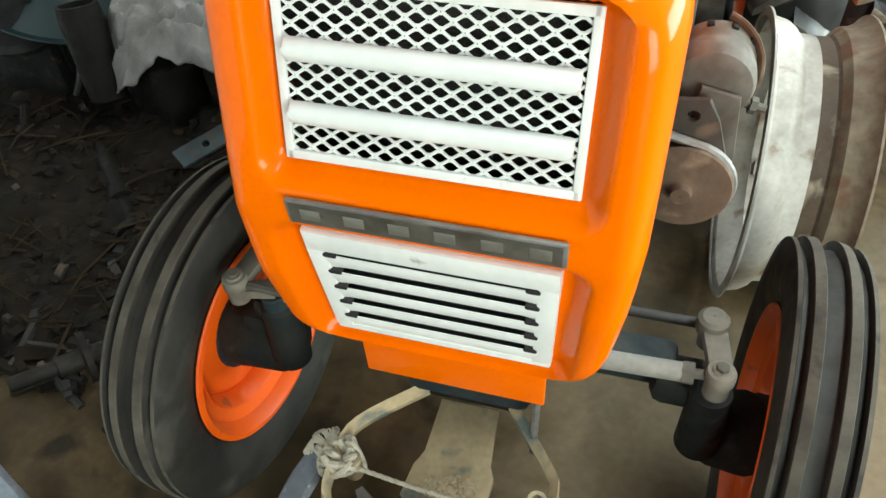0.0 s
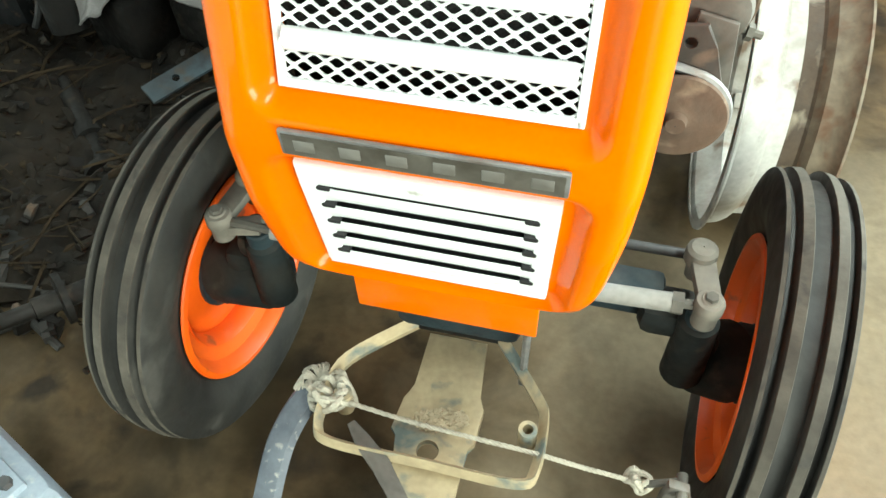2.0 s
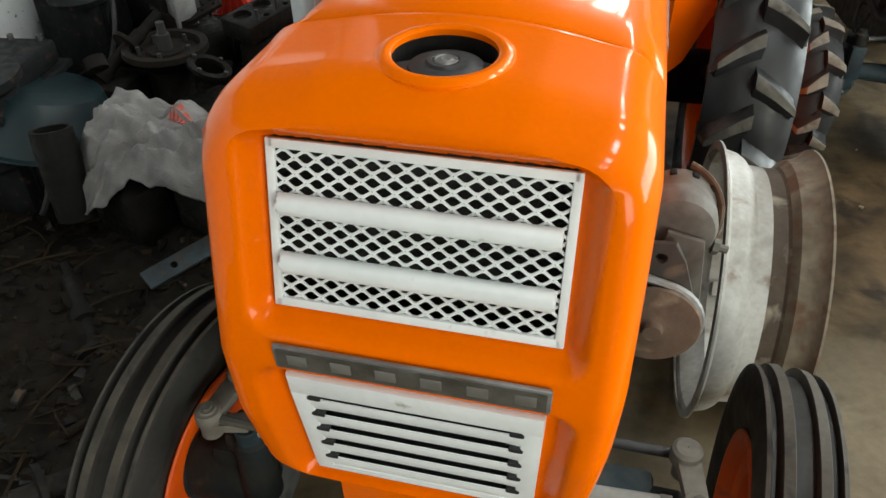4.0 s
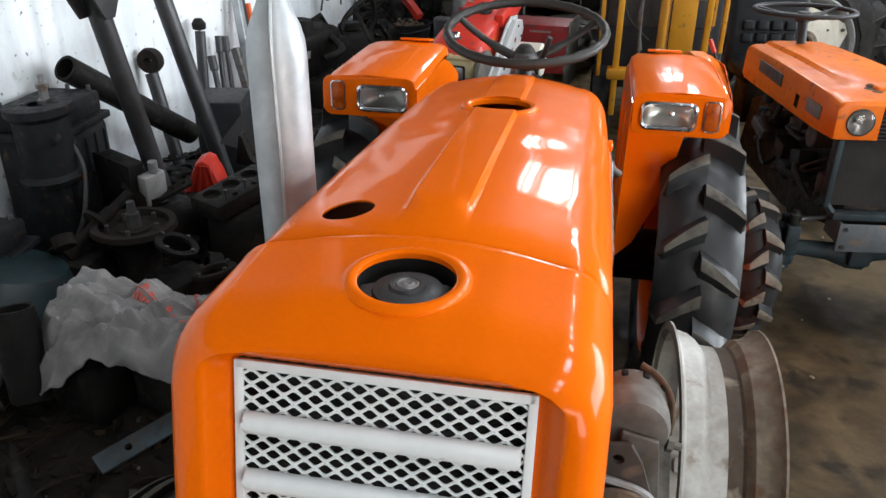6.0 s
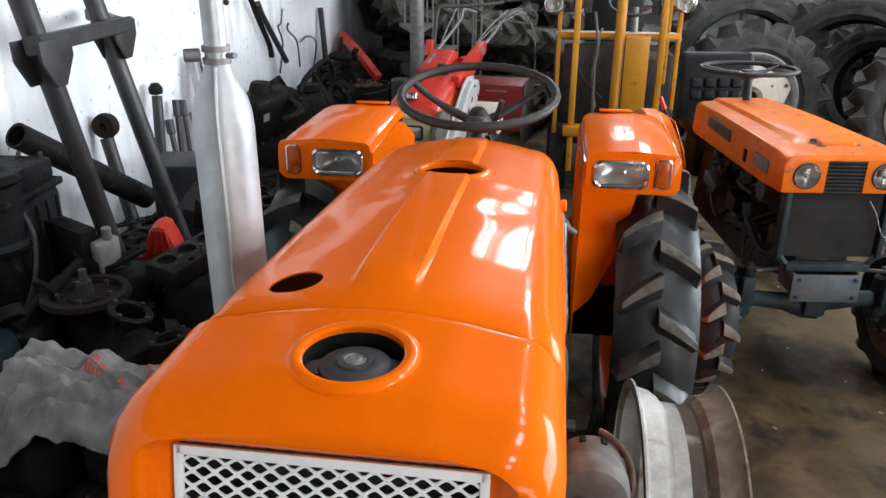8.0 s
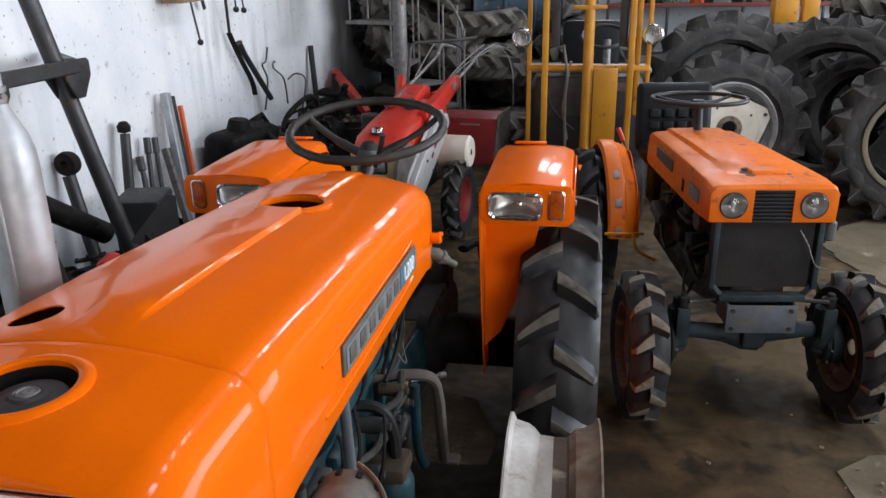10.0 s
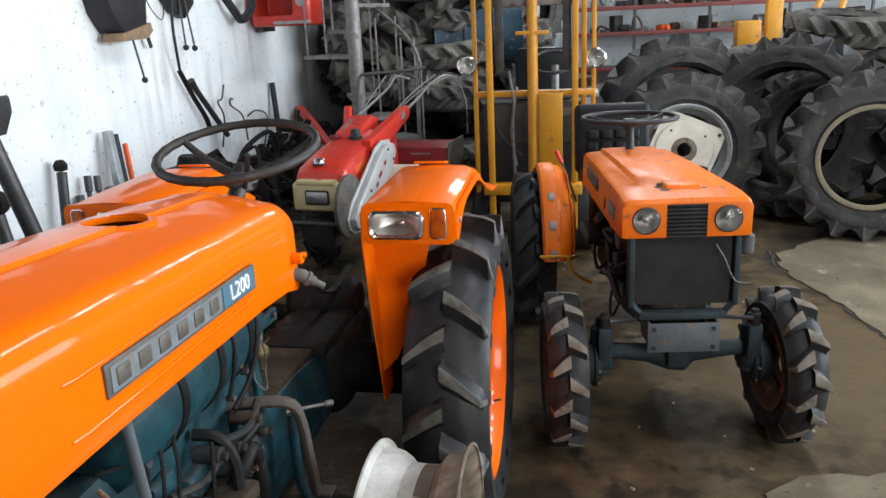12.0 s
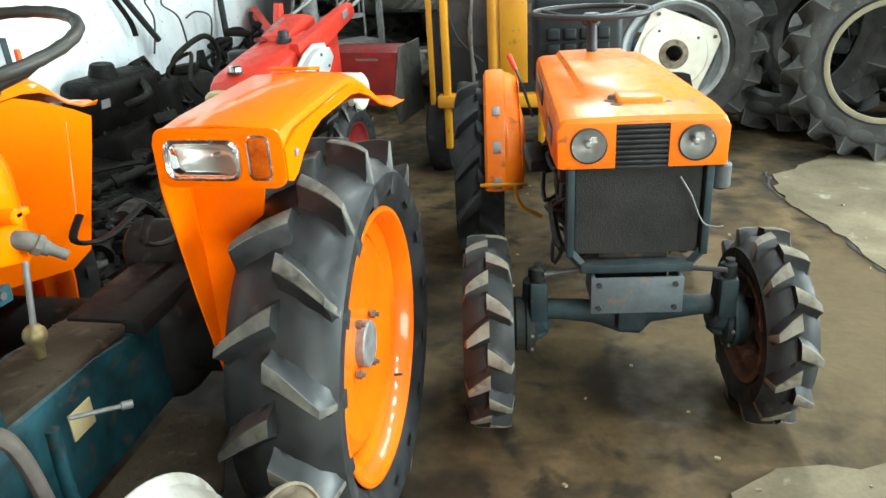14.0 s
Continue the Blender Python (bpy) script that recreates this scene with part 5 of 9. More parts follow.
def rear_wheel(s, x):
    w = part("rear_wheel", tyre_mesh("tyre", ag_tyre(0.494, 0.235, 0.325, 15, 0.042, stations=8, turn=1, n=80, lug_w=0.135, sweep=0.42, crown=0.56, flare=0.3, drop=0.02), RUBBER_SHINY, LUG), None, tractor,
             "large black field tyre with dusty slanted lugs", m=pose(x, 1.845, 0.478))
    part("rim", dish_rim(0.318, 0.19, s * 0.045, 0.055), RIM_ORANGE, w, "bright orange painted wheel rim")
    bm = add_cyl(B(), (s * 0.03, 0, 0), (s * 0.062, 0, 0), 0.058, n=28, bevel=0.004)
    part("hub_plate", bm, STEEL, w, "bare grey hub plate")
    for k in range(4):
        a = 0.5 + k * math.pi / 2
        part("wheel_bolt", moved(bolt_ring(B(), s * 0.045, s, 0.0, 1, 0.011), pose(0, 0.085 * math.cos(a), 0.085 * math.sin(a))), RUST, w)
    part("axle", add_cyl(B(), (-s * 0.25, 0, 0), (0, 0, 0), 0.045, n=16), TEAL, w)
    part("valve", add_tube(B(), [(s * 0.06, 0.19, -0.21), (s * 0.085, 0.18, -0.2)], 0.004, n=8), STEEL_DARK, w)


rear_wheel(1, 0.505)
rear_wheel(-1, -0.545)


def front_wheel(s, x, yaw):
    w = part("front_wheel", tyre_mesh("tyre", rib_tyre(0.335, 0.118, 0.205), RUBBER_RIB, RUBBER_TREAD), None, tractor, "ribbed black front tyre", m=pose(x, 0.268, 0.333, 0, 0, yaw))
    part("rim", dish_rim(0.2, 0.1, s * 0.02, 0.03), RIM_RED, w, "red-orange front rim")
    bm = add_lathe(B(), [(0.001, -s * 0.06), (0.05, -s * 0.058), (0.062, -s * 0.04), (0.062, -s * 0.01), (0.085, 0.0), (0.085, s * 0.008)], n=28)
    part("hub", bm, TEAL_DARK, w)
    for k in range(5):
        part("hub_bolt", moved(bolt_ring(B(), 0.0, -s, 0.0, 1, 0.008), pose(0, 0.072 * math.cos(k * 1.257), 0.072 * math.sin(k * 1.257))), STEEL_DARK, w)


front_wheel(-1, -0.487, -5)
front_wheel(1, 0.487, -4)

bm = add_box(B(), (0, 0.24, 0.505), (0.6, 0.06, 0.055), bevel=0.012)
add_box(bm, (0, 0.2, 0.52), (0.2, 0.16, 0.12), bevel=0.02)
axle = part("front_axle", bm, TEAL_DARK, tractor, "dusty blue-grey front axle beam")
for s in (-1, 1):
    kx = s * (0.35 if s > 0 else 0.388)
    px = kx if s > 0 else kx + 0.052
    bm = add_cyl(B(), (px + s * 0.004, 0.19, 0.375), (px, 0.185, 0.54), 0.034, 0.03, n=22, bevel=0.01)
    add_cyl(bm, (px + s * 0.012, 0.215, 0.385), (kx + s * 0.09, 0.25, 0.35), 0.056, 0.07, n=24, bevel=0.014)
    add_box(bm, (kx - s * 0.04, 0.215, 0.5), (0.09, 0.07, 0.06), bevel=0.02)
    add_box(bm, (kx + s * 0.015, 0.225, 0.42), (0.07, 0.06, 0.08), bevel=0.02)
    kn = part("knuckle", bm, KNUCKLE, axle, "greasy dark teal steering knuckle")
    part("collar", add_cyl(B(), (px, 0.182, 0.535), (px, 0.18, 0.566), 0.022, n=18, bevel=0.003), TEAL_DARK, kn, "scraped blue-grey collar")
    bm = add_lathe(B(), [(0.001, 0.611), (0.012, 0.611), (0.014, 0.608), (0.019, 0.607), (0.021, 0.602), (0.021, 0.586), (0.018, 0.582), (0.018, 0.556)], c=(kx, 0.165, 0), axis="z", n=22)
    if s < 0:
        add_prism(bm, [(kx, 0.152), (kx, 0.178), (px + 0.01, 0.198), (px + 0.01, 0.166)], 0.566, 0.584, "z", bevel=0.003)
    add_prism(bm, [(kx - 0.015, 0.17), (kx + 0.018, 0.17), (kx - s * 0.012 + 0.018, 0.252), (kx - s * 0.012 - 0.018, 0.252)], 0.582, 0.6, "z", bevel=0.003)
    add_lathe(bm, [(0.001, 0.614), (0.017, 0.613), (0.0225, 0.608), (0.0235, 0.6), (0.0235, 0.586), (0.016, 0.58), (0.015, 0.55)], c=(kx - s * 0.014, 0.255, 0), axis="z", n=22)
    part("steering_arm", bm, ARM_DUST, kn, "dusty steel steering arm")
    part("pivot_bolt", add_cyl(B(), (kx, 0.165, 0.61), (kx, 0.165, 0.617), 0.009, n=6), STEEL_DULL, kn)
part("drag_tube", add_tube(B(), [(0.305, 0.165, 0.588), (0.0, 0.16, 0.578), (-0.3, 0.165, 0.588)], 0.0145, n=14), TUBE_PALE, axle, "pale grey tie tube")
bm = add_tube(B(), [(0.34, 0.166, 0.59), (0.3, 0.165, 0.588)], 0.0075, n=8)
add_cyl(bm, (0.3, 0.165, 0.588), (0.316, 0.165, 0.5885), 0.017, n=6)
part("tube_end", bm, STEEL_DULL, axle)
part("tube_end", add_tube(B(), [(-0.375, 0.166, 0.59), (-0.3, 0.165, 0.588)], 0.0075, n=8), STEEL_DULL, axle)
part("tie_rod", add_tube(B(), [(0.33, 0.27, 0.575), (-0.36, 0.27, 0.575)], 0.008, n=10), STEEL_DARK, axle)
part("frame_rail", add_box(B(), (0.1, 0.6, 0.5), (0.04, 0.7, 0.1), bevel=0.006), TEAL_DARK, tractor)
part("frame_rail", add_box(B(), (-0.1, 0.6, 0.5), (0.04, 0.7, 0.1), bevel=0.006), TEAL_DARK, tractor)

# alternator, belt and pulley on the right of the nose
bm = add_lathe(B(), [(0.001, 0.3), (0.034, 0.3), (0.046, 0.306), (0.05, 0.316), (0.05, 0.34), (0.0485, 0.342), (0.0485, 0.356), (0.05, 0.358), (0.05, 0.375), (0.036, 0.39), (0.001, 0.392)], c=(0.262, 0, 0.955), axis="y", n=32)
alt = part("alternator", bm, ALLOY, tractor, "dusty grey alternator with a rusty bracket")
for k in range(5):
    a = radians(40 + 32 * k)
    part("vent_slot", add_box(B(), (0.262 + 0.0495 * math.cos(a), 0.366, 0.955 + 0.0495 * math.sin(a)), (0.008, 0.012, 0.009), rot=(0, -math.degrees(a), 0), bevel=0.002), BLACK_OIL, alt)
part("alternator_strap", add_tube(B(), [(0.262 + 0.054 * math.cos(radians(a)), 0.35 + 0.0004 * a, 0.955 + 0.054 * math.sin(radians(a))) for a in range(-50, 90, 10)], 0.007, n=8, flat=0.5), RUST, alt)
bm = add_cyl(B(), (0.3, 0.345, 0.915), (0.334, 0.345, 0.908), 0.0055, n=8)
add_cyl(bm, (0.314, 0.345, 0.912), (0.322, 0.345, 0.9105), 0.011, n=6)
part("strap_bolt", bm, STEEL_DULL, alt)
part("backing_plate", add_prism(B(), [(0.25, 0.965), (0.296, 0.955), (0.306, 0.865), (0.27, 0.845), (0.24, 0.9)], 0.288, 0.296, "y", bevel=0.002), ALLOY, alt, "dusty grey alternator end plate")
bm = add_prism(B(), [(0.222, 0.955), (0.262, 0.96), (0.278, 0.93), (0.305, 0.85), (0.29, 0.8), (0.225, 0.8), (0.2, 0.87)], 0.272, 0.28, "y", bevel=0.002)
bm = cut(bm, [add_cyl(B(), (0.247, 0.2, 0.935), (0.247, 0.4, 0.935), 0.008, n=14)])
part("bracket", bm, RUST_DARK_A, alt, "dark rusty triangular bracket")
bm = add_lathe(B(), [(0.001, 0.236), (0.012, 0.236), (0.014, 0.246), (0.02, 0.25), (0.052, 0.25), (0.06, 0.252), (0.062, 0.256), (0.052, 0.266), (0.062, 0.276), (0.06, 0.28), (0.02, 0.282)], c=(0.25, 0, 0.84), axis="y", n=40)
part("pulley", bm, RUST, alt, "rust-brown belt pulley")
belt = [(0.25 + 0.06 * math.cos(radians(a)), 0.266, 0.84 + 0.06 * math.sin(radians(a))) for a in range(-110, 75, 10)] + [(0.2, 0.266, 0.915), (0.1, 0.266, 0.92), (0.1, 0.266, 0.8), (0.2, 0.266, 0.785)]
part("fan_belt", add_tube(B(), belt, 0.006, n=8, closed=True), STEEL, alt, "pale worn fan belt")

# loose wheel rim standing beside the tractor
rim = thing("loose_wheel_rim", pose(0.515, 1.012, 0, 0, 0, 1.0), "bare steel wheel rim, half chipped white, half rusty, standing upright", "wheel rim")
prof_out = [(0.318, -0.105), (0.333, -0.103), (0.333, -0.098), (0.316, -0.09), (0.308, -0.06), (0.298, -0.045), (0.283, -0.032), (0.28, 0.0), (0.28, 0.03),
            (0.285, 0.036), (0.302, 0.05), (0.306, 0.07), (0.318, 0.092), (0.331, 0.1), (0.331, 0.105)]
cut_at = 8


def rim_piece(a, b):
    p = prof_out[a:b]
    q = [(r - 0.005, x) for r, x in p[::-1]]
    return moved(add_lathe(B(), p + q, n=80, closed=True), pose(0, 0, 0.333))


part("painted_half", rim_piece(0, 8), RIM_WHITE, rim, "chipped white painted half")
part("rusty_well", rim_piece(7, 10), RIM_WELL, rim, "brown rusty well of the rim")
part("dirty_half", rim_piece(9, 15), RIM_DIRTY, rim, "dirty cream and brown half")
for k in range(6):
    a = 2 * math.pi * k / 6 + 0.3
    part("lug", add_box(B(), (0.0, 0.266 * math.cos(a), 0.333 + 0.266 * math.sin(a)), (0.05, 0.02, 0.04), rot=(math.degrees(a), 0, 0), bevel=0.004), RIM_WHITE, rim)

# front hitch frame with its weight plate
hitch = part("hitch_frame", add_tube(B(), smooth_path([(-0.06, 0.15, 0.45), (-0.16, 0.06, 0.435), (-0.175, 0.0, 0.425), (-0.172, -0.055, 0.42), (-0.14, -0.075, 0.42), (0.0, -0.075, 0.42),
             (0.13, -0.075, 0.42), (0.155, -0.05, 0.42), (0.155, 0.03, 0.425), (0.14, 0.06, 0.43), (0.06, 0.15, 0.45)], 5), 0.008, n=4, flat=2.6), BEIGE, tractor, "bent flat-bar hitch frame, beige over teal")
bm = add_prism(B(), [(-0.055, 0.16), (0.042, 0.16), (0.05, 0.06), (0.062, 0.04), (0.06, -0.02), (0.05, -0.03), (0.05, -0.125), (-0.045, -0.125), (-0.058, -0.03), (-0.07, -0.02), (-0.065, 0.035), (-0.052, 0.06)], 0.385, 0.398, "z", bevel=0.002)
bm = cut(bm, [add_cyl(B(), (-0.006, -0.045, 0.3), (-0.006, -0.045, 0.5), 0.017, n=24)])
part("drawbar_plate", bm, BEIGE, hitch, "beige drawbar plate with a round hole")
for x, y in ((-0.147, -0.005), (0.135, 0.0)):
    bm = B()
    add_lathe(bm, [(0.008, -0.025), (0.014, -0.025), (0.014, 0.02), (0.008, 0.02)], c=(x, y, 0.425), axis="z", n=18, closed=True)
    part("eye", bm, BEIGE, hitch, "short beige pipe eye")
part("stay", add_tube(B(), [(0.11, 0.1, 0.4), (0.112, 0.09, 0.58)], 0.006, n=8), STEEL, hitch)
part("plate_bracket", add_box(B(), (0, 0.16, 0.47), (0.15, 0.05, 0.07), bevel=0.01), BLACK_OIL, hitch)

# ---- the smaller four-wheel-drive tractor ----
small = thing("compact_tractor", pose(1.21, 2.245, 0, 0, 0, 7), "small faded orange four-wheel-drive tractor with blue-grey chassis", "tractor")


def s_sec(bm, y, w, zt, zb, r=0.02, band=0.0):
    pts = [(w - 0.004, zb), (w, zb + 0.01), (w - 0.004, zt - r), (w - 0.004 - r * 0.3, zt - r * 0.3), (w - 0.004 - r, zt)]
    pts += [(0.128, zt + 0.002), (0.117, zt + 0.002 + band), (0.0, zt + 0.004 + band)]
    pts += [(-x, z) for x, z in pts[-2::-1]]
    return [bm.verts.new((x, y, z)) for x, z in pts]


bm = B()
ss = [(0.0, 0.214, 0.915, 0.8, 0.02, 0), (0.012, 0.219, 0.927, 0.797, 0.022, 0), (0.1, 0.22, 0.934, 0.79, 0.024, 0.0), (0.16, 0.22, 0.934, 0.785, 0.024, 0.0), (0.22, 0.219, 0.933, 0.782, 0.024, 0.016), (0.7, 0.212, 0.922, 0.765, 0.024, 0.016), (1.1, 0.205, 0.905, 0.75, 0.024, 0.014), (1.14, 0.2, 0.89, 0.755, 0.02, 0.008)]
loops = [s_sec(bm, *q) for q in ss]
for a, b in zip(loops, loops[1:]):
    bridge(bm, a, b, closed=False)
bmesh.ops.recalc_face_normals(bm, faces=bm.faces)
bm = cut(bm, [add_box(B(), (-0.21, 0.38, 0.83), (0.08, 0.045, 0.05))], 0.003)
sh = part("hood", bm, ORANGE_OLD, small, "faded scuffed orange hood with a raised centre")
front = add_prism(B(), [(-0.215, 0.8), (-0.2, 0.797), (0.2, 0.797), (0.215, 0.8), (0.217, 0.9), (0.2, 0.918), (-0.2, 0.918), (-0.217, 0.9)], 0.0, 0.008, "y", bevel=0.002)
front = cut(front, [add_cyl(B(), (-0.136, -0.1, 0.859), (-0.136, 0.1, 0.859), 0.047, n=36), add_cyl(B(), (0.136, -0.1, 0.859), (0.136, 0.1, 0.859), 0.047, n=36), add_box(B(), (0, 0, 0.85), (0.135, 0.1, 0.124))])
part("front_panel", front, ORANGE_OLD, sh)
part("grille_backing", add_box(B(), (0, 0.03, 0.852), (0.15, 0.02, 0.13)), BLACK, small)
for k in range(9):
    bm = add_box(B(), (0, 0.006, 0.798 + k * 0.0135), (0.134, 0.01, 0.0085), rot=(22, 0, 0), bevel=0.002)
    part("grille_slat", bm, BLACK, small, "black grille slat")
for s in (-1, 1):
    c = (s * 0.136, 0, 0.859)
    lamp = part("headlamp", add_lathe(B(), [(0.046, -0.002), (0.043, 0.012), (0.03, 0.03), (0.012, 0.04), (0.001, 0.041)], c=c, axis="y", n=36), REFLECTOR, small, "round headlamp in a black ring")
    part("lamp_ring", add_lathe(B(), [(0.0465, 0.004), (0.0475, -0.004), (0.044, -0.006), (0.043, 0.002)], c=c, axis="y", n=36, closed=True), BLACK, lamp)
    gl = part("lens", add_lathe(B(), [(0.044, -0.004), (0.036, -0.009), (0.018, -0.013), (0.001, -0.014)], c=c, axis="y", n=36), LENS, lamp)
    gl.visible_shadow = False
    part("bulb", add_lathe(B(), [(0.001, 0.004), (0.008, 0.008), (0.009, 0.02), (0.006, 0.035)], c=c, axis="y", n=14), STEEL, lamp)
for s in (-1, 1):
    part("side_badge", add_box(B(), (s * 0.2195, 0.2, 0.85), (0.004, 0.14, 0.05), bevel=0.001), STEEL, sh, "worn metal side badge")
    part("brand_plate", add_box(B(), (s * 0.215, 0.72, 0.86), (0.004, 0.3, 0.05), bevel=0.001), STEEL_DARK, sh, "dark worn side plate")
# filler cap bump and scorch marks on the hood
bm = add_box(B(), (0.015, 0.17, 0.937), (0.13, 0.1, 0.03), bevel=0.013, seg=3)
part("cap_bulge", bm, ORANGE_OLD, sh)
part("rust_patch", add_lathe(B(), [(0.001, 0.003), (0.02, 0.0025), (0.026, 0.0)], c=(-0.055, 0.16, 0.9365), axis="z", n=14), RUST, sh, "burnt rust spot")
part("rust_patch", add_lathe(B(), [(0.001, 0.003), (0.016, 0.0025), (0.022, 0.0)], c=(-0.05, 0.115, 0.936), axis="z", n=12), RUST, sh)
part("rust_patch", add_lathe(B(), [(0.001, 0.003), (0.01, 0.0025), (0.014, 0.0)], c=(0.085, 0.13, 0.936), axis="z", n=12), RUST, sh)
part("hood_knob", add_lathe(B(), [(0.001, 0.95), (0.012, 0.948), (0.016, 0.94), (0.012, 0.93)], c=(-0.052, 0.175, 0), axis="z", n=14), RUST, sh, "burnt brown knob")

core = part("radiator", add_box(B(), (0, 0.05, 0.68), (0.33, 0.045, 0.27), bevel=0.004), CORE, small, "dark dusty radiator with fine vertical fins")
bm = B()
for k in range(46):
    add_box(bm, (-0.156 + k * 0.0069, 0.0275, 0.68), (0.0022, 0.0016, 0.25))
tagged(part("fin_pack", bm, CORE, core), kind="stuff")
bm = B()
for s in (-1, 1):
    add_box(bm, (s * 0.178, 0.03, 0.67), (0.02, 0.05, 0.25), bevel=0.003)
    add_tube(bm, [(s * 0.178, 0.02, 0.555), (s * 0.142, 0.02, 0.512)], 0.013, n=4)
add_box(bm, (0, 0.02, 0.512), (0.3, 0.05, 0.024), bevel=0.003)
part("radiator_frame", bm, TEAL_DARK, core, "blue-grey radiator frame")
bm = add_box(B(), (0.003, -0.01, 0.435), (0.25, 0.01, 0.108), bevel=0.003)
add_box(bm, (-0.115, 0.05, 0.45), (0.012, 0.12, 0.08), bevel=0.003)
add_box(bm, (0.12, 0.05, 0.45), (0.012, 0.12, 0.08), bevel=0.003)
wb = part("front_bracket", bm, STEEL_BLUE, small, "dusty grey front bracket plate with bolts")
for x in (-0.1, 0.105):
    for z in (0.4, 0.47):
        part("bracket_bolt", add_cyl(B(), (x, -0.022, z), (x, -0.012, z), 0.008, n=6), BLACK, wb)
part("chassis", add_prism(B(), [(0.05, 0.42), (0.05, 0.62), (0.3, 0.7), (1.0, 0.7), (1.25, 0.62), (1.35, 0.3), (0.6, 0.3), (0.3, 0.4)], -0.1, 0.1, "x", bevel=0.02), DARK, small, "dark oily engine and gearbox")
part("side_tool_box", add_box(B(), (-0.235, 0.62, 0.65), (0.06, 0.11, 0.05), rot=(20, 0, 10), bevel=0.006), STEEL_DARK, small, "grey slotted bracket box")
part("work_lamp", add_cyl(B(), (0.215, 0.05, 0.72), (0.215, 0.05, 0.79), 0.028, n=16, bevel=0.006), STEEL_DARK, small)
bm = add_tube(B(), [(-0.3, 0.09, 0.345), (-0.2, 0.09, 0.345), (-0.1, 0.09, 0.335), (-0.02, 0.09, 0.32), (0.02, 0.09, 0.32), (0.06, 0.09, 0.34), (0.2, 0.09, 0.35), (0.3, 0.09, 0.35)], [0.03, 0.03, 0.034, 0.05, 0.056, 0.04, 0.03, 0.03], n=16)
ax2 = part("front_axle", bm, TEAL_DARK, small, "blue-grey front drive axle")
bm = add_box(B(), (0.0, 0.05, 0.335), (0.08, 0.06, 0.07), bevel=0.012)
add_box(bm, (0.07, 0.06, 0.365), (0.12, 0.05, 0.04), bevel=0.01)
part("differential", bm, TEAL_DARK, ax2)
for s in (-1, 1):
    bm = add_cyl(B(), (s * 0.27, 0.09, 0.26), (s * 0.27, 0.09, 0.45), 0.042, 0.034, n=18, bevel=0.012)
    add_cyl(bm, (s * 0.24, 0.09, 0.34), (s * 0.34, 0.09, 0.3), 0.06, n=20, bevel=0.012)
    add_cyl(bm, (s * 0.27, 0.09, 0.445), (s * 0.27, 0.09, 0.48), 0.018, n=12, bevel=0.004)
    add_box(bm, (s * 0.262, 0.03, 0.4), (0.05, 0.03, 0.12), bevel=0.008)
    fdrive = part("final_drive", bm, TEAL_DARK, ax2, "greasy blue-grey hub reduction case")
    bm = add_lathe(B(), [(0.001, s * 0.262), (0.05, s * 0.264), (0.07, s * 0.272), (0.076, s * 0.284), (0.088, s * 0.286), (0.088, s * 0.296), (0.08, s * 0.3), (0.08, s * 0.325), (0.06, s * 0.34), (0.001, s * 0.342)], c=(0, 0.09, 0.3), axis="x", n=32)
    part("hub_case", bm, KNUCKLE if s < 0 else TEAL_DARK, fdrive, "round bolted hub case, black with grease")
    for k in range(8):
        a = 2 * math.pi * k / 8
        c = V(s * 0.286, 0.09 + 0.08 * math.cos(a), 0.3 + 0.08 * math.sin(a))
        part("case_bolt", add_cyl(B(), c, c - V(s * 0.01, 0, 0), 0.006, n=6), STEEL_DULL, fdrive)
    part("steering_stub", add_lathe(B(), [(0.016, 0.46), (0.02, 0.465), (0.02, 0.5), (0.013, 0.505), (0.013, 0.515), (0.001, 0.516)], c=(s * 0.262, 0.04, 0), axis="z", n=14), KNUCKLE, fdrive)
part("tie_rod", add_tube(B(), [(-0.25, 0.02, 0.49), (-0.1, 0.1, 0.47), (0.1, 0.1, 0.47), (0.25, 0.02, 0.49)], 0.008, n=8), STEEL_DARK, ax2)
FT = tyre_mesh("tyre", ag_tyre(0.285, 0.14, 0.155, 12, 0.026, stations=6, turn=1, n=60, lug_w=0.19, sweep=0.34, crown=0.66), RUBBER, LUG_PALE)
for s in (-1, 1):
    w = part("front_wheel", FT, None, small, "small lugged black front tyre", m=pose(-0.405 if s < 0 else 0.385, 0.09, 0.278, 0, 0, 0 if s < 0 else 2))
    part("rim", dish_rim(0.152, 0.12, s * 0.02, 0.03), RUST, w, "rusty brown rim")
RT = tyre_mesh("tyre", ag_tyre(0.39, 0.2, 0.23, 12, 0.035, stations=6, turn=1, n=56), RUBBER, RUBBER)
for s in (-1, 1):
    w = part("rear_wheel", RT, None, small, "black lugged rear tyre", m=pose(-0.435 if s < 0 else 0.36, 1.33, 0.38))
    part("rim", dish_rim(0.226, 0.15, s * 0.03, 0.04), ORANGE_OLD, w)
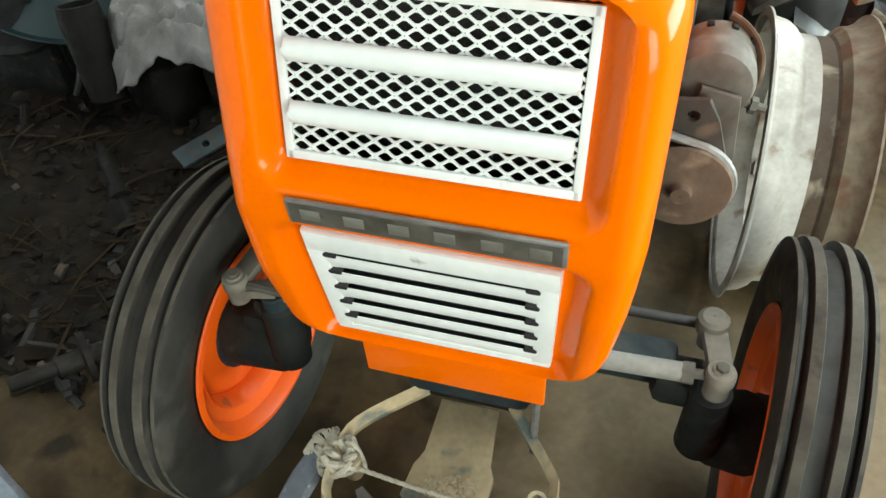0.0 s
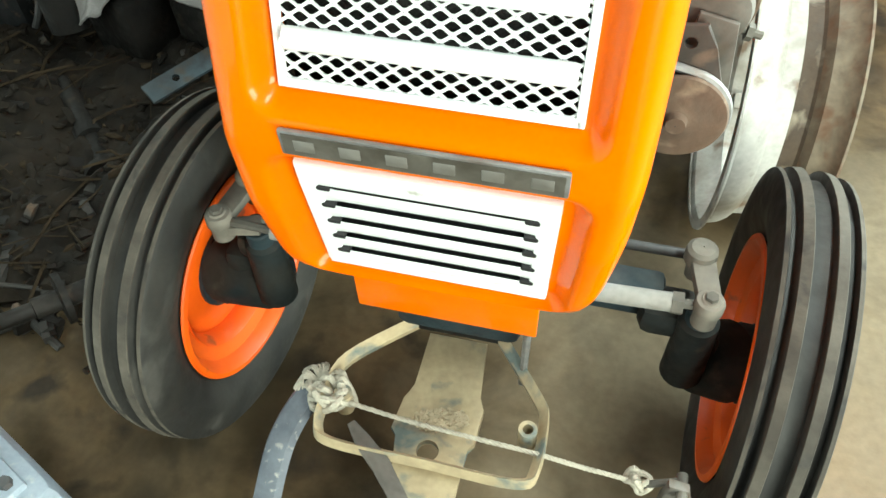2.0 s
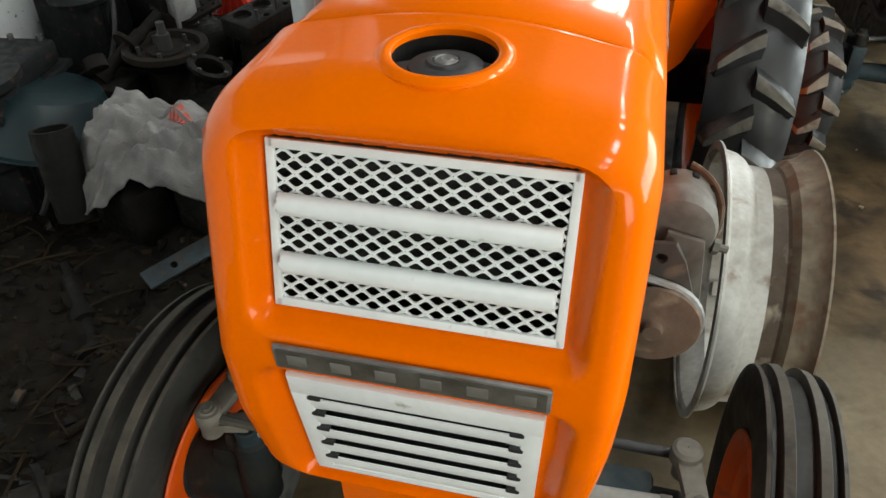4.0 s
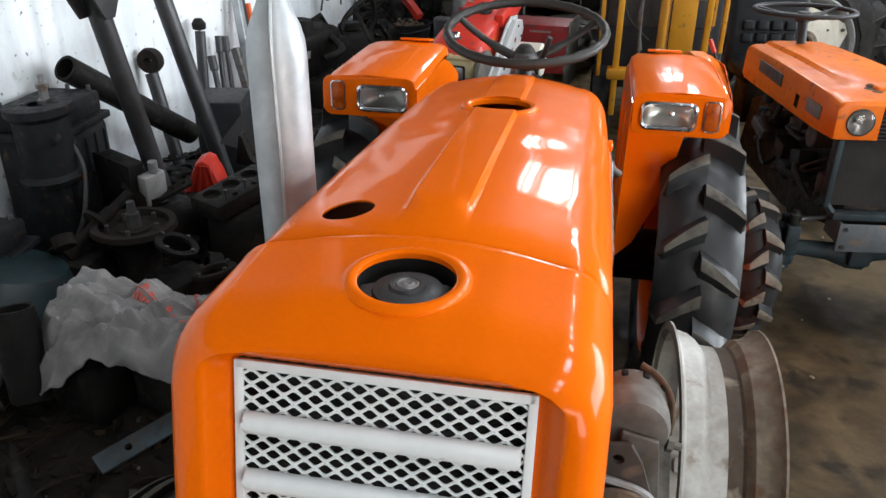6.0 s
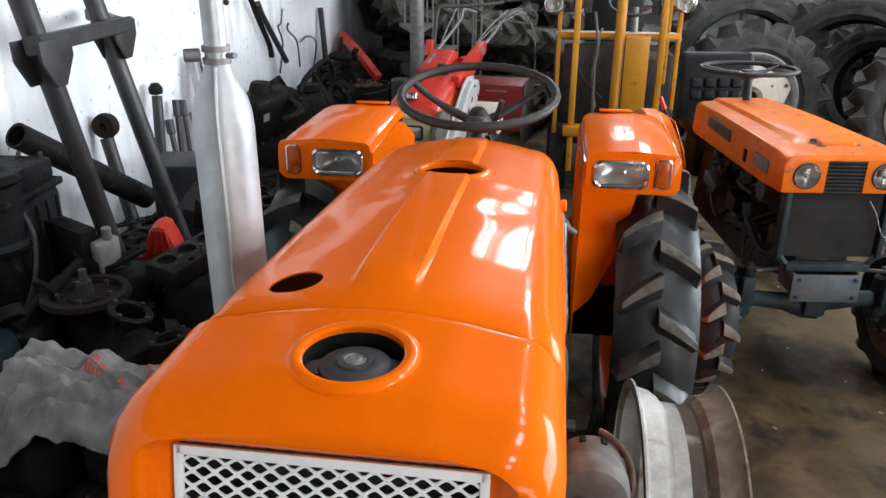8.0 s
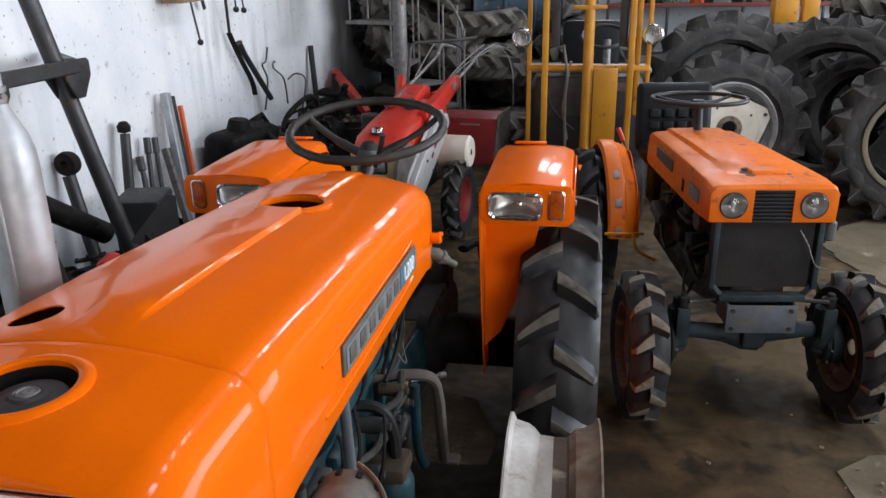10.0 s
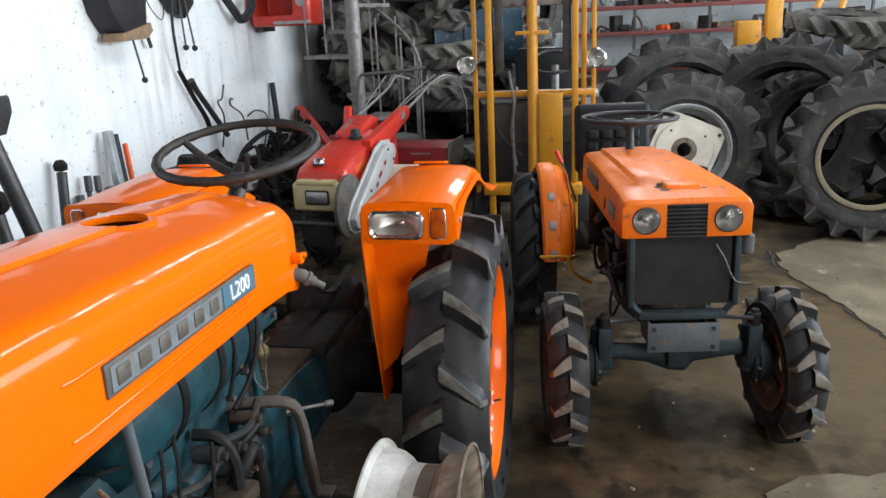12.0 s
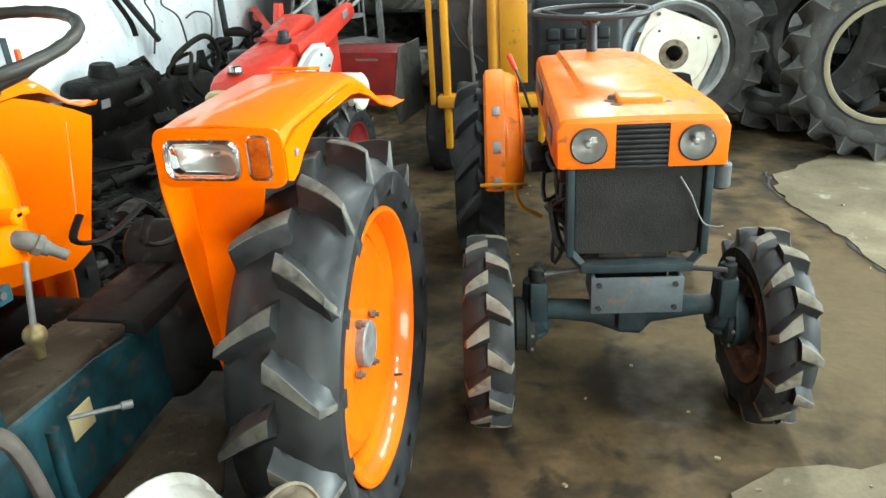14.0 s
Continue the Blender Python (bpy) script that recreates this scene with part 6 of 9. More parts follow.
for s in (-1,):
    bm = B()
    loops = []
    for k in range(13):
        a = radians(172 - k * 11)
        y, z = 1.33 + 0.45 * math.cos(a), 0.38 + 0.42 * math.sin(a)
        swell = math.sin(min(1.0, k / 5) * math.pi)
        xi, xo = s * (0.265 - 0.018 * swell), s * 0.41
        cy, cz = math.cos(a), math.sin(a)
        prof = ((xi, -0.05), (xi + s * 0.01, -0.022), (xi + s * 0.035, -0.004), (s * 0.32, 0.0), (s * 0.332, 0.012), ((s * 0.332 + xo) / 2, 0.014), (xo - s * 0.01, 0.01), (xo, -0.012))
        loops.append([bm.verts.new((px0, y + d0 * cy, z + d0 * cz)) for px0, d0 in prof])
    for a, b in zip(loops, loops[1:]):
        bridge(bm, a, b, closed=False)
    bmesh.ops.recalc_face_normals(bm, faces=bm.faces)
    fd = part("fender", cut(bm, [], 0.004), ORANGE_OLD, small, "narrow curved orange fender with round stickers")
    for ang in (168, 150, 130):
        a = radians(ang)
        y, z = 1.33 + 0.45 * math.cos(a), 0.38 + 0.42 * math.sin(a)
        st = add_box(B(), (0, 0, 0), (0.03, 0.042, 0.003), bevel=0.001)
        part("sticker", st, STEEL, fd, m=Matrix.Translation((s * 0.362, y + 0.0145 * math.cos(a), z + 0.0145 * math.sin(a))) @ Matrix.Rotation(a - math.pi / 2, 4, "X"))
    part("inner_plate", add_prism(B(), [(0.885, 0.44), (0.91, 0.56), (1.01, 0.68), (1.21, 0.78), (1.48, 0.77), (1.68, 0.58), (1.43, 0.43)], s * 0.266, s * 0.27, "x"), ORANGE_OLD, fd)
bm = add_box(B(), (-0.34, 0.86, 0.47), (0.18, 0.014, 0.012), bevel=0.003)
add_tube(bm, smooth_path([(-0.3, 0.85, 0.47), (-0.28, 0.83, 0.4), (-0.2, 0.8, 0.36)], 4), 0.008, n=8)
part("step_bar", bm, YELLOW, small, "thin yellow-brown bar at the fender foot")
# seat
bm = add_box(B(), (0.0, 1.52, 0.9), (0.39, 0.07, 0.36), rot=(-8, 0, 0), bevel=0.045, seg=4)
seat = part("seat_back", bm, VINYL, small, "black vinyl seat back with tufted squares")
for i in range(4):
    for j in range(2):
        bm = add_box(B(), (-0.105 + i * 0.07, 1.478 - 0.0 * j, 0.865 + j * 0.062), (0.056, 0.02, 0.05), rot=(-8, 0, 0), bevel=0.012, seg=3)
        part("tuft", bm, VINYL, seat)
part("seat_cushion", add_box(B(), (0.0, 1.34, 0.735), (0.36, 0.32, 0.09), bevel=0.035, seg=3), VINYL, small, "black vinyl seat cushion")
part("seat_base", add_box(B(), (0.0, 1.4, 0.6), (0.24, 0.2, 0.26), bevel=0.01), DARK, small)
# steering
bm = add_cyl(B(), (0, 0.98, 0.72), (0.0, 1.05, 1.03), 0.02, n=14)
part("steering_column", bm, BLACK, small)
SW2 = Matrix.Translation((0.0, 1.06, 1.065)) @ Matrix.Rotation(radians(-1), 4, "X")
bm = add_tube(B(), [(0.212 * math.cos(2 * math.pi * k / 60), 0.212 * math.sin(2 * math.pi * k / 60), 0) for k in range(60)], 0.0105, n=10, closed=True)
w2 = part("steering_wheel", moved(bm, SW2), BLACK, small, "thin black steering wheel")
for a in (30, 150, 270):
    d = V(math.cos(radians(a)), math.sin(radians(a)), 0)
    part("spoke", moved(add_tube(B(), [d * 0.02 + V(0, 0, -0.025), d * 0.11 + V(0, 0, -0.02), d * 0.21], [0.012, 0.01, 0.007], n=8), SW2), BLACK, w2)
part("wheel_hub", moved(add_cyl(B(), (0, 0, -0.05), (0, 0, -0.005), 0.032, n=16, bevel=0.006), SW2), BLACK, w2)
bm = add_tube(B(), [(-0.2, 1.38, 0.6), (-0.25, 1.4, 0.75), (-0.285, 1.415, 0.83)], 0.006, n=8)
hl = part("hand_lever", bm, STEEL_DARK, small, "hand lever with a red grip")
part("grip", add_tube(B(), [(-0.272, 1.41, 0.8), (-0.3, 1.42, 0.862)], 0.012, n=10), RED, hl)
bm = add_tube(B(), smooth_path([(0.1, -0.004, 0.77), (0.13, -0.01, 0.72), (0.15, -0.012, 0.67), (0.17, -0.012, 0.64), (0.2, -0.02, 0.635), (0.215, -0.02, 0.637)], 6), 0.0022, n=6)
part("loose_wire", bm, STEEL, small, "thin loose wire hanging over the radiator")

# engine of the smaller tractor, seen under its hood
eng2 = part("engine", add_box(B(), (0, 0.6, 0.62), (0.2, 0.8, 0.3), bevel=0.03), DARK, small, "black oily engine under the hood")
rnd = random.Random(23)
for k in range(14):
    y, z = rnd.uniform(0.16, 0.95), rnd.uniform(0.5, 0.76)
    c = (-0.13, y, z)
    q = rnd.random()
    if q < 0.4:
        bm = add_box(B(), c, (0.08, rnd.uniform(0.05, 0.12), rnd.uniform(0.04, 0.1)), (rnd.uniform(-15, 15), 0, 0), 0.008)
    elif q < 0.7:
        bm = add_cyl(B(), (-0.1, y, z), (-0.19, y, z), rnd.uniform(0.02, 0.05), n=16, bevel=0.005)
    else:
        bm = add_cyl(B(), (-0.14, y, z - 0.06), (-0.14, y, z + 0.06), rnd.uniform(0.02, 0.035), n=14, bevel=0.005)
    part("fitting", bm, rnd.choice((DARK, STEEL_DARK, TEAL_DARK)), eng2)
for k in range(9):
    y, z = rnd.uniform(0.15, 0.9), rnd.uniform(0.48, 0.74)
    pts = [(-0.12, y, z), (-0.19, y + rnd.uniform(-0.06, 0.06), z + rnd.uniform(-0.05, 0.07)), (-0.2, y + rnd.uniform(-0.12, 0.12), z + rnd.uniform(-0.1, 0.1)), (-0.12, y + rnd.uniform(-0.2, 0.2), z + rnd.uniform(-0.1, 0.1))]
    part("hose", add_tube(B(), smooth_path(pts, 5), rnd.choice((0.006, 0.009, 0.013)), n=7), BLACK, eng2)
for k in range(3):
    part("fan_belt", add_tube(B(), [(-0.02 + 0.1 * math.cos(a / 10 * 6.283), 0.14 + 0.012 * k, 0.66 + 0.09 * math.sin(a / 10 * 6.283)) for a in range(10)], 0.006, n=6, closed=True), BLACK, eng2)

# ---- the red walking tiller ----
BLUE = surf("faded_blue_steel", (0.012, 0.045, 0.075), (0.006, 0.024, 0.042), rough=0.5, scale=5, bump=0.04, spots=(0.12, 0.08, 0.05), spot_amount=0.2)
TARP = surf("blue_cloth", (0.02, 0.045, 0.12), rough=0.8, bump=0.1)
WOOD = surf("dirty_wood", (0.3, 0.2, 0.11), (0.2, 0.13, 0.08), rough=0.7, scale=14, bump=0.08)
SACK = surf("white_woven_sack", (0.25, 0.238, 0.233), (0.1, 0.094, 0.09), rough=0.42, rough2=0.65, scale=9, fine=260, bump=0.1, dust=(0.26, 0.24, 0.215), dust_amount=0.25)
SACK_INK = surf("red_sack_print", (0.45, 0.06, 0.04), (0.5, 0.15, 0.12), rough=0.8, scale=40, bump=0.05)
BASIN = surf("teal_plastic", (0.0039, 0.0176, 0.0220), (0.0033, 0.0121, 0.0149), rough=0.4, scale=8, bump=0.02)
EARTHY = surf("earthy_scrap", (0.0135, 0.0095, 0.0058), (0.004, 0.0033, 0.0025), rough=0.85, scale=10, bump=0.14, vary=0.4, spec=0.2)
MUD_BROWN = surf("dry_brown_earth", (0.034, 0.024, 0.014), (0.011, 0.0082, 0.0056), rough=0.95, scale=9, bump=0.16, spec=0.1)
PALE = surf("pale_cast_alloy", (0.42, 0.42, 0.41), (0.3, 0.3, 0.29), rough=0.5, metal=0.4, scale=14, bump=0.06, vary=0.3)
SHELF_RED = surf("dull_red_shelf_edge", (0.2, 0.045, 0.04), (0.14, 0.04, 0.035), rough=0.6, scale=6, bump=0.03)
BRIGHT_OR = surf("bright_orange_part", (0.75, 0.12, 0.02), rough=0.5, bump=0.02)

tiller = thing("walking_tiller", pose(-0.61, 3.72, 0, 0, 0, -8), "red two-wheeled walking tiller with cream lamp panel and silver chain case", "tiller")
bm = add_box(B(), (0, 0.05, 0.6), (0.3, 0.1, 0.17), bevel=0.025, seg=3)
add_box(bm, (0, 0.04, 0.682), (0.24, 0.09, 0.03), bevel=0.01)
cowl = part("lamp_cowl", bm, CREAM, tiller, "cream plastic lamp cowl with a red mark")
part("mark", add_box(B(), (0.02, 0.02, 0.699), (0.03, 0.02, 0.004), bevel=0.001), RED, cowl)
part("lamp_bezel", add_prism(B(), rounded(0.15, 0.085, 0.015, 4, 0.01, 0.6), -0.008, 0.01, "y", bevel=0.004), BLACK, cowl)
part("lamp_glass", add_prism(B(), rounded(0.13, 0.065, 0.01, 4, 0.01, 0.6), -0.012, 0.0, "y", bevel=0.004), REFLECTOR, cowl, "small rectangular headlamp")
bm = B()
loops = []
for y, zt, zb, xl, xr in ((0.045, 0.69, 0.53, -0.14, 0.15), (0.06, 0.735, 0.52, -0.145, 0.155), (0.11, 0.768, 0.5, -0.15, 0.16), (0.3, 0.815, 0.49, -0.15, 0.165), (0.52, 0.862, 0.5, -0.14, 0.16), (0.7, 0.885, 0.56, -0.12, 0.14), (0.74, 0.87, 0.6, -0.11, 0.13)):
    cx, w = (xl + xr) / 2, (xr - xl) / 2
    prof = [(-1, zb), (-1, zt - 0.05), (-0.94, zt - 0.02), (-0.8, zt - 0.006), (-0.4, zt), (0.4, zt), (0.8, zt - 0.006), (0.94, zt - 0.02), (1, zt - 0.05), (1, zb)]
    loops.append([bm.verts.new((cx + w * a, y, z)) for a, z in prof])
for a, b in zip(loops, loops[1:]):
    bridge(bm, a, b)
bm.faces.new(loops[0])
bm.faces.new(loops[-1][::-1])
body = part("engine_hood", bm, RED, tiller, "red sloping engine hood")
cap = part("tank_cap", add_lathe(B(), [(0.001, 0.03), (0.026, 0.029), (0.032, 0.024), (0.034, 0.0)], c=(-0.02, 0.12, 0.772), axis="z", n=24), CHROME, body)
part("cap_seal", add_lathe(B(), [(0.034, 0.004), (0.041, 0.003), (0.042, -0.004)], c=(-0.02, 0.12, 0.772), axis="z", n=24), BLACK, cap)
part("rubber_cap", add_lathe(B(), [(0.001, 0.055), (0.024, 0.055), (0.03, 0.046), (0.03, 0.02), (0.04, 0.014), (0.04, -0.01)], c=(0.05, 0.5, 0.86), axis="z", n=20), BLACK, body)
part("filler_lid", add_lathe(B(), [(0.001, 0.018), (0.03, 0.016), (0.036, 0.0)], c=(-0.09, 0.5, 0.86), axis="z", n=20), RED_DARK, body)
part("hood_decal", add_box(B(), (0.163, 0.28, 0.73), (0.004, 0.16, 0.045), rot=(14, 0, 0)), BRIGHT_OR, body, "faded orange stripe")
# upright column behind the hood, with its decal
bm = add_prism(B(), [(0.5, 0.84), (0.52, 0.885), (0.76, 0.965), (0.86, 0.94), (0.86, 0.8), (0.6, 0.78)], -0.1, 0.06, "x", bevel=0.014)
col = part("column_cover", bm, RED, tiller, "red gear column cover with a worn decal")
for k in range(6):
    y = 0.57 + 0.026 * k
    part("decal_bar", add_box(B(), (-0.062, y, 0.915 + 0.337 * (y - 0.57) - 0.011), (0.022, 0.012, 0.004), rot=(18, 0, 0)), PALE, col)
part("column_bracket", add_prism(B(), [(0.72, 0.93), (0.78, 0.94), (0.79, 1.02), (0.75, 1.025)], -0.13, -0.09, "x", bevel=0.004), RED, tiller)
part("arm", add_prism(B(), [(0.42, 0.79), (0.4, 0.86), (0.7, 0.915), (1.05, 0.99), (1.1, 0.985), (1.13, 0.935), (1.1, 0.905), (0.56, 0.755)], 0.13, 0.185, "x", bevel=0.01), RED, tiller, "long red gear arm with a pale label")
part("arm_label", add_box(B(), (0.187, 0.98, 0.935), (0.004, 0.07, 0.04), rot=(14, 0, 0)), PALE, tiller)
part("rear_leg", add_prism(B(), [(0.86, 0.9), (0.98, 0.9), (1.0, 0.5), (0.84, 0.5)], 0.05, 0.13, "x", bevel=0.01), RED, tiller)
bm = add_prism(B(), [(-0.02, 0.44), (-0.035, 0.49), (0.02, 0.55), (0.4, 0.79), (0.5, 0.825), (0.62, 0.81), (0.655, 0.755), (0.6, 0.69), (0.19, 0.435), (0.1, 0.4), (0.03, 0.41)], 0.215, 0.255, "x", bevel=0.012)
case = part("chain_case", bm, SILVER, tiller, "silver chain case with worn lettering bars")
part("case_rim", add_prism(B(), [(-0.04, 0.43), (-0.055, 0.49), (0.01, 0.57), (0.4, 0.815), (0.5, 0.845), (0.635, 0.83), (0.675, 0.755), (0.61, 0.67), (0.2, 0.415), (0.1, 0.38), (0.02, 0.39)], 0.205, 0.216, "x", bevel=0.003), SILVER, case)
for y, z, w in ((0.36, 0.665, 0.05), (0.3, 0.615, 0.035), (0.44, 0.72, 0.03)):
    part("case_mark", add_box(B(), (0.2565, y, z), (0.003, w, 0.02), rot=(33, 0, 0)), RED_DARK, case)
for y, z in ((0.02, 0.47), (0.2, 0.6), (0.5, 0.79), (0.58, 0.72), (0.3, 0.52)):
    part("case_bolt", add_cyl(B(), (0.25, y, z), (0.261, y, z), 0.009, n=6), STEEL_DARK, case)
bm = add_lathe(B(), [(0.02, 0.172), (0.165, 0.172), (0.178, 0.18), (0.178, 0.198), (0.165, 0.204), (0.02, 0.204)], c=(0, 0.03, 0.55), n=36)
part("belt_guard", bm, STEEL_DULL, case, "dull grey round belt guard")
bm = add_lathe(B(), [(0.02, 0.16), (0.08, 0.16), (0.1, 0.172), (0.105, 0.2), (0.105, 0.36), (0.09, 0.375), (0.02, 0.375)], c=(0, 0.72, 0.55), n=32)
part("final_drive_cover", bm, DISC_CREAM, tiller, "pale rounded drive cover")
# tine cover: its shade is put into the colour, a darker red than the hood
bm = add_box(B(), (0.21, 1.2, 0.62), (0.5, 0.36, 0.19), bevel=0.03)
add_prism(bm, [(1.03, 0.71), (1.03, 0.6), (0.95, 0.42), (0.95, 0.46)], -0.04, 0.46, "x")
tc = part("tine_cover", bm, RED_DARK, tiller, "red rotary tine cover, darkened to its shaded look")
part("cover_label", add_box(B(), (0.28, 1.018, 0.665), (0.14, 0.004, 0.026)), STEEL, tc)
part("side_flap", add_prism(B(), [(0.94, 0.44), (1.06, 0.74), (1.4, 0.74), (1.42, 0.3), (1.0, 0.3)], 0.462, 0.472, "x", bevel=0.002), STEEL_DULL, tc, "worn grey side flap")
for s in (-1, 1):
    x0, x1, x2 = (-0.08, -0.1, -0.13) if s < 0 else (0.16, 0.2, 0.25)
    pts = [(x0, 0.82 if s < 0 else 1.08, 0.945), (x1, 1.3, 1.03), (x1, 1.5, 1.085), (x2, 1.7, 1.13), (x2 + 0.05, 1.86, 1.1)]
    part("handlebar", add_tube(B(), smooth_path(pts, 6), 0.011, n=10), STEEL, tiller, "bare grey steel handlebar")
    part("clutch_grip", add_tube(B(), smooth_path([(x1 + 0.02, 1.4, 1.1), (x2 + 0.02, 1.6, 1.15), (x2 + 0.05, 1.76, 1.14), (x2 + 0.12, 1.86, 1.09)], 5), 0.006, n=7), CHROME, tiller)
    part("lever_rod", add_tube(B(), smooth_path([(x0 - 0.02, 1.0, 0.98), (x1 - 0.03, 1.3, 1.07), (x2 - 0.02, 1.56, 1.15)], 5), 0.005, n=7), STEEL, tiller, "thin bare control rod")
    w = part("wheel", tyre_mesh("tyre", ag_tyre(0.26, 0.12, 0.14, 12, 0.026, stations=4, n=40, lug_w=0.14), RUBBER, LUG), None, tiller, "lugged black tiller tyre", m=pose(s * 0.3 + 0.02, 0.62, 0.258))
    part("rim", dish_rim(0.138, 0.08, s * 0.01, 0.03, 32), RED_DARK, w)
part("hanging_tag", add_tube(B(), [(0.2, 1.46, 1.15), (0.205, 1.46, 1.02)], 0.007, n=6), STEEL, tiller)
bm = add_tube(B(), smooth_path([(-0.15, 0.98, 0.9), (-0.15, 1.04, 1.1), (-0.14, 1.07, 1.185), (-0.08, 1.1, 1.2), (0.1, 1.2, 1.205), (0.25, 1.3, 1.22)], 6), 0.011, n=10)
part("guard_bar", bm, STEEL_DARK, tiller)
for pts in ([(0.2, 1.6, 1.12), (0.33, 1.72, 1.1), (0.4, 1.74, 0.95), (0.42, 1.7, 0.7)], [(0.1, 1.0, 0.93), (0.2, 1.3, 1.06), (0.33, 1.6, 1.14)]):
    part("cable", add_tube(B(), smooth_path(pts, 6), 0.004, n=6), STEEL, tiller, "grey control cable")
part("frame", add_box(B(), (0.0, 0.5, 0.38), (0.2, 1.0, 0.16), bevel=0.02), DARK, tiller, "dark oily tiller chassis")
part("air_filter", add_cyl(B(), (-0.2, 0.45, 0.66), (-0.2, 0.45, 0.82), 0.06, n=18, bevel=0.01), BLACK, tiller)
part("engine_side", add_box(B(), (0.0, 0.36, 0.46), (0.3, 0.5, 0.12), bevel=0.02), DARK, tiller)
part("front_bar", add_tube(B(), [(-0.2, -0.05, 0.46), (0.2, -0.05, 0.46)], 0.014, n=10), STEEL_DARK, tiller)

# ---- yellow forklift ----
lift = thing("forklift", pose(0, 0, 0), "yellow forklift mast and cage with a dark body", "forklift")
for x, r, z0, z1, y in ((0.205, 0.02, 0.1, 2.7, 4.62), (0.311, 0.028, 0.2, 2.7, 4.5), (0.832, 0.028, 0.2, 2.7, 4.5), (0.945, 0.02, 0.6, 2.7, 4.62)):
    part("upright", add_box(B(), (x, y, (z0 + z1) / 2), (r * 1.35, r * 2.0, z1 - z0), bevel=0.006), YELLOW, lift, "yellow mast upright")
part("upright", add_box(B(), (0.885, 4.7, 1.7), (0.032, 0.03, 1.9), bevel=0.006), YELLOW, lift)
part("lift_ram", add_cyl(B(), (0.575, 4.5, 0.3), (0.575, 4.5, 1.62), 0.032, n=20), YELLOW, lift, "yellow lift ram")
part("ram_rod", add_cyl(B(), (0.575, 4.5, 1.62), (0.575, 4.5, 2.7), 0.022, n=14), CHROME, lift)
part("ram_clamp", add_box(B(), (0.575, 4.5, 1.43), (0.2, 0.06, 0.022), bevel=0.004), YELLOW, lift)
for x in (0.37, 0.782):
    part("inner_rail", add_box(B(), (x, 4.54, 1.95), (0.05, 0.04, 1.5), bevel=0.004), STEEL_DARK, lift, "grey greasy inner rail")
part("cross_bar", add_box(B(), (0.575, 4.6, 1.06), (0.76, 0.03, 0.036), bevel=0.006), YELLOW, lift)
part("cross_bar", add_box(B(), (0.575, 4.56, 1.62), (0.5, 0.03, 0.07), bevel=0.006), STEEL, lift)
part("shield_plate", add_box(B(), (0.685, 4.47, 0.82), (0.145, 0.012, 0.5), bevel=0.004), YELLOW, lift, "flat yellow plate on the mast")
part("base_beam", add_box(B(), (0.57, 4.5, 0.47), (0.62, 0.1, 0.07), bevel=0.012), YELLOW, lift)
for x, y, z in ((0.163, 4.55, 1.247), (0.959, 4.55, 1.266)):
    lp = part("work_lamp", add_lathe(B(), [(0.058, 0.0), (0.06, 0.012), (0.055, 0.03), (0.035, 0.06), (0.012, 0.072), (0.001, 0.073)], c=(x, y, z), axis="y", n=28), STEEL_DARK, lift, "round chrome-rimmed work lamp")
    part("lamp_rim", add_lathe(B(), [(0.05, -0.004), (0.054, -0.01), (0.061, -0.006), (0.062, 0.008), (0.058, 0.01)], c=(x, y, z), axis="y", n=28, closed=True), CHROME, lp)
    part("reflector", add_lathe(B(), [(0.05, -0.002), (0.04, 0.02), (0.02, 0.034), (0.001, 0.038)], c=(x, y, z), axis="y", n=28), REFLECTOR, lp)
    part("bulb", add_lathe(B(), [(0.001, 0.006), (0.008, 0.01), (0.009, 0.022), (0.006, 0.034)], c=(x, y, z), axis="y", n=12), STEEL, lp)
    gl = part("lamp_glass", add_lathe(B(), [(0.051, -0.004), (0.04, -0.012), (0.02, -0.018), (0.001, -0.019)], c=(x, y, z), axis="y", n=28), LENS, lp)
    gl.visible_shadow = False
    part("lamp_arm", add_tube(B(), [(x, y + 0.05, z), (x + (0.03 if x < 0.5 else -0.03), y + 0.07, z - 0.02)], 0.012, n=8), STEEL_DARK, lp)
bm = add_box(B(), (0.58, 5.3, 0.62), (0.8, 1.2, 0.6), bevel=0.05)
lb = part("body", bm, BLACK, lift, "dark grey forklift body")
part("panel", add_box(B(), (0.57, 4.72, 0.86), (0.66, 0.06, 0.26), bevel=0.015), STEEL_DARK, lb)
part("label_plate", add_box(B(), (0.78, 4.685, 0.93), (0.1, 0.006, 0.05)), STEEL, lb)
part("dash_top", add_box(B(), (0.58, 4.85, 1.03), (0.8, 0.3, 0.03), bevel=0.008), STEEL, lb)
part("steering_column", add_cyl(B(), (0.7, 4.95, 1.02), (0.7, 5.0, 1.2), 0.025, n=12), STEEL, lb)
part("steering_wheel", moved(add_tube(B(), [(0.15 * math.cos(2 * math.pi * k / 40), 0.15 * math.sin(2 * math.pi * k / 40), 0) for k in range(40)], 0.012, n=8, closed=True), pose(0.68, 5.05, 1.22, 25, 0, 0)), BLACK, lb)
part("seat", add_box(B(), (0.6, 5.55, 1.1), (0.42, 0.12, 0.4), rot=(-8, 0, 0), bevel=0.04), VINYL, lb)
for x in (0.24, 0.9):
    part("wheel", moved(add_lathe(B(), [(0.12, -0.07), (0.2, -0.075), (0.235, -0.06), (0.24, 0), (0.235, 0.06), (0.2, 0.075), (0.12, 0.07)], n=36), pose(x, 4.75, 0.24)), RUBBER, lift, "dusty black forklift tyre")
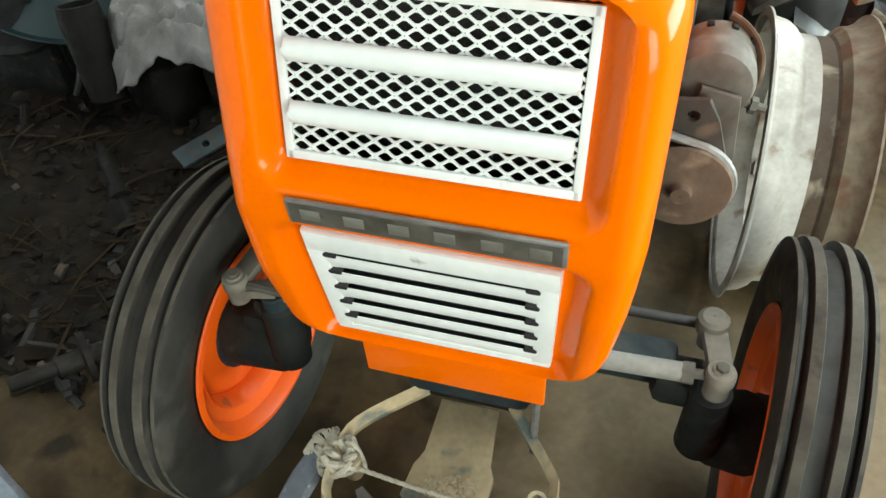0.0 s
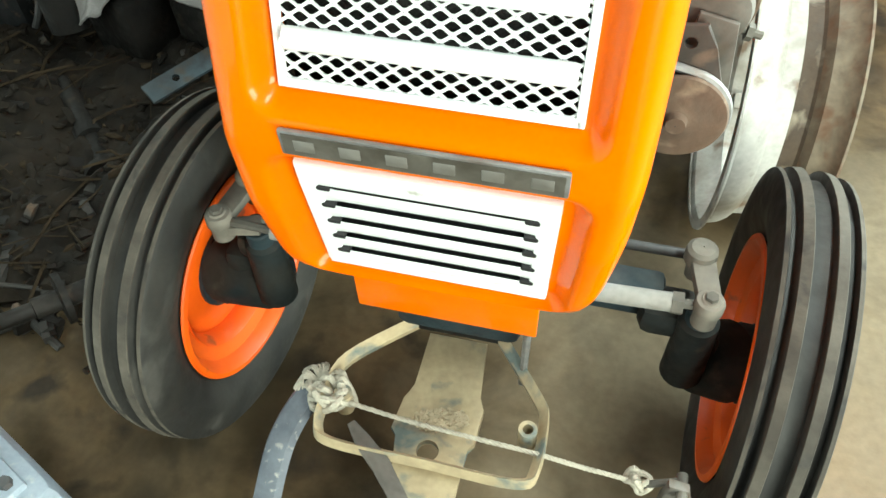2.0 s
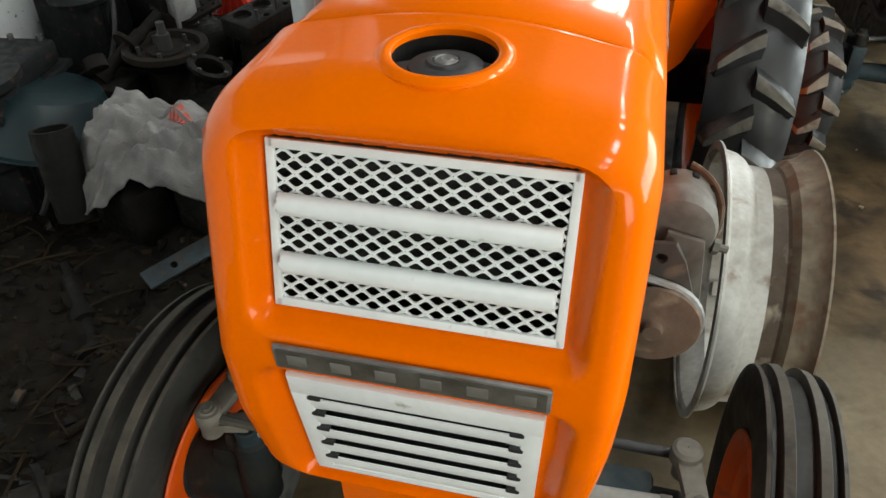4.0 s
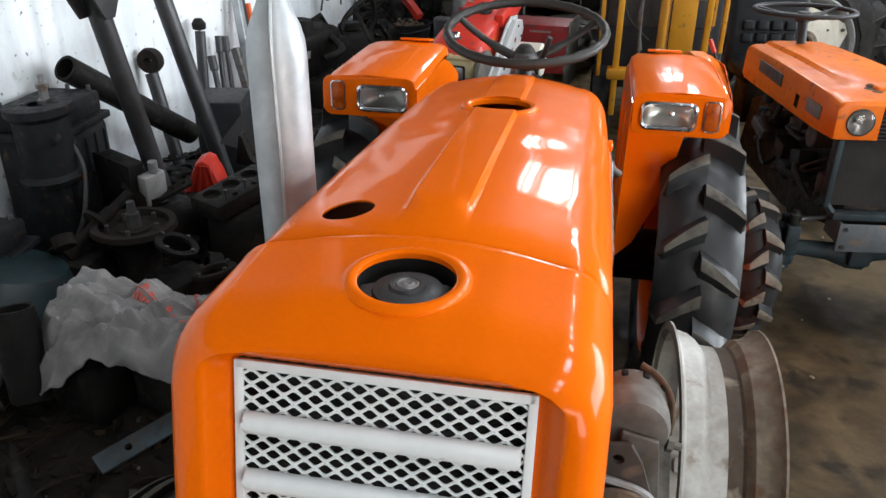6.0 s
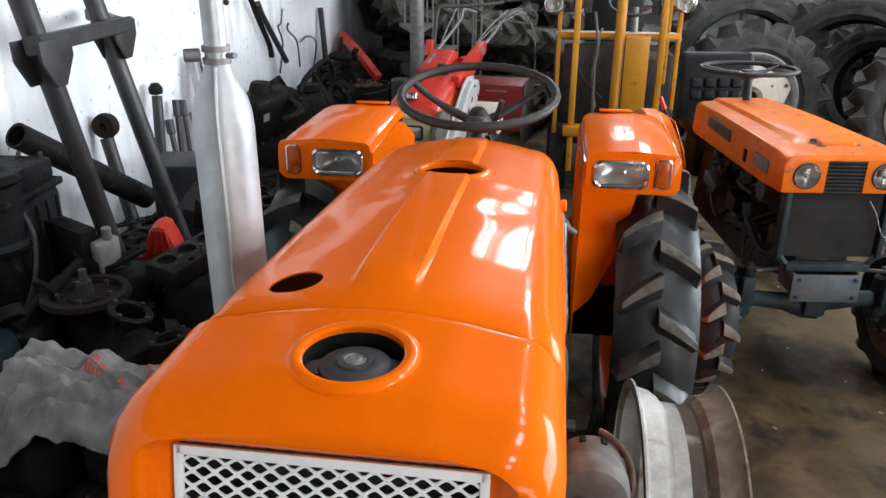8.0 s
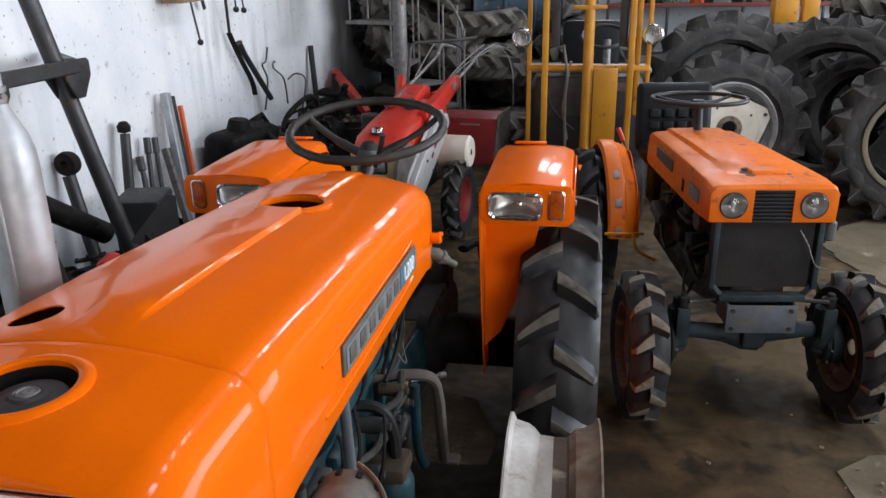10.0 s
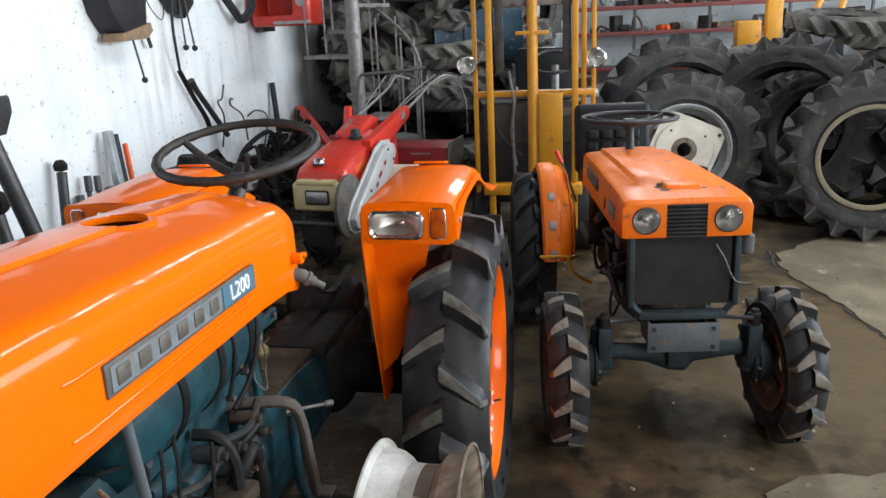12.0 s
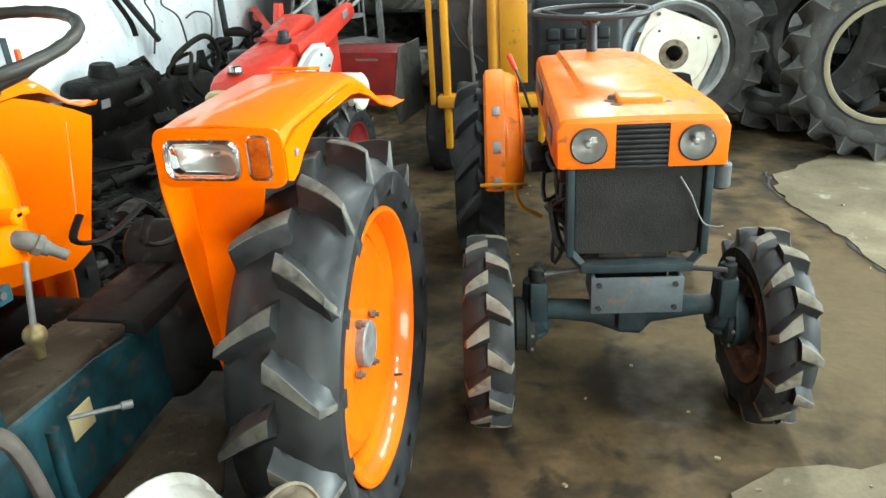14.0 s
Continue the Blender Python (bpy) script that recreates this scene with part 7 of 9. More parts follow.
for k, pts in enumerate(([(0.42, 4.6, 1.2), (0.45, 4.58, 1.0), (0.43, 4.6, 0.8), (0.46, 4.6, 0.6)], [(0.47, 4.6, 1.1), (0.44, 4.6, 0.9), (0.45, 4.58, 0.55)], [(0.3, 4.62, 1.0), (0.36, 4.6, 0.8), (0.5, 4.6, 0.66)])):
    part("hose", add_tube(B(), smooth_path(pts, 6), 0.009, n=8), (STEEL, STEEL, BLACK)[k], lift, "hanging hydraulic hose")

# ---- tyres along the back ----
BIG = tyre_mesh("big_tyre", ag_tyre(0.665, 0.34, 0.42, 17, 0.072, stations=7, n=68, lug_w=0.17, drop=0.07, crown=0.22, sweep=0.5, flare=3.2), RUBBER_DUST, LUG_DARK)
MID = tyre_mesh("mid_tyre", ag_tyre(0.555, 0.28, 0.31, 17, 0.064, stations=7, n=68, lug_w=0.17, drop=0.06, crown=0.22, sweep=0.5, flare=3.2), RUBBER_DUST, LUG_DARK)
SMALL_T = tyre_mesh("small_tyre", ag_tyre(0.425, 0.24, 0.22, 13, 0.06, stations=5, n=44, lug_w=0.2, crown=0.4, flare=1.2, drop=0.03), RUBBER_PILE, RUBBER_PILE)
TYRES = {"big": (BIG, "large dusty black tractor tyre"), "mid": (MID, "dusty black tractor tyre"), "small": (SMALL_T, "dusty grey-black tractor tyre")}


def tyre(kind, m, how, group):
    me, lab = TYRES[kind]
    ob = new("tractor_tyre", me)
    ob.matrix_basis = m
    return tagged(ob, f"{lab} {how}", "tyre", group)


def standing(x, y, r, yaw, lean=0.0, spin=0.0):
    """Pose of a tyre on its tread; yaw 90 shows its side to the south."""
    return pose(x, y, r, 0, 0, yaw) @ pose(0, 0, 0, 0, lean, 0) @ pose(0, 0, 0, spin, 0, 0)


# the wheel with a white disc, and the big tyre behind it
ww = thing("tractor_wheel", standing(1.6, 5.42, 0.545, 91, 7), "black tractor wheel with a bolted white disc, leaning upright", "wheel")
part("tyre", MID, None, ww)
bm = add_lathe(B(), [(0.325, -0.12), (0.33, -0.11), (0.305, -0.1), (0.295, -0.04), (0.27, -0.02), (0.27, 0.05), (0.26, 0.05), (0.26, -0.025), (0.285, -0.05), (0.297, -0.105), (0.318, -0.122)], n=56, closed=True)
part("rim", bm, ZINC, ww, "dull silver rim")
star = []
for k in range(8):
    a = 2 * math.pi * (k + 0.5) / 8
    star += [((0.29 if k % 2 else 0.235) * math.cos(a - 0.12), (0.29 if k % 2 else 0.235) * math.sin(a - 0.12)), ((0.29 if k % 2 else 0.235) * math.cos(a + 0.12), (0.29 if k % 2 else 0.235) * math.sin(a + 0.12))]
disc = add_prism(B(), star, -0.075, -0.06, "x", bevel=0.003)
disc = cut(disc, [add_cyl(B(), (-0.2, 0, 0), (0.1, 0, 0), 0.05, n=28)])
dk = part("disc", disc, DISC_CREAM, ww, "white disc with a round hub hole")
part("hub_ring", add_lathe(B(), [(0.05, -0.09), (0.055, -0.1), (0.085, -0.1), (0.09, -0.089)], n=36), RIM_DIRTY, dk, "rusty bolted hub ring")
part("disc_step", add_lathe(B(), [(0.21, -0.078), (0.2, -0.092), (0.15, -0.097), (0.095, -0.09), (0.052, -0.088), (0.052, -0.06)], n=40), DISC_CREAM, dk)
for k in range(8):
    a = 2 * math.pi * k / 8 + 0.2
    part("disc_bolt", add_cyl(B(), (-0.1, 0.072 * math.cos(a), 0.072 * math.sin(a)), (-0.088, 0.072 * math.cos(a), 0.072 * math.sin(a)), 0.009, n=6), RUST, dk)
    if k % 2:
        part("edge_bolt", add_cyl(B(), (-0.09, 0.262 * math.cos(a + 0.2), 0.262 * math.sin(a + 0.2)), (-0.075, 0.262 * math.cos(a + 0.2), 0.262 * math.sin(a + 0.2)), 0.013, n=6), STEEL_DARK, dk)
        part("edge_hole", add_cyl(B(), (-0.096, 0.17 * math.cos(a), 0.17 * math.sin(a)), (-0.093, 0.17 * math.cos(a), 0.17 * math.sin(a)), 0.009, n=10), BLACK, dk)
tyre("big", standing(1.64, 5.98, 0.675, 92, 6), "standing behind a white-disced wheel", "standing tyres")
near_tyre = tyre("mid", standing(2.72, 5.02, 0.55, 84, 5, 8), "standing with a yellowed bead", "standing tyres")
part("bead", add_lathe(B(), [(0.305, -0.118), (0.309, -0.13), (0.322, -0.134), (0.338, -0.13), (0.336, -0.12)], n=56, closed=True), BEAD, near_tyre, "yellowed bead ring")
for k, (x, y, yaw, lean) in enumerate(((2.36, 5.66, 58, 12), (2.7, 5.95, 52, 9), (2.95, 6.4, 48, 10), (3.5, 5.2, 96, 5), (3.45, 5.75, 56, 10), (3.9, 6.1, 88, 8), (4.4, 5.4, 100, 6), (2.2, 6.6, 74, 12), (4.9, 5.9, 84, 8))):
    tyre("mid" if k % 3 else "big", standing(x, y, 0.55 if k % 3 else 0.66, yaw, lean, 17 * k), "standing in a crowded row", "standing tyres")
rnd = random.Random(12)
for k, (x, y, z) in enumerate(((2.55, 6.9, 1.05), (3.1, 6.9, 1.1), (3.6, 7.0, 1.05), (2.9, 6.4, 1.32), (3.5, 6.5, 1.35), (4.2, 6.8, 1.1), (4.6, 7.0, 1.2))):
    tyre("small", pose(x, y, z, rnd.uniform(-25, 25), 80 + rnd.uniform(-20, 20), rnd.uniform(0, 180)), "lying on top of other tyres", "piled tyres")
for k, (x, y) in enumerate(((2.6, 7.1), (3.3, 7.2), (4.0, 7.3), (4.7, 7.2), (3.0, 7.9), (3.9, 8.0))):
    for j in range(3):
        tyre("mid", pose(x + rnd.uniform(-0.08, 0.08), y + rnd.uniform(-0.08, 0.08), 0.15 + j * 0.29, rnd.uniform(-4, 4), 90 + rnd.uniform(-4, 4), rnd.uniform(0, 180)), "lying flat in a stack", "piled tyres")
# the tall heap of tyres behind the tiller
for k in range(9):
    for j in range(7):
        x = -1.45 + 0.42 * (k % 5) + rnd.uniform(-0.1, 0.1)
        y = 8.15 + 0.75 * (k // 5) + rnd.uniform(-0.1, 0.1) + 0.05 * j
        kind = "small" if (k + j) % 3 else "mid"
        if rnd.random() < 0.82:
            m = pose(x, y, 0.14 + j * 0.29, rnd.uniform(-16, 16), 90 + rnd.uniform(-24, 24), rnd.uniform(0, 180))
        else:
            m = pose(x, y, 0.3 + j * 0.27, rnd.uniform(0, 90), rnd.uniform(-25, 25), rnd.uniform(40, 140))
        tyre(kind, m, "in a tall jumbled heap", "heaped tyres")
for k, (x, y, z, yaw, lean) in enumerate(((-0.2, 6.5, 0.42, 80, 14), (-0.75, 6.75, 0.42, 60, 12), (0.05, 6.9, 0.42, 100, 10), (-0.45, 6.95, 1.1, 85, 12), (0.1, 7.2, 1.0, 70, 10), (-1.0, 7.6, 0.42, 50, 10), (-0.75, 7.4, 1.15, 95, 8), (0.5, 7.3, 0.42, 85, 9), (0.9, 7.2, 0.42, 95, 9), (0.6, 7.5, 1.15, 80, 9), (1.15, 7.5, 1.0, 95, 9))):
    tyre("small", pose(x, y, z * 0.72, rnd.uniform(-22, 22), 74 + 2 * lean, yaw), "in a tall jumbled heap", "heaped tyres")
for k in range(14):
    tyre("small", pose(-1.3 + 0.46 * (k % 3) + rnd.uniform(-0.08, 0.08), 7.45 + rnd.uniform(-0.12, 0.12), 0.95 + 0.26 * (k // 3), rnd.uniform(-26, 26), 90 + rnd.uniform(-34, 34), rnd.uniform(0, 180)), "in a tall jumbled heap", "heaped tyres")
drum = thing("oil_drum", pose(-0.12, 7.5, 1.34, 0, 90, 8), "faded blue steel drum lying on the tyres", "drum")
bm = add_lathe(B(), [(0.001, -0.42), (0.25, -0.42), (0.27, -0.43), (0.275, -0.42), (0.265, -0.4), (0.265, -0.15), (0.278, -0.14), (0.278, -0.12), (0.265, -0.11), (0.265, 0.13), (0.278, 0.14), (0.278, 0.16), (0.265, 0.17), (0.265, 0.4), (0.275, 0.42), (0.25, 0.42), (0.001, 0.42)], axis="z", n=40)
part("shell", bm, BLUE, drum)
part("bung", add_cyl(B(), (0.15, 0, 0.42), (0.15, 0, 0.44), 0.03, n=12), STEEL, drum)
solid("folded_tarpaulin", moved(add_box(B(), (0, 0, 0), (0.5, 0.3, 0.3), bevel=0.1, seg=3), pose(1.35, 7.6, 0.15)), TARP, "crumpled dark blue cloth beside the tyre heap", "cloth")

# ---- spiral stair by the white wall ----
stair = thing("spiral_stair", pose(-0.95, 5.95, 0), "grey steel spiral stair with thin railing", "staircase")
part("pole", add_cyl(B(), (0, 0, 0), (0, 0, 3.6), 0.058, n=24), STEEL, stair, "grey steel stair pole")
rail = []
low_rail = []
for k in range(-2, 12):
    a = radians(205 - k * 30) if k >= 2 else radians(20 + (k + 2) * 27)
    z = 0.85 + 0.2 * k if k >= 2 else 0.36 + 0.18 * (k + 2)
    tip = V(0.52 * math.cos(a), 0.52 * math.sin(a), z)
    bm = B()
    l = V(-math.sin(a), math.cos(a), 0)
    lo = [bm.verts.new(p + V(0, 0, dz)) for dz in (0, 0.03) for p in (l * 0.05, l * -0.05, tip - V(0, 0, z) - l * 0.15, tip - V(0, 0, z) + l * 0.15)]
    bridge(bm, lo[:4], lo[4:])
    bm.faces.new(lo[:4][::-1])
    bm.faces.new(lo[4:])
    part("tread", moved(bm, pose(0, 0, z)), STEEL, stair, "grey steel stair tread")
    for q in (-0.1, 0.1):
        p = tip + l * q
        part("baluster", add_cyl(B(), p, p + V(0, 0, 0.85), 0.009, n=8), STEEL, stair)
    (rail if k >= 2 else low_rail).append(tip + V(0, 0, 0.86))
part("handrail", add_tube(B(), smooth_path(rail, 5), 0.016, n=10), STEEL, stair)
part("handrail", add_tube(B(), smooth_path([low_rail[0] - V(0, 0, 0.16)] + low_rail, 5), 0.014, n=10), STEEL, stair)

# ---- shelves on the back wall ----
rack = thing("shelf_rack", pose(0, 0, 0), "long dull red edged steel shelf rack full of small parts", "shelf")
for z in (0.85, 1.27, 1.57, 1.95):
    sb = part("shelf_board", add_box(B(), (3.1, 9.85, z - 0.02), (4.6, 0.45, 0.03)), STEEL_DARK, rack)
    part("shelf_edge", add_box(B(), (3.1, 9.615, z - 0.02), (4.6, 0.02, 0.05), bevel=0.003), SHELF_RED, sb)
for x in (0.82, 1.53, 2.4, 3.3, 4.2, 5.3):
    part("post", add_box(B(), (x, 9.63, 1.2), (0.035, 0.035, 2.4), bevel=0.004), STEEL_DARK, rack)
rnd = random.Random(31)
shelf_mats = (DARK, STEEL, PALE, STEEL_DARK, PALE, RUST, DARK, ZINC)
for z in (1.27, 1.57, 1.95):
    x = 1.0
    k = 0
    while x < 4.9:
        w, h = rnd.uniform(0.08, 0.2), rnd.uniform(0.06, 0.2)
        bm = B()
        kind = rnd.random()
        if kind < 0.35:
            add_box(bm, (0, 0, h / 2), (w, w * 0.9, h), bevel=0.008)
        elif kind < 0.65:
            add_cyl(bm, (-w / 2, 0, h * 0.4), (w / 2, 0, h * 0.4), h * 0.4, n=12, bevel=0.006)
            add_box(bm, (0, 0, h * 0.4), (w * 0.3, w * 0.5, h * 0.8), bevel=0.006)
        else:
            add_tube(bm, smooth_path([(-w / 2, 0, 0.015), (-w / 4, 0, h), (w / 4, 0.02, h * 0.6), (w / 2, 0, 0.02)], 4), 0.014, n=8)
            add_box(bm, (0, 0, 0.02), (w * 0.5, w * 0.5, 0.04), bevel=0.006)
        orange = z == 1.27 and 1.68 < x < 1.9 and kind < 0.7
        solid("spare_part", bm, BRIGHT_OR if orange else shelf_mats[rnd.randrange(8)], "bright orange spare part on the shelf" if orange else "small oily machine part on the shelf", "machine part",
              pose(x + w / 2, 9.78 + rnd.uniform(-0.06, 0.06), z - 0.005, 0, 0, rnd.uniform(-40, 40)), group="parts on the shelves")
        x += w + rnd.uniform(-0.01, 0.02)
# machines far back
fm = thing("far_machine", pose(2.75, 8.7, 0), "yellow lifting machine at the back of the shed", "machine")
part("column", add_box(B(), (0.16, 0, 1.1), (0.16, 0.14, 2.2), bevel=0.01), YELLOW, fm)
part("box", add_box(B(), (-0.1, 0, 1.22), (0.24, 0.25, 0.28), bevel=0.01), YELLOW, fm)
part("jib", add_tube(B(), [(0.5, 0, 1.2), (0.72, 0.05, 1.8)], 0.035, n=8), YELLOW, fm)
part("jib", add_tube(B(), [(0.75, 0, 1.2), (0.95, 0.05, 1.8)], 0.035, n=8), YELLOW, fm)
part("red_deck", add_box(B(), (0.75, -0.1, 1.22), (0.62, 0.3, 0.08), bevel=0.01), BRIGHT_OR, fm)
part("stand", add_box(B(), (0.4, 0.1, 0.55), (1.2, 0.5, 1.1), bevel=0.02), DARK, fm)

import mathutils

# ---- heap of scrap along the white wall ----
HEAP = random.Random(41)
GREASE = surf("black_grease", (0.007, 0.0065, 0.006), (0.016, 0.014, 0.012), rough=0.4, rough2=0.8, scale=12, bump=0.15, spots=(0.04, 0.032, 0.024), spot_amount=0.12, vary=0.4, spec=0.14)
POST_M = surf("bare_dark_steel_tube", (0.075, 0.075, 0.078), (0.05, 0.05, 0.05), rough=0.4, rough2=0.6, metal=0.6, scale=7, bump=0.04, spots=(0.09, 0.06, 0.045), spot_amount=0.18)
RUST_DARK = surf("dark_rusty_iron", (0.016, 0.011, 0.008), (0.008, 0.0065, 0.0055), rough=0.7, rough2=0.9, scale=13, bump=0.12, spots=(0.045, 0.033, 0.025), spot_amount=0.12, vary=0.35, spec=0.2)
MUD_PALE = surf("dried_pale_mud", (0.5, 0.42, 0.29), (0.36, 0.3, 0.2), rough=0.95, scale=40, bump=0.1)
BEIGE_DUST = surf("tan_crumbs", (0.26, 0.21, 0.14), (0.16, 0.125, 0.08), rough=0.9, scale=30, bump=0.1)
PALE_BLUE = surf("pale_blue_painted_bar", (0.03, 0.047, 0.058), (0.009, 0.011, 0.012), rough=0.6, scale=13, bump=0.06, spots=(0.03, 0.023, 0.016), spot_amount=0.3)


def heap_z(x, y):
    """Height of the loose oily rubbish under the scrap."""
    edge = min(1.0, max(0.0, (-0.66 if y < 3.5 else -1.2) - x) / 0.35) * min(1.0, max(0.0, y - 0.18) / 0.5) * min(1.0, max(0.0, 7.6 - y) / 0.8)
    back = min(1.0, max(0.0, -1.0 - x) / 0.8)
    return 0.005 + edge * (0.07 + 0.1 * back * min(1.0, max(0.0, y - 0.8) / 1.2) + 0.025 * math.sin(9 * x + 4 * y) + 0.02 * math.sin(5 * x - 11 * y))


bm = B()
nx, ny = 26, 110
grid = [[bm.verts.new((-1.99 + 1.35 * i / nx, 0.15 + 7.5 * j / ny, heap_z(-1.99 + 1.35 * i / nx, 0.15 + 7.5 * j / ny) + HEAP.uniform(-0.012, 0.012))) for j in range(ny + 1)] for i in range(nx + 1)]
for i in range(nx):
    for j in range(ny):
        if max(grid[i + a][j + b].co.z for a in (0, 1) for b in (0, 1)) > 0.03:
            bm.faces.new((grid[i][j], grid[i + 1][j], grid[i + 1][j + 1], grid[i][j + 1]))
for v in [v for v in bm.verts if not v.link_faces]:
    bm.verts.remove(v)
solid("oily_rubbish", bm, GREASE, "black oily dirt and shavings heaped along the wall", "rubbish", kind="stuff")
bits = []
for k in range(900):
    x, y = HEAP.uniform(-1.95, -0.68), 0.2 + 7.2 * HEAP.random() ** 1.5
    if y > 3.4 and x > -1.25:
        continue
    bits.append((x, y))
for name, mat, sel, txt in (("metal_bit", RUST_DARK, bits[::3], "rusty nuts, stubs and plates strewn over the heap"), ("metal_bit", EARTHY, bits[1::3], "earth-brown small scrap strewn over the heap"),
                            ("metal_bit", DARK, bits[2::3], "dark steel offcuts and bolts strewn over the heap")):
    bm = B()
    for x, y in sel:
        z = heap_z(x, y)
        q = HEAP.random()
        rot = (HEAP.uniform(-35, 35), HEAP.uniform(-35, 35), HEAP.uniform(0, 180))
        d = Vector((math.cos(rot[2]), math.sin(rot[2]), HEAP.uniform(-0.3, 0.5)))
        c = V(x, y, z + 0.008)
        if q < 0.4:
            add_box(bm, c, (HEAP.uniform(0.02, 0.09), HEAP.uniform(0.015, 0.04), HEAP.uniform(0.006, 0.025)), rot)
        elif q < 0.75:
            ln = HEAP.uniform(0.02, 0.1)
            add_cyl(bm, c - d * ln, c + d * ln, HEAP.uniform(0.005, 0.014), n=7)
        else:
            add_cyl(bm, c - d * 0.008, c + d * 0.012, HEAP.uniform(0.012, 0.04), n=9)
    solid(name, bm, mat, txt, "scrap", kind="stuff")


# matted earth, roots and shavings over the near end of the heap
def earth_z(x, y):
    n = mathutils.noise
    lump = n.fractal((x * 7, y * 7, 3.1), 1.0, 2.0, 5)
    clot = max(0.0, n.noise((x * 19, y * 23, 8.0))) + 0.5 * max(0.0, n.noise((x * 43, y * 37, 2.0)))
    rim = min(1.0, max(0.0, -0.62 - x) / 0.12) * min(1.0, max(0.0, y - 0.2) / 0.15) * min(1.0, max(0.0, 2.15 - y) / 0.2)
    return heap_z(x, y) - 0.03 + rim * (0.045 + 0.032 * lump + 0.03 * clot)


bm = B()
nx, ny = 104, 150
grid = [[bm.verts.new((-1.95 + 1.32 * i / nx + HEAP.uniform(-0.003, 0.003), 0.2 + 1.95 * j / ny + HEAP.uniform(-0.003, 0.003), earth_z(-1.95 + 1.32 * i / nx, 0.2 + 1.95 * j / ny))) for j in range(ny + 1)] for i in range(nx + 1)]
for i in range(nx):
    for j in range(ny):
        bm.faces.new((grid[i][j], grid[i + 1][j], grid[i + 1][j + 1], grid[i][j + 1]))
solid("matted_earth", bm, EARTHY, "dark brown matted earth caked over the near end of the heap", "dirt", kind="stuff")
ball = B()
bmesh.ops.create_icosphere(ball, subdivisions=1, radius=1.0)
ball_v = [v.co.copy() for v in ball.verts]
ball_f = [tuple(v.index for v in f.verts) for f in ball.faces]
ball.free()
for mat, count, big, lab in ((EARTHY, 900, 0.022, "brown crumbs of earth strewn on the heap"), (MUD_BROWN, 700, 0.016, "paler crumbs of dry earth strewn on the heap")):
    verts, faces = [], []
    for k in range(count):
        x, y = HEAP.uniform(-1.9, -0.62), 0.2 + 1.9 * HEAP.random() ** 1.2
        r = 0.004 + big * HEAP.random() ** 2.5
        turn = Matrix.Rotation(HEAP.uniform(0, 6.28), 3, "Z") @ Matrix.Rotation(HEAP.uniform(-0.8, 0.8), 3, "X")
        sx, sy, sz = HEAP.uniform(0.7, 2.4), HEAP.uniform(0.5, 1.0), HEAP.uniform(0.35, 0.8)
        base = V(x, y, max(earth_z(x, y), 0.0) + r * 0.25)
        off = len(verts)
        for q in ball_v:
            f = r * HEAP.uniform(0.6, 1.3)
            verts.append(base + turn @ V(q.x * f * sx, q.y * f * sy, q.z * f * sz))
        faces += [tuple(i + off for i in f) for f in ball_f]
    me = bpy.data.meshes.new("dirt_crumbs")
    me.from_pydata(verts, [], faces)
    me.materials.append(mat)
    tagged(new("dirt_crumbs", me), lab, "dirt", kind="stuff")
bm = B()
for k in range(150):
    x, y = HEAP.uniform(-1.7, -0.7), 0.3 + 1.5 * HEAP.random()
    a, ln = HEAP.uniform(0, 6.28), HEAP.uniform(0.03, 0.13)
    p = V(x, y, earth_z(x, y) + 0.012)
    d = V(math.cos(a), math.sin(a), HEAP.uniform(-0.1, 0.2)) * ln
    add_tube(bm, [p - d, p + V(0, 0, 0.02 * HEAP.random()), p + d + V(HEAP.uniform(-0.03, 0.03), HEAP.uniform(-0.03, 0.03), 0)], HEAP.uniform(0.0012, 0.005), n=4)
solid("root_fibres", bm, MUD_BROWN, "dry roots, twigs and wire tangled in the heap", "rubbish", kind="stuff")


def gear_shape(r, thick, teeth, hub):
    out = []
    for k in range(teeth):
        for da, rr in ((-0.32, r * 0.88), (-0.16, r), (0.16, r), (0.32, r * 0.88)):
            a = 2 * math.pi * (k + da) / teeth
            out.append((rr * math.cos(a), rr * math.sin(a)))
    bm = add_prism(B(), out, -thick / 2, thick / 2, "z")
    add_cyl(bm, (0, 0, -thick), (0, 0, thick * 1.6), hub, n=16)
    return bm


def scrap_gear(mat, m):
    g = thing("scrap_cog", m, "rusty toothed gear wheel lying on the scrap heap", "gear", "scrap parts")
    part("toothed_ring", gear_shape(0.085, 0.026, 22, 0.04), mat, g)
    part("shaft", add_cyl(B(), (0, 0, -0.06), (0, 0, 0.12), 0.02, n=14, bevel=0.003), mat, g)
    return g


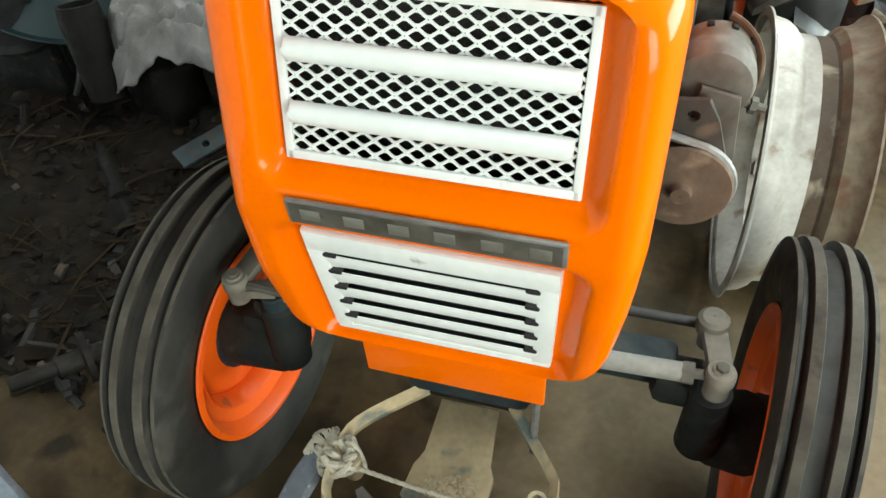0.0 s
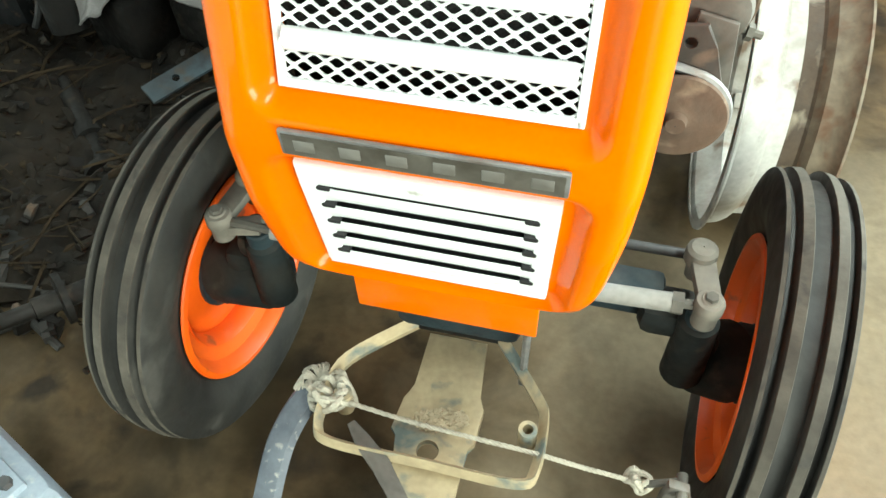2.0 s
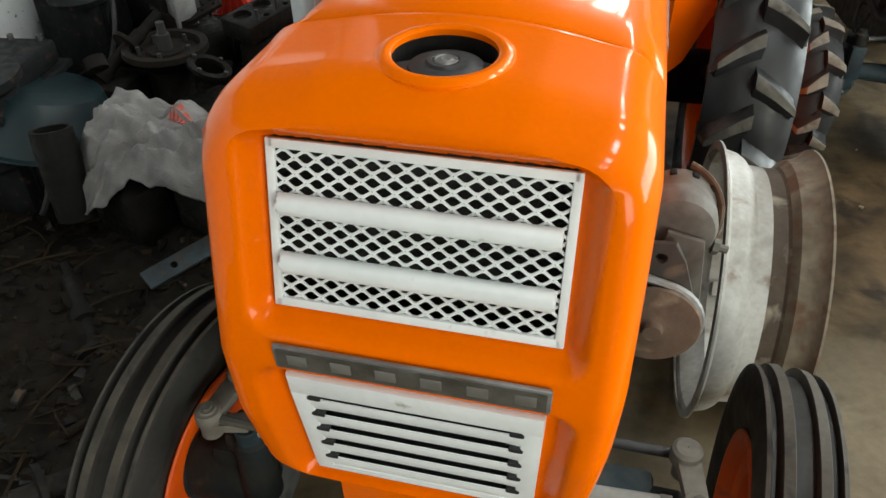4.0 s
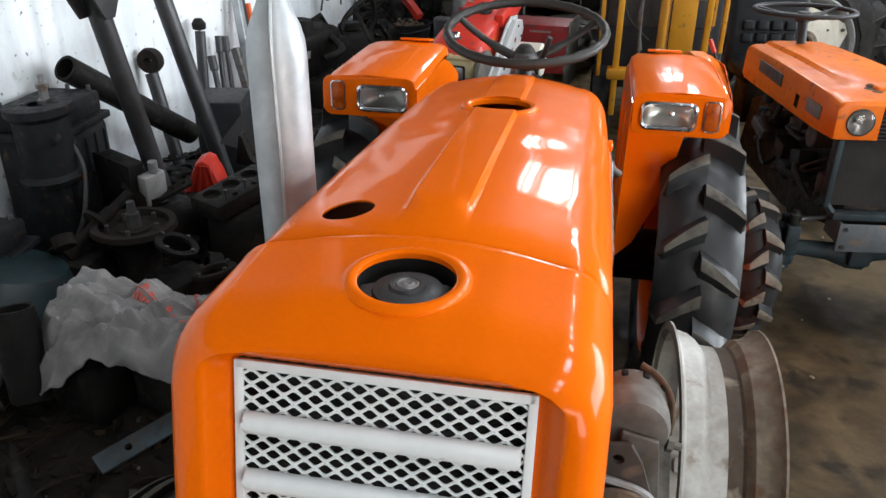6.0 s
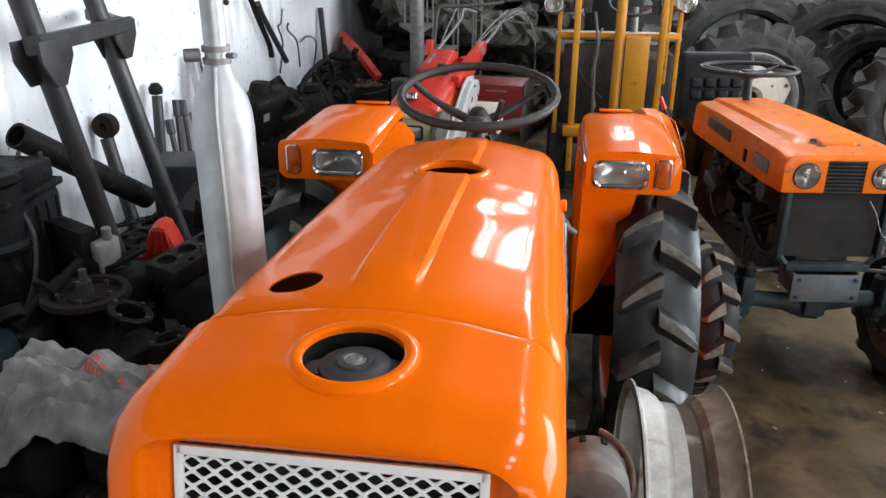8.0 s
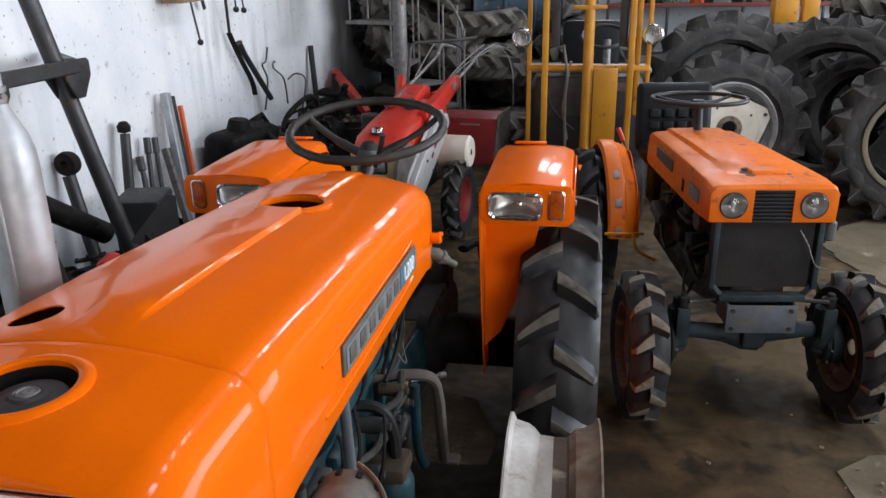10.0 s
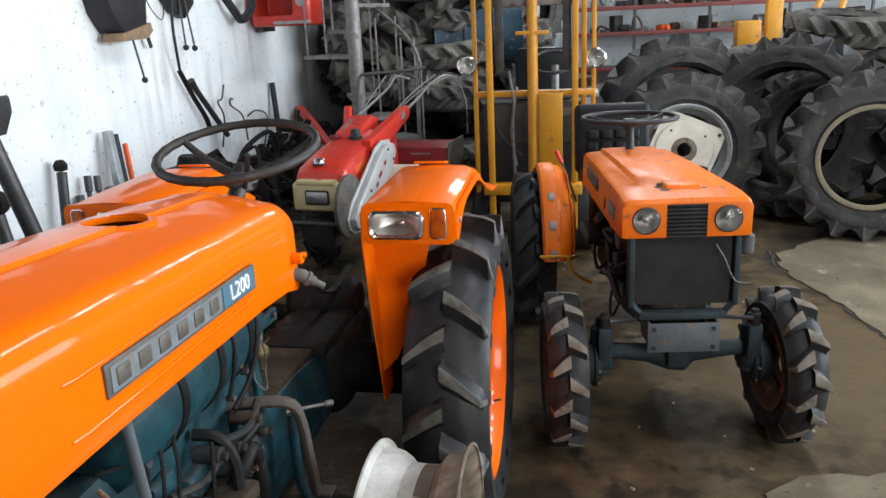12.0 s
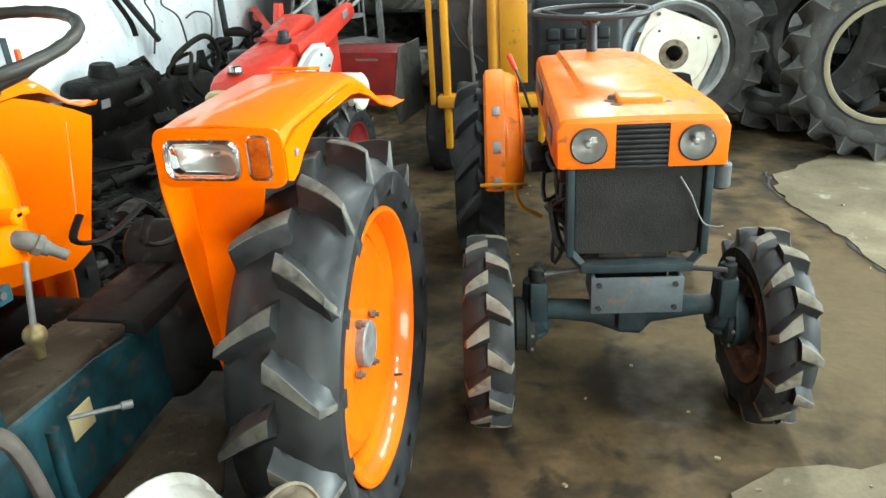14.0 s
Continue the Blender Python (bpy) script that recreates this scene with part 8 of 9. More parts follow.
def scrap_housing(mat, m):
    h = thing("scrap_gearcase", m, "greasy cast-iron gear housing with bolted flange", "machine part", "scrap parts")
    bm = add_box(B(), (0, 0, 0), (0.22, 0.17, 0.15), bevel=0.022)
    add_cyl(bm, (0.1, 0, 0), (0.15, 0, 0), 0.06, n=20)
    part("body", cut(bm, [add_cyl(B(), (0.05, 0, 0), (0.3, 0, 0), 0.042, n=20), add_cyl(B(), (-0.02, 0, 0.03), (-0.02, 0, 0.3), 0.05, n=20)]), mat, h)
    bm = add_lathe(B(), [(0.05, 0.075), (0.075, 0.075), (0.075, 0.088), (0.05, 0.088)], c=(-0.02, 0, 0), axis="z", n=24, closed=True)
    part("flange", bm, mat, h)
    for k in range(4):
        a = math.pi / 4 + k * math.pi / 2
        part("bolt", add_cyl(B(), (-0.02 + 0.063 * math.cos(a), 0.063 * math.sin(a), 0.085), (-0.02 + 0.063 * math.cos(a), 0.063 * math.sin(a), 0.098), 0.008, n=6), STEEL_DARK, h)
    return h


def scrap_shaft(mat, m):
    s = thing("scrap_driveline", m, "worn stepped drive shaft with a splined end", "shaft", "scrap parts")
    part("shaft", add_lathe(B(), [(0.001, -0.26), (0.016, -0.26), (0.018, -0.2), (0.028, -0.198), (0.028, -0.06), (0.04, -0.058), (0.04, -0.02), (0.024, -0.018), (0.024, 0.17), (0.018, 0.172), (0.018, 0.27), (0.001, 0.27)], axis="x", n=18), mat, s)
    part("flange", add_lathe(B(), [(0.02, 0.1), (0.06, 0.1), (0.06, 0.115), (0.02, 0.118)], axis="x", n=20), mat, s)
    return s


def scrap_bracket(mat, m):
    bm = add_prism(B(), [(-0.11, 0), (0.11, 0), (0.11, 0.012), (-0.02, 0.014), (-0.05, 0.03), (-0.1, 0.13), (-0.112, 0.13)], -0.035, 0.035, "y", bevel=0.002)
    bm = cut(bm, [add_cyl(B(), (x, 0, -0.1), (x, 0, 0.1), 0.009, n=10) for x in (0.03, 0.08)])
    return solid("scrap_angle_iron", bm, mat, "bent steel mounting bracket with bolt holes", "bracket", m, "scrap parts")


def scrap_head(mat, m):
    h = thing("scrap_engine_head", m, "dark cylinder head with round bores on the heap", "engine part", "scrap parts")
    bm = add_box(B(), (0, 0, 0), (0.34, 0.15, 0.07), bevel=0.01)
    holes = [add_cyl(B(), (x, y, 0.015), (x, y, 0.2), r, n=16) for x, y, r in ((-0.11, 0.02, 0.035), (-0.01, 0.02, 0.035), (0.09, 0.02, 0.035), (-0.06, -0.05, 0.012), (0.04, -0.05, 0.012), (0.14, -0.05, 0.012))]
    part("body", cut(bm, holes), mat, h)
    for k in range(3):
        part("stud", add_cyl(B(), (-0.11 + 0.1 * k, -0.055, 0.03), (-0.11 + 0.1 * k, -0.055, 0.075), 0.006, n=8), STEEL_DARK, h)
    return h


def scrap_tube(mat, m):
    bm = add_lathe(B(), [(0.024, -0.28), (0.03, -0.28), (0.03, 0.28), (0.024, 0.28)], axis="x", n=16, closed=True)
    return solid("steel_tube", bm, mat, "length of bare steel tube lying in the scrap", "tube", m, "scrap parts")


def scrap_pulley(mat, m):
    bm = add_lathe(B(), [(0.016, -0.03), (0.03, -0.03), (0.032, -0.012), (0.075, -0.012), (0.09, -0.03), (0.095, -0.028), (0.07, -0.004), (0.07, 0.004), (0.095, 0.028), (0.09, 0.03), (0.075, 0.012), (0.032, 0.012), (0.03, 0.03), (0.016, 0.03)], axis="z", n=28, closed=True)
    return solid("scrap_sheave", bm, mat, "grooved cast belt pulley in the scrap", "pulley", m, "scrap parts")


def scrap_arm(mat, m):
    bm = add_tube(B(), smooth_path([(-0.2, 0, 0), (-0.08, 0.01, 0.02), (0.05, 0.05, 0.03), (0.17, 0.13, 0.0)], 4), [0.02 + 0.002 * (k % 3) for k in range(13)], n=8, flat=0.6)
    add_lathe(bm, [(0.014, -0.02), (0.036, -0.02), (0.036, 0.02), (0.014, 0.02)], c=(-0.21, 0, 0), axis="z", n=16, closed=True)
    add_lathe(bm, [(0.012, -0.016), (0.028, -0.016), (0.028, 0.016), (0.012, 0.016)], c=(0.19, 0.14, 0), axis="z", n=16, closed=True)
    return solid("scrap_linkage", bm, mat, "forged lever arm with eyes at both ends", "lever", m, "scrap parts")


far_off = pose(-1.5, 0.6, 0.25)
protos = []
for fn in (scrap_gear, scrap_housing, scrap_shaft, scrap_bracket, scrap_head, scrap_tube, scrap_pulley, scrap_arm):
    for mat in ((GREASE, RUST_DARK, EARTHY) if fn in (scrap_gear, scrap_housing, scrap_shaft, scrap_arm) else (GREASE, RUST_DARK)):
        protos.append((fn, mat))
half_height = {scrap_gear: 0.05, scrap_housing: 0.075, scrap_shaft: 0.035, scrap_bracket: 0.01, scrap_head: 0.035, scrap_tube: 0.028, scrap_pulley: 0.03, scrap_arm: 0.02}
made = {}
spots = []
for k in range(190):
    y = 0.3 + 7.0 * (k + HEAP.random()) / 190 if k % 3 == 0 else 0.3 + 3.2 * HEAP.random()
    x = HEAP.uniform(-1.86, -0.85 if y < 3.4 else -1.35)
    if -1.45 < x < -0.75 and 0.9 < y < 1.35 or y < 1.3 and k % 4:
        continue
    spots.append((x, y))
for k, (x, y) in enumerate(spots):
    fn, mat = protos[HEAP.randrange(len(protos))]
    if y > 1.15 and mat is EARTHY:
        mat = GREASE
    flat = 12 if fn not in (scrap_gear, scrap_pulley) else 40
    z = heap_z(x, y) + half_height[fn] + (0.05 if k % 3 == 0 else -0.012)
    m = pose(x, y, z, HEAP.uniform(-flat, flat), HEAP.uniform(-14, 14), HEAP.uniform(0, 360))
    if (fn, mat) in made:
        copy_thing(made[(fn, mat)], m)
    else:
        made[(fn, mat)] = fn(mat, m)

# ---- larger pieces of the heap ----

# blue flat bar
bm = add_box(B(), (0, 0, 0), (0.5, 0.062, 0.012), bevel=0.003)
bm = cut(bm, [add_cyl(B(), (x, 0, -0.1), (x, 0, 0.1), 0.011, n=12) for x in (-0.16, 0.04, 0.21)])
solid("flat_bar", bm, PALE_BLUE, "pale blue painted flat bar with bolt holes", "steel bar", pose(-0.9, 1.08, 0.19, 22, -6, 56))

# woven sack thrown over the heap
NS = 64
bm = B()


def sack_at(u, v):
    nz = mathutils.noise.noise
    wu, wv = u + 0.06 * nz((u * 3, v * 3, 1.0)), v + 0.06 * nz((u * 3, v * 3, 7.0))
    x = -1.35 + 0.6 * u + 0.03 * nz((u * 2.3, v * 2.1, 4.0))
    y = 1.06 + 0.3 * v + 0.025 * nz((u * 4.0, v * 2.0, 9.0)) - 0.1 * max(0, 0.4 - u) * (1 - v)
    z = 0.352 + 0.045 * math.sin(math.pi * min(1, v * 1.1)) + 0.075 * v + 0.02 * math.sin(5 * u + 1)
    # broad folds running over the cloth, a few sharp ridges, fine wrinkles
    z += 0.11 * (0.45 - abs(nz((wu * 3.2 + wv * 1.6, wv * 1.4 - wu, 3.0)))) + 0.085 * (0.36 - abs(nz((wu * 6 - wv * 3, wv * 3.1, 12.0)))) + 0.022 * nz((wu * 13, wv * 11, 5.0)) + 0.008 * nz((wu * 30, wv * 26, 2.0))
    if u < 0.45:
        z -= (0.45 - u) * 0.26 * (1 - v) ** 2
    edge = min(u, 1 - u, v, 1 - v)
    z -= 0.05 * max(0, 0.1 - edge) / 0.1 + 0.1 * max(0, v - 0.85)
    return Vector((x, y, z))


rows = [[bm.verts.new(sack_at(i / NS, j / NS)) for j in range(NS + 1)] for i in range(NS + 1)]
for i in range(NS):
    for j in range(NS):
        bm.faces.new((rows[i][j], rows[i + 1][j], rows[i + 1][j + 1], rows[i][j + 1]))
low = [[bm.verts.new(rows[i][j].co + V(0, 0.002, -0.006)) for j in range(NS + 1)] for i in range(NS + 1)]
for i in range(NS):
    for j in range(NS):
        bm.faces.new((low[i][j + 1], low[i + 1][j + 1], low[i + 1][j], low[i][j]))
    for a, b in (((i, 0), (i + 1, 0)), ((i, NS), (i + 1, NS)), ((0, i), (0, i + 1)), ((NS, i), (NS, i + 1))):
        bm.faces.new((rows[a[0]][a[1]], rows[b[0]][b[1]], low[b[0]][b[1]], low[a[0]][a[1]]))
sack = thing("woven_sack", pose(0, 0, 0), "crumpled dirty white woven sack with red print", "sack")
part("sack_cloth", bm, SACK, sack)
for u0, v0, n, wd, st, sl in ((0.44, 0.66, 6, 0.05, 0.022, -0.004), (0.43, 0.58, 7, 0.05, 0.022, -0.004), (0.46, 0.5, 5, 0.05, 0.022, -0.004), (0.62, 0.6, 3, 0.1, 0.03, -0.09), (0.7, 0.8, 8, 0.04, 0.012, -0.035), (0.74, 0.32, 3, 0.09, 0.045, -0.02)):
    for k in range(n):
        bm = B()
        u, v = u0 + st * k, v0 + sl * k
        corners = [sack_at(u + du, v + dv) + V(0, -0.002, 0.0035) for du, dv in ((0, 0), (st * 0.62, 0), (st * 0.7, wd), (st * 0.08, wd))]
        top = [bm.verts.new(c) for c in corners]
        bot = [bm.verts.new(c - V(0, 0, 0.003)) for c in corners]
        bridge(bm, bot, top)
        bm.faces.new(top)
        bm.faces.new(bot[::-1])
        part("print_bar", bm, SACK_INK, sack)
# the lump of iron that the sack is thrown over
for x, y, s in ((-1.24, 1.2, 0.145), (-0.95, 1.22, 0.13), (-1.1, 1.34, 0.16)):
    solid("casting", add_box(B(), (0, 0, 0), (0.26, 0.2, s * 2), (0, 0, 0), 0.03), GREASE, "greasy iron casting under the sack", "machine part", pose(x, y, s + 0.03, 4, 3, 20 * x))

# teal basin, pipe, hub
bm = add_lathe(B(), [(0.001, 0), (0.16, 0), (0.24, 0.15), (0.262, 0.152), (0.262, 0.146), (0.246, 0.142), (0.168, -0.008), (0.001, -0.008)], axis="z", n=40)
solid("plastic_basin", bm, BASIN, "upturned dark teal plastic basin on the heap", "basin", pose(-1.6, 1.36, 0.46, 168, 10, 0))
bm = add_lathe(B(), [(0.001, -0.22), (0.055, -0.22), (0.062, 0.0), (0.058, 0.05), (0.048, 0.05), (0.046, -0.1), (0.001, -0.1)], axis="z", n=28)
solid("pipe_stub", bm, GREASE, "thick black pipe stub standing in the heap", "pipe", pose(-1.37, 1.08, 0.44, -12, -8, 0))
hub = thing("wheel_hub", pose(-1.38, 1.72, 0.28), "rusty flanged wheel hub with a stub axle", "wheel hub")
part("flange", add_lathe(B(), [(0.001, 0.185), (0.06, 0.185), (0.062, 0.176), (0.115, 0.176), (0.12, 0.2), (0.145, 0.2), (0.148, 0.18), (0.1, 0.15), (0.075, 0.12), (0.001, 0.12)], axis="z", n=40), RUST_DARK, hub, "rust-brown dished flange")
part("barrel", add_lathe(B(), [(0.001, -0.14), (0.1, -0.14), (0.095, -0.05), (0.075, 0.0), (0.075, 0.13), (0.001, 0.13)], axis="z", n=28), GREASE, hub)
part("stub_axle", add_lathe(B(), [(0.001, 0.28), (0.014, 0.28), (0.016, 0.24), (0.024, 0.238), (0.026, 0.18), (0.001, 0.18)], axis="z", n=16), STEEL_DARK, hub)
for k in range(5):
    a = 2 * math.pi * k / 5
    part("stud", add_cyl(B(), (0.09 * math.cos(a), 0.09 * math.sin(a), 0.17), (0.09 * math.cos(a), 0.09 * math.sin(a), 0.205), 0.008, n=6), STEEL_DARK, hub)


def engine_block(m, mat, label):
    e = thing("engine_block", m, label, "engine")
    bm = add_box(B(), (0, 0, 0.24), (0.34, 0.42, 0.46), bevel=0.035)
    add_box(bm, (0, 0, 0.48), (0.37, 0.45, 0.03), bevel=0.008)
    add_cyl(bm, (0.14, -0.06, 0.22), (0.2, -0.06, 0.22), 0.1, n=24, bevel=0.01)
    part("crankcase", bm, mat, e)
    part("sump", add_box(B(), (0, 0, 0.0), (0.3, 0.38, 0.1), bevel=0.02), mat, e)
    part("cylinder_head", add_box(B(), (0, 0, 0.54), (0.32, 0.4, 0.09), bevel=0.02), mat, e)
    for k in range(5):
        part("rib", add_box(B(), (0.172, -0.16 + 0.08 * k, 0.3), (0.02, 0.012, 0.26), bevel=0.004), mat, e)
    for x in (-0.12, 0.0, 0.12):
        for y in (-0.17, 0.17):
            part("bolt", add_cyl(B(), (x, y, 0.58), (x, y, 0.605), 0.011, n=6), STEEL_DARK, e)
    inj = part("injector", add_lathe(B(), [(0.001, 0.58), (0.04, 0.58), (0.04, 0.6), (0.022, 0.603), (0.022, 0.64), (0.03, 0.642), (0.03, 0.66), (0.012, 0.662), (0.012, 0.69), (0.001, 0.69)], c=(0.04, -0.06, 0), axis="z", n=14), STEEL, e, "grey steel injector holder")
    part("cylinder_barrel", add_lathe(B(), [(0.14, 0.3), (0.15, 0.32), (0.13, 0.34), (0.13, 0.55), (0.155, 0.57), (0.155, 0.6), (0.12, 0.605), (0.05, 0.6)], c=(0.06, -0.14, 0), axis="z", n=28), mat, e)
    part("side_cover", add_box(B(), (0.18, 0.1, 0.16), (0.03, 0.14, 0.14), bevel=0.012), mat, e)
    part("pipe", add_tube(B(), smooth_path([(0.17, -0.2, 0.08), (0.23, -0.18, 0.2), (0.22, -0.12, 0.36), (0.12, -0.1, 0.5)], 5), 0.012, n=8), STEEL_DARK, e)
    return e


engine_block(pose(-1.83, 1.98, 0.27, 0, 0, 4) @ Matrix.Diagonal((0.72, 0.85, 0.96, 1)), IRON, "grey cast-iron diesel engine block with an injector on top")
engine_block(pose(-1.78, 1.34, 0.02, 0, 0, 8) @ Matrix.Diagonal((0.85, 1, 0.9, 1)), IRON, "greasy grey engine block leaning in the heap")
bb = thing("battery_box", pose(-1.58, 2.02, 0.5, 4, 6, -20), "flat black metal box with a white filter part beside it", "box")
bm = add_box(B(), (0, -0.02, 0), (0.19, 0.07, 0.24), bevel=0.01)
part("box", bm, BLACK_OIL, bb)
part("box_flange", add_box(B(), (0, -0.058, 0.0), (0.2, 0.008, 0.25), bevel=0.003), BLACK_OIL, bb)
part("white_part", add_box(B(), (0.12, 0.02, -0.01), (0.05, 0.1, 0.17), bevel=0.01), PALE, bb, "white plastic filter part")
part("cap", add_cyl(B(), (0.125, 0.03, 0.07), (0.125, 0.03, 0.12), 0.018, n=12), PALE, bb)
solid("casting", add_box(B(), (0, 0, 0), (0.3, 0.26, 0.36), (0, 0, 0), 0.04), GREASE, "greasy iron casting lying under smaller scrap", "machine part", pose(-1.56, 2.04, 0.23, 0, 0, 12))
gd = [(-0.08, 0.0), (0.09, 0.0), (0.075, 0.06), (0.055, 0.1), (0.04, 0.145), (0.012, 0.155), (-0.02, 0.14), (-0.045, 0.085)]
guard = thing("red_guard", pose(-1.4, 2.3, 0.385, 8, 4, 6), "red pressed cover flaring to its foot, lying in the scrap", "machine cover")
part("shell", add_prism(B(), gd, -0.05, 0.05, "y", bevel=0.012), RED, guard)
for x0, x1 in ((-0.055, -0.012), (-0.018, 0.004), (0.022, 0.02), (0.062, 0.036)):
    part("flute", add_tube(B(), [(x0, -0.05, 0.006), ((x0 + x1) / 2, -0.051, 0.07), (x1, -0.049, 0.135)], 0.008, n=8), RED, guard)
part("foot_flange", add_box(B(), (0.005, 0, 0.004), (0.19, 0.115, 0.008), bevel=0.003), RED_DARK, guard)
solid("casting", add_box(B(), (0, 0, 0), (0.3, 0.3, 0.3), (0, 0, 0), 0.05), GREASE, "greasy iron casting lying under smaller scrap", "machine part", pose(-1.36, 2.32, 0.24, 0, 0, 35))
for x, y, z, rz in ((-1.12, 2.02, 0.5, 70), (-1.05, 2.35, 0.46, 82)):
    copy_thing(made[(scrap_head, GREASE)], pose(x, y, z, 4, -5, rz))
solid("casting", add_box(B(), (0, 0, 0), (0.26, 0.62, 0.38), (0, 0, 0), 0.05), GREASE, "long greasy iron casting under cylinder heads", "machine part", pose(-1.1, 2.2, 0.26, 0, 0, 4))
for x, y, z, rx, ry, rz, key in ((-1.2, 1.66, 0.36, 10, 20, 40, (scrap_housing, GREASE)), (-1.02, 1.62, 0.3, -10, 8, 110, (scrap_housing, RUST_DARK)), (-1.55, 1.62, 0.42, 20, -25, 70, (scrap_shaft, RUST_DARK)),
                                 (-1.42, 2.02, 0.46, 5, -25, 30, (scrap_bracket, RUST_DARK)), (-1.24, 2.52, 0.42, 0, 12, 10, (scrap_bracket, GREASE)), (-1.62, 1.6, 0.36, 0, 40, 140, (scrap_arm, RUST_DARK))):
    if key in made:
        copy_thing(made[key], pose(x, y, z, rx, ry, rz))
    solid("casting", add_box(B(), (0, 0, 0), (0.2, 0.18, max(0.12, z - 0.06)), (0, 0, 0), 0.03), GREASE, "greasy iron casting lying under smaller scrap", "machine part", pose(x, y, (z - 0.04) / 2 + 0.02, 0, 0, rz + 20))

# leaning frame of dark square tube
lf = thing("leaning_frame", pose(0, 0, 0), "dark bare-steel tube frame leaning against the wall", "steel frame")


def square_bar(p, q, w, mat=None):
    p, q = Vector(p), Vector(q)
    d = (q - p).normalized()
    u = d.cross(V(0, 1, 0)).normalized()
    v = d.cross(u).normalized()
    bm = B()
    loops = []
    for c in (p, q):
        loops.append([bm.verts.new(c + u * (sx * w / 2) + v * (sy * w / 2)) for sx, sy in ((-0.8, -1), (0.8, -1), (1, -0.8), (1, 0.8), (0.8, 1), (-0.8, 1), (-1, 0.8), (-1, -0.8))])
    bridge(bm, *loops)
    bm.faces.new(loops[0][::-1])
    bm.faces.new(loops[1])
    return bm


part("post", add_tube(B(), [(-1.5, 2.22, 0.1), (-1.54, 1.70, 2.1)], 0.039, n=18), POST_M, lf)
part("post", add_tube(B(), [(-1.50, 2.75, 0.1), (-1.85, 2.48, 2.2)], 0.039, n=18), POST_M, lf)
bar = part("top_bar", square_bar((-1.49, 1.84, 1.29), (-1.66, 2.73, 1.27), 0.06), POST_M, lf)
for c, rz in (((-1.5, 1.9, 1.27), 95), ((-1.66, 2.62, 1.26), 95)):
    bm = add_prism(B(), [(-0.1, 0.035), (0.1, 0.035), (0.1, -0.03), (0.03, -0.12), (-0.03, -0.12), (-0.1, -0.03)], -0.05, -0.04, "y", bevel=0.002)
    add_prism(bm, [(-0.1, 0.035), (0.1, 0.035), (0.1, -0.03), (0.03, -0.12), (-0.03, -0.12), (-0.1, -0.03)], 0.04, 0.05, "y", bevel=0.002)
    part("gusset_plate", moved(bm, pose(*c, 0, 0, rz)), POST_M, lf)
part("foot_plate", moved(add_prism(B(), [(-0.12, 0), (0.12, 0), (0.02, 0.26), (-0.02, 0.26)], -0.004, 0.004, "y"), pose(-1.36, 2.62, 0.45, -12, 20, 20)), POST_M, lf)
part("cross_bar", square_bar((-1.93, 2.9, 1.29), (-1.66, 2.66, 1.28), 0.05), POST_M, lf)

# tubes and rods leaning on the wall
bm = moved(add_lathe(B(), [(0.042, -0.42), (0.053, -0.42), (0.053, 0.34), (0.042, 0.34)], axis="z", n=20, closed=True), look((-1.78, 2.5, 0.66), (-1.86, 2.2, 0.88)))
solid("open_tube", bm, GREASE, "black open-ended steel tube leaning in the scrap", "tube")
rod = thing("knobbed_shaft", pose(0, 0, 0), "dark shaft with a round bearing end on the wall", "shaft")
part("shaft", add_tube(B(), [(-1.8, 2.82, 0.15), (-1.93, 2.87, 0.72)], 0.032, n=12), POST_M, rod)
part("bearing_ring", moved(add_lathe(B(), [(0.018, -0.02), (0.02, -0.028), (0.056, -0.028), (0.062, 0), (0.056, 0.028), (0.018, 0.028)], axis="y", n=24, closed=True), pose(-1.925, 2.87, 0.78)), RUST_DARK, rod)
soc = thing("socket_bar", pose(0, 0, 0), "grey steel bar with a ball socket end", "steel bar")
part("bar", add_tube(B(), [(-1.86, 3.36, 0.1), (-1.9, 3.3, 0.45), (-1.92, 3.38, 0.83)], 0.028, n=10), POST_M, soc)
part("socket", add_lathe(B(), [(0.001, -0.03), (0.035, -0.02), (0.038, 0.01), (0.02, 0.035), (0.001, 0.035)], c=(-1.925, 3.385, 0.86), axis="z", n=16), GREASE, soc)
for (p, q, r, mat, lab) in (((-1.86, 3.46, 0.1), (-1.94, 3.62, 0.76), 0.014, POST_M, "thin steel lever with a grip leaning on the wall"), ((-1.84, 3.55, 0.1), (-1.95, 3.72, 0.74), 0.013, STEEL_DARK, "thin steel rod leaning on the wall"),
                            ((-1.82, 3.4, 0.1), (-1.96, 3.55, 0.66), 0.016, POST_M, "short steel rod leaning on the wall")):
    bm = add_tube(B(), [p, Vector(p).lerp(Vector(q), 0.86), Vector(p).lerp(Vector(q), 0.87), q], [r, r, r * 1.5, r * 1.5], n=10)
    solid("steel_rod", bm, mat, lab, "steel rod")
solid("black_box", add_box(B(), (0, 0, 0), (0.24, 0.26, 0.52), bevel=0.02), BLACK, "tall black metal box standing in the scrap", "box", pose(-1.66, 3.05, 0.33, 3, 0, 12))
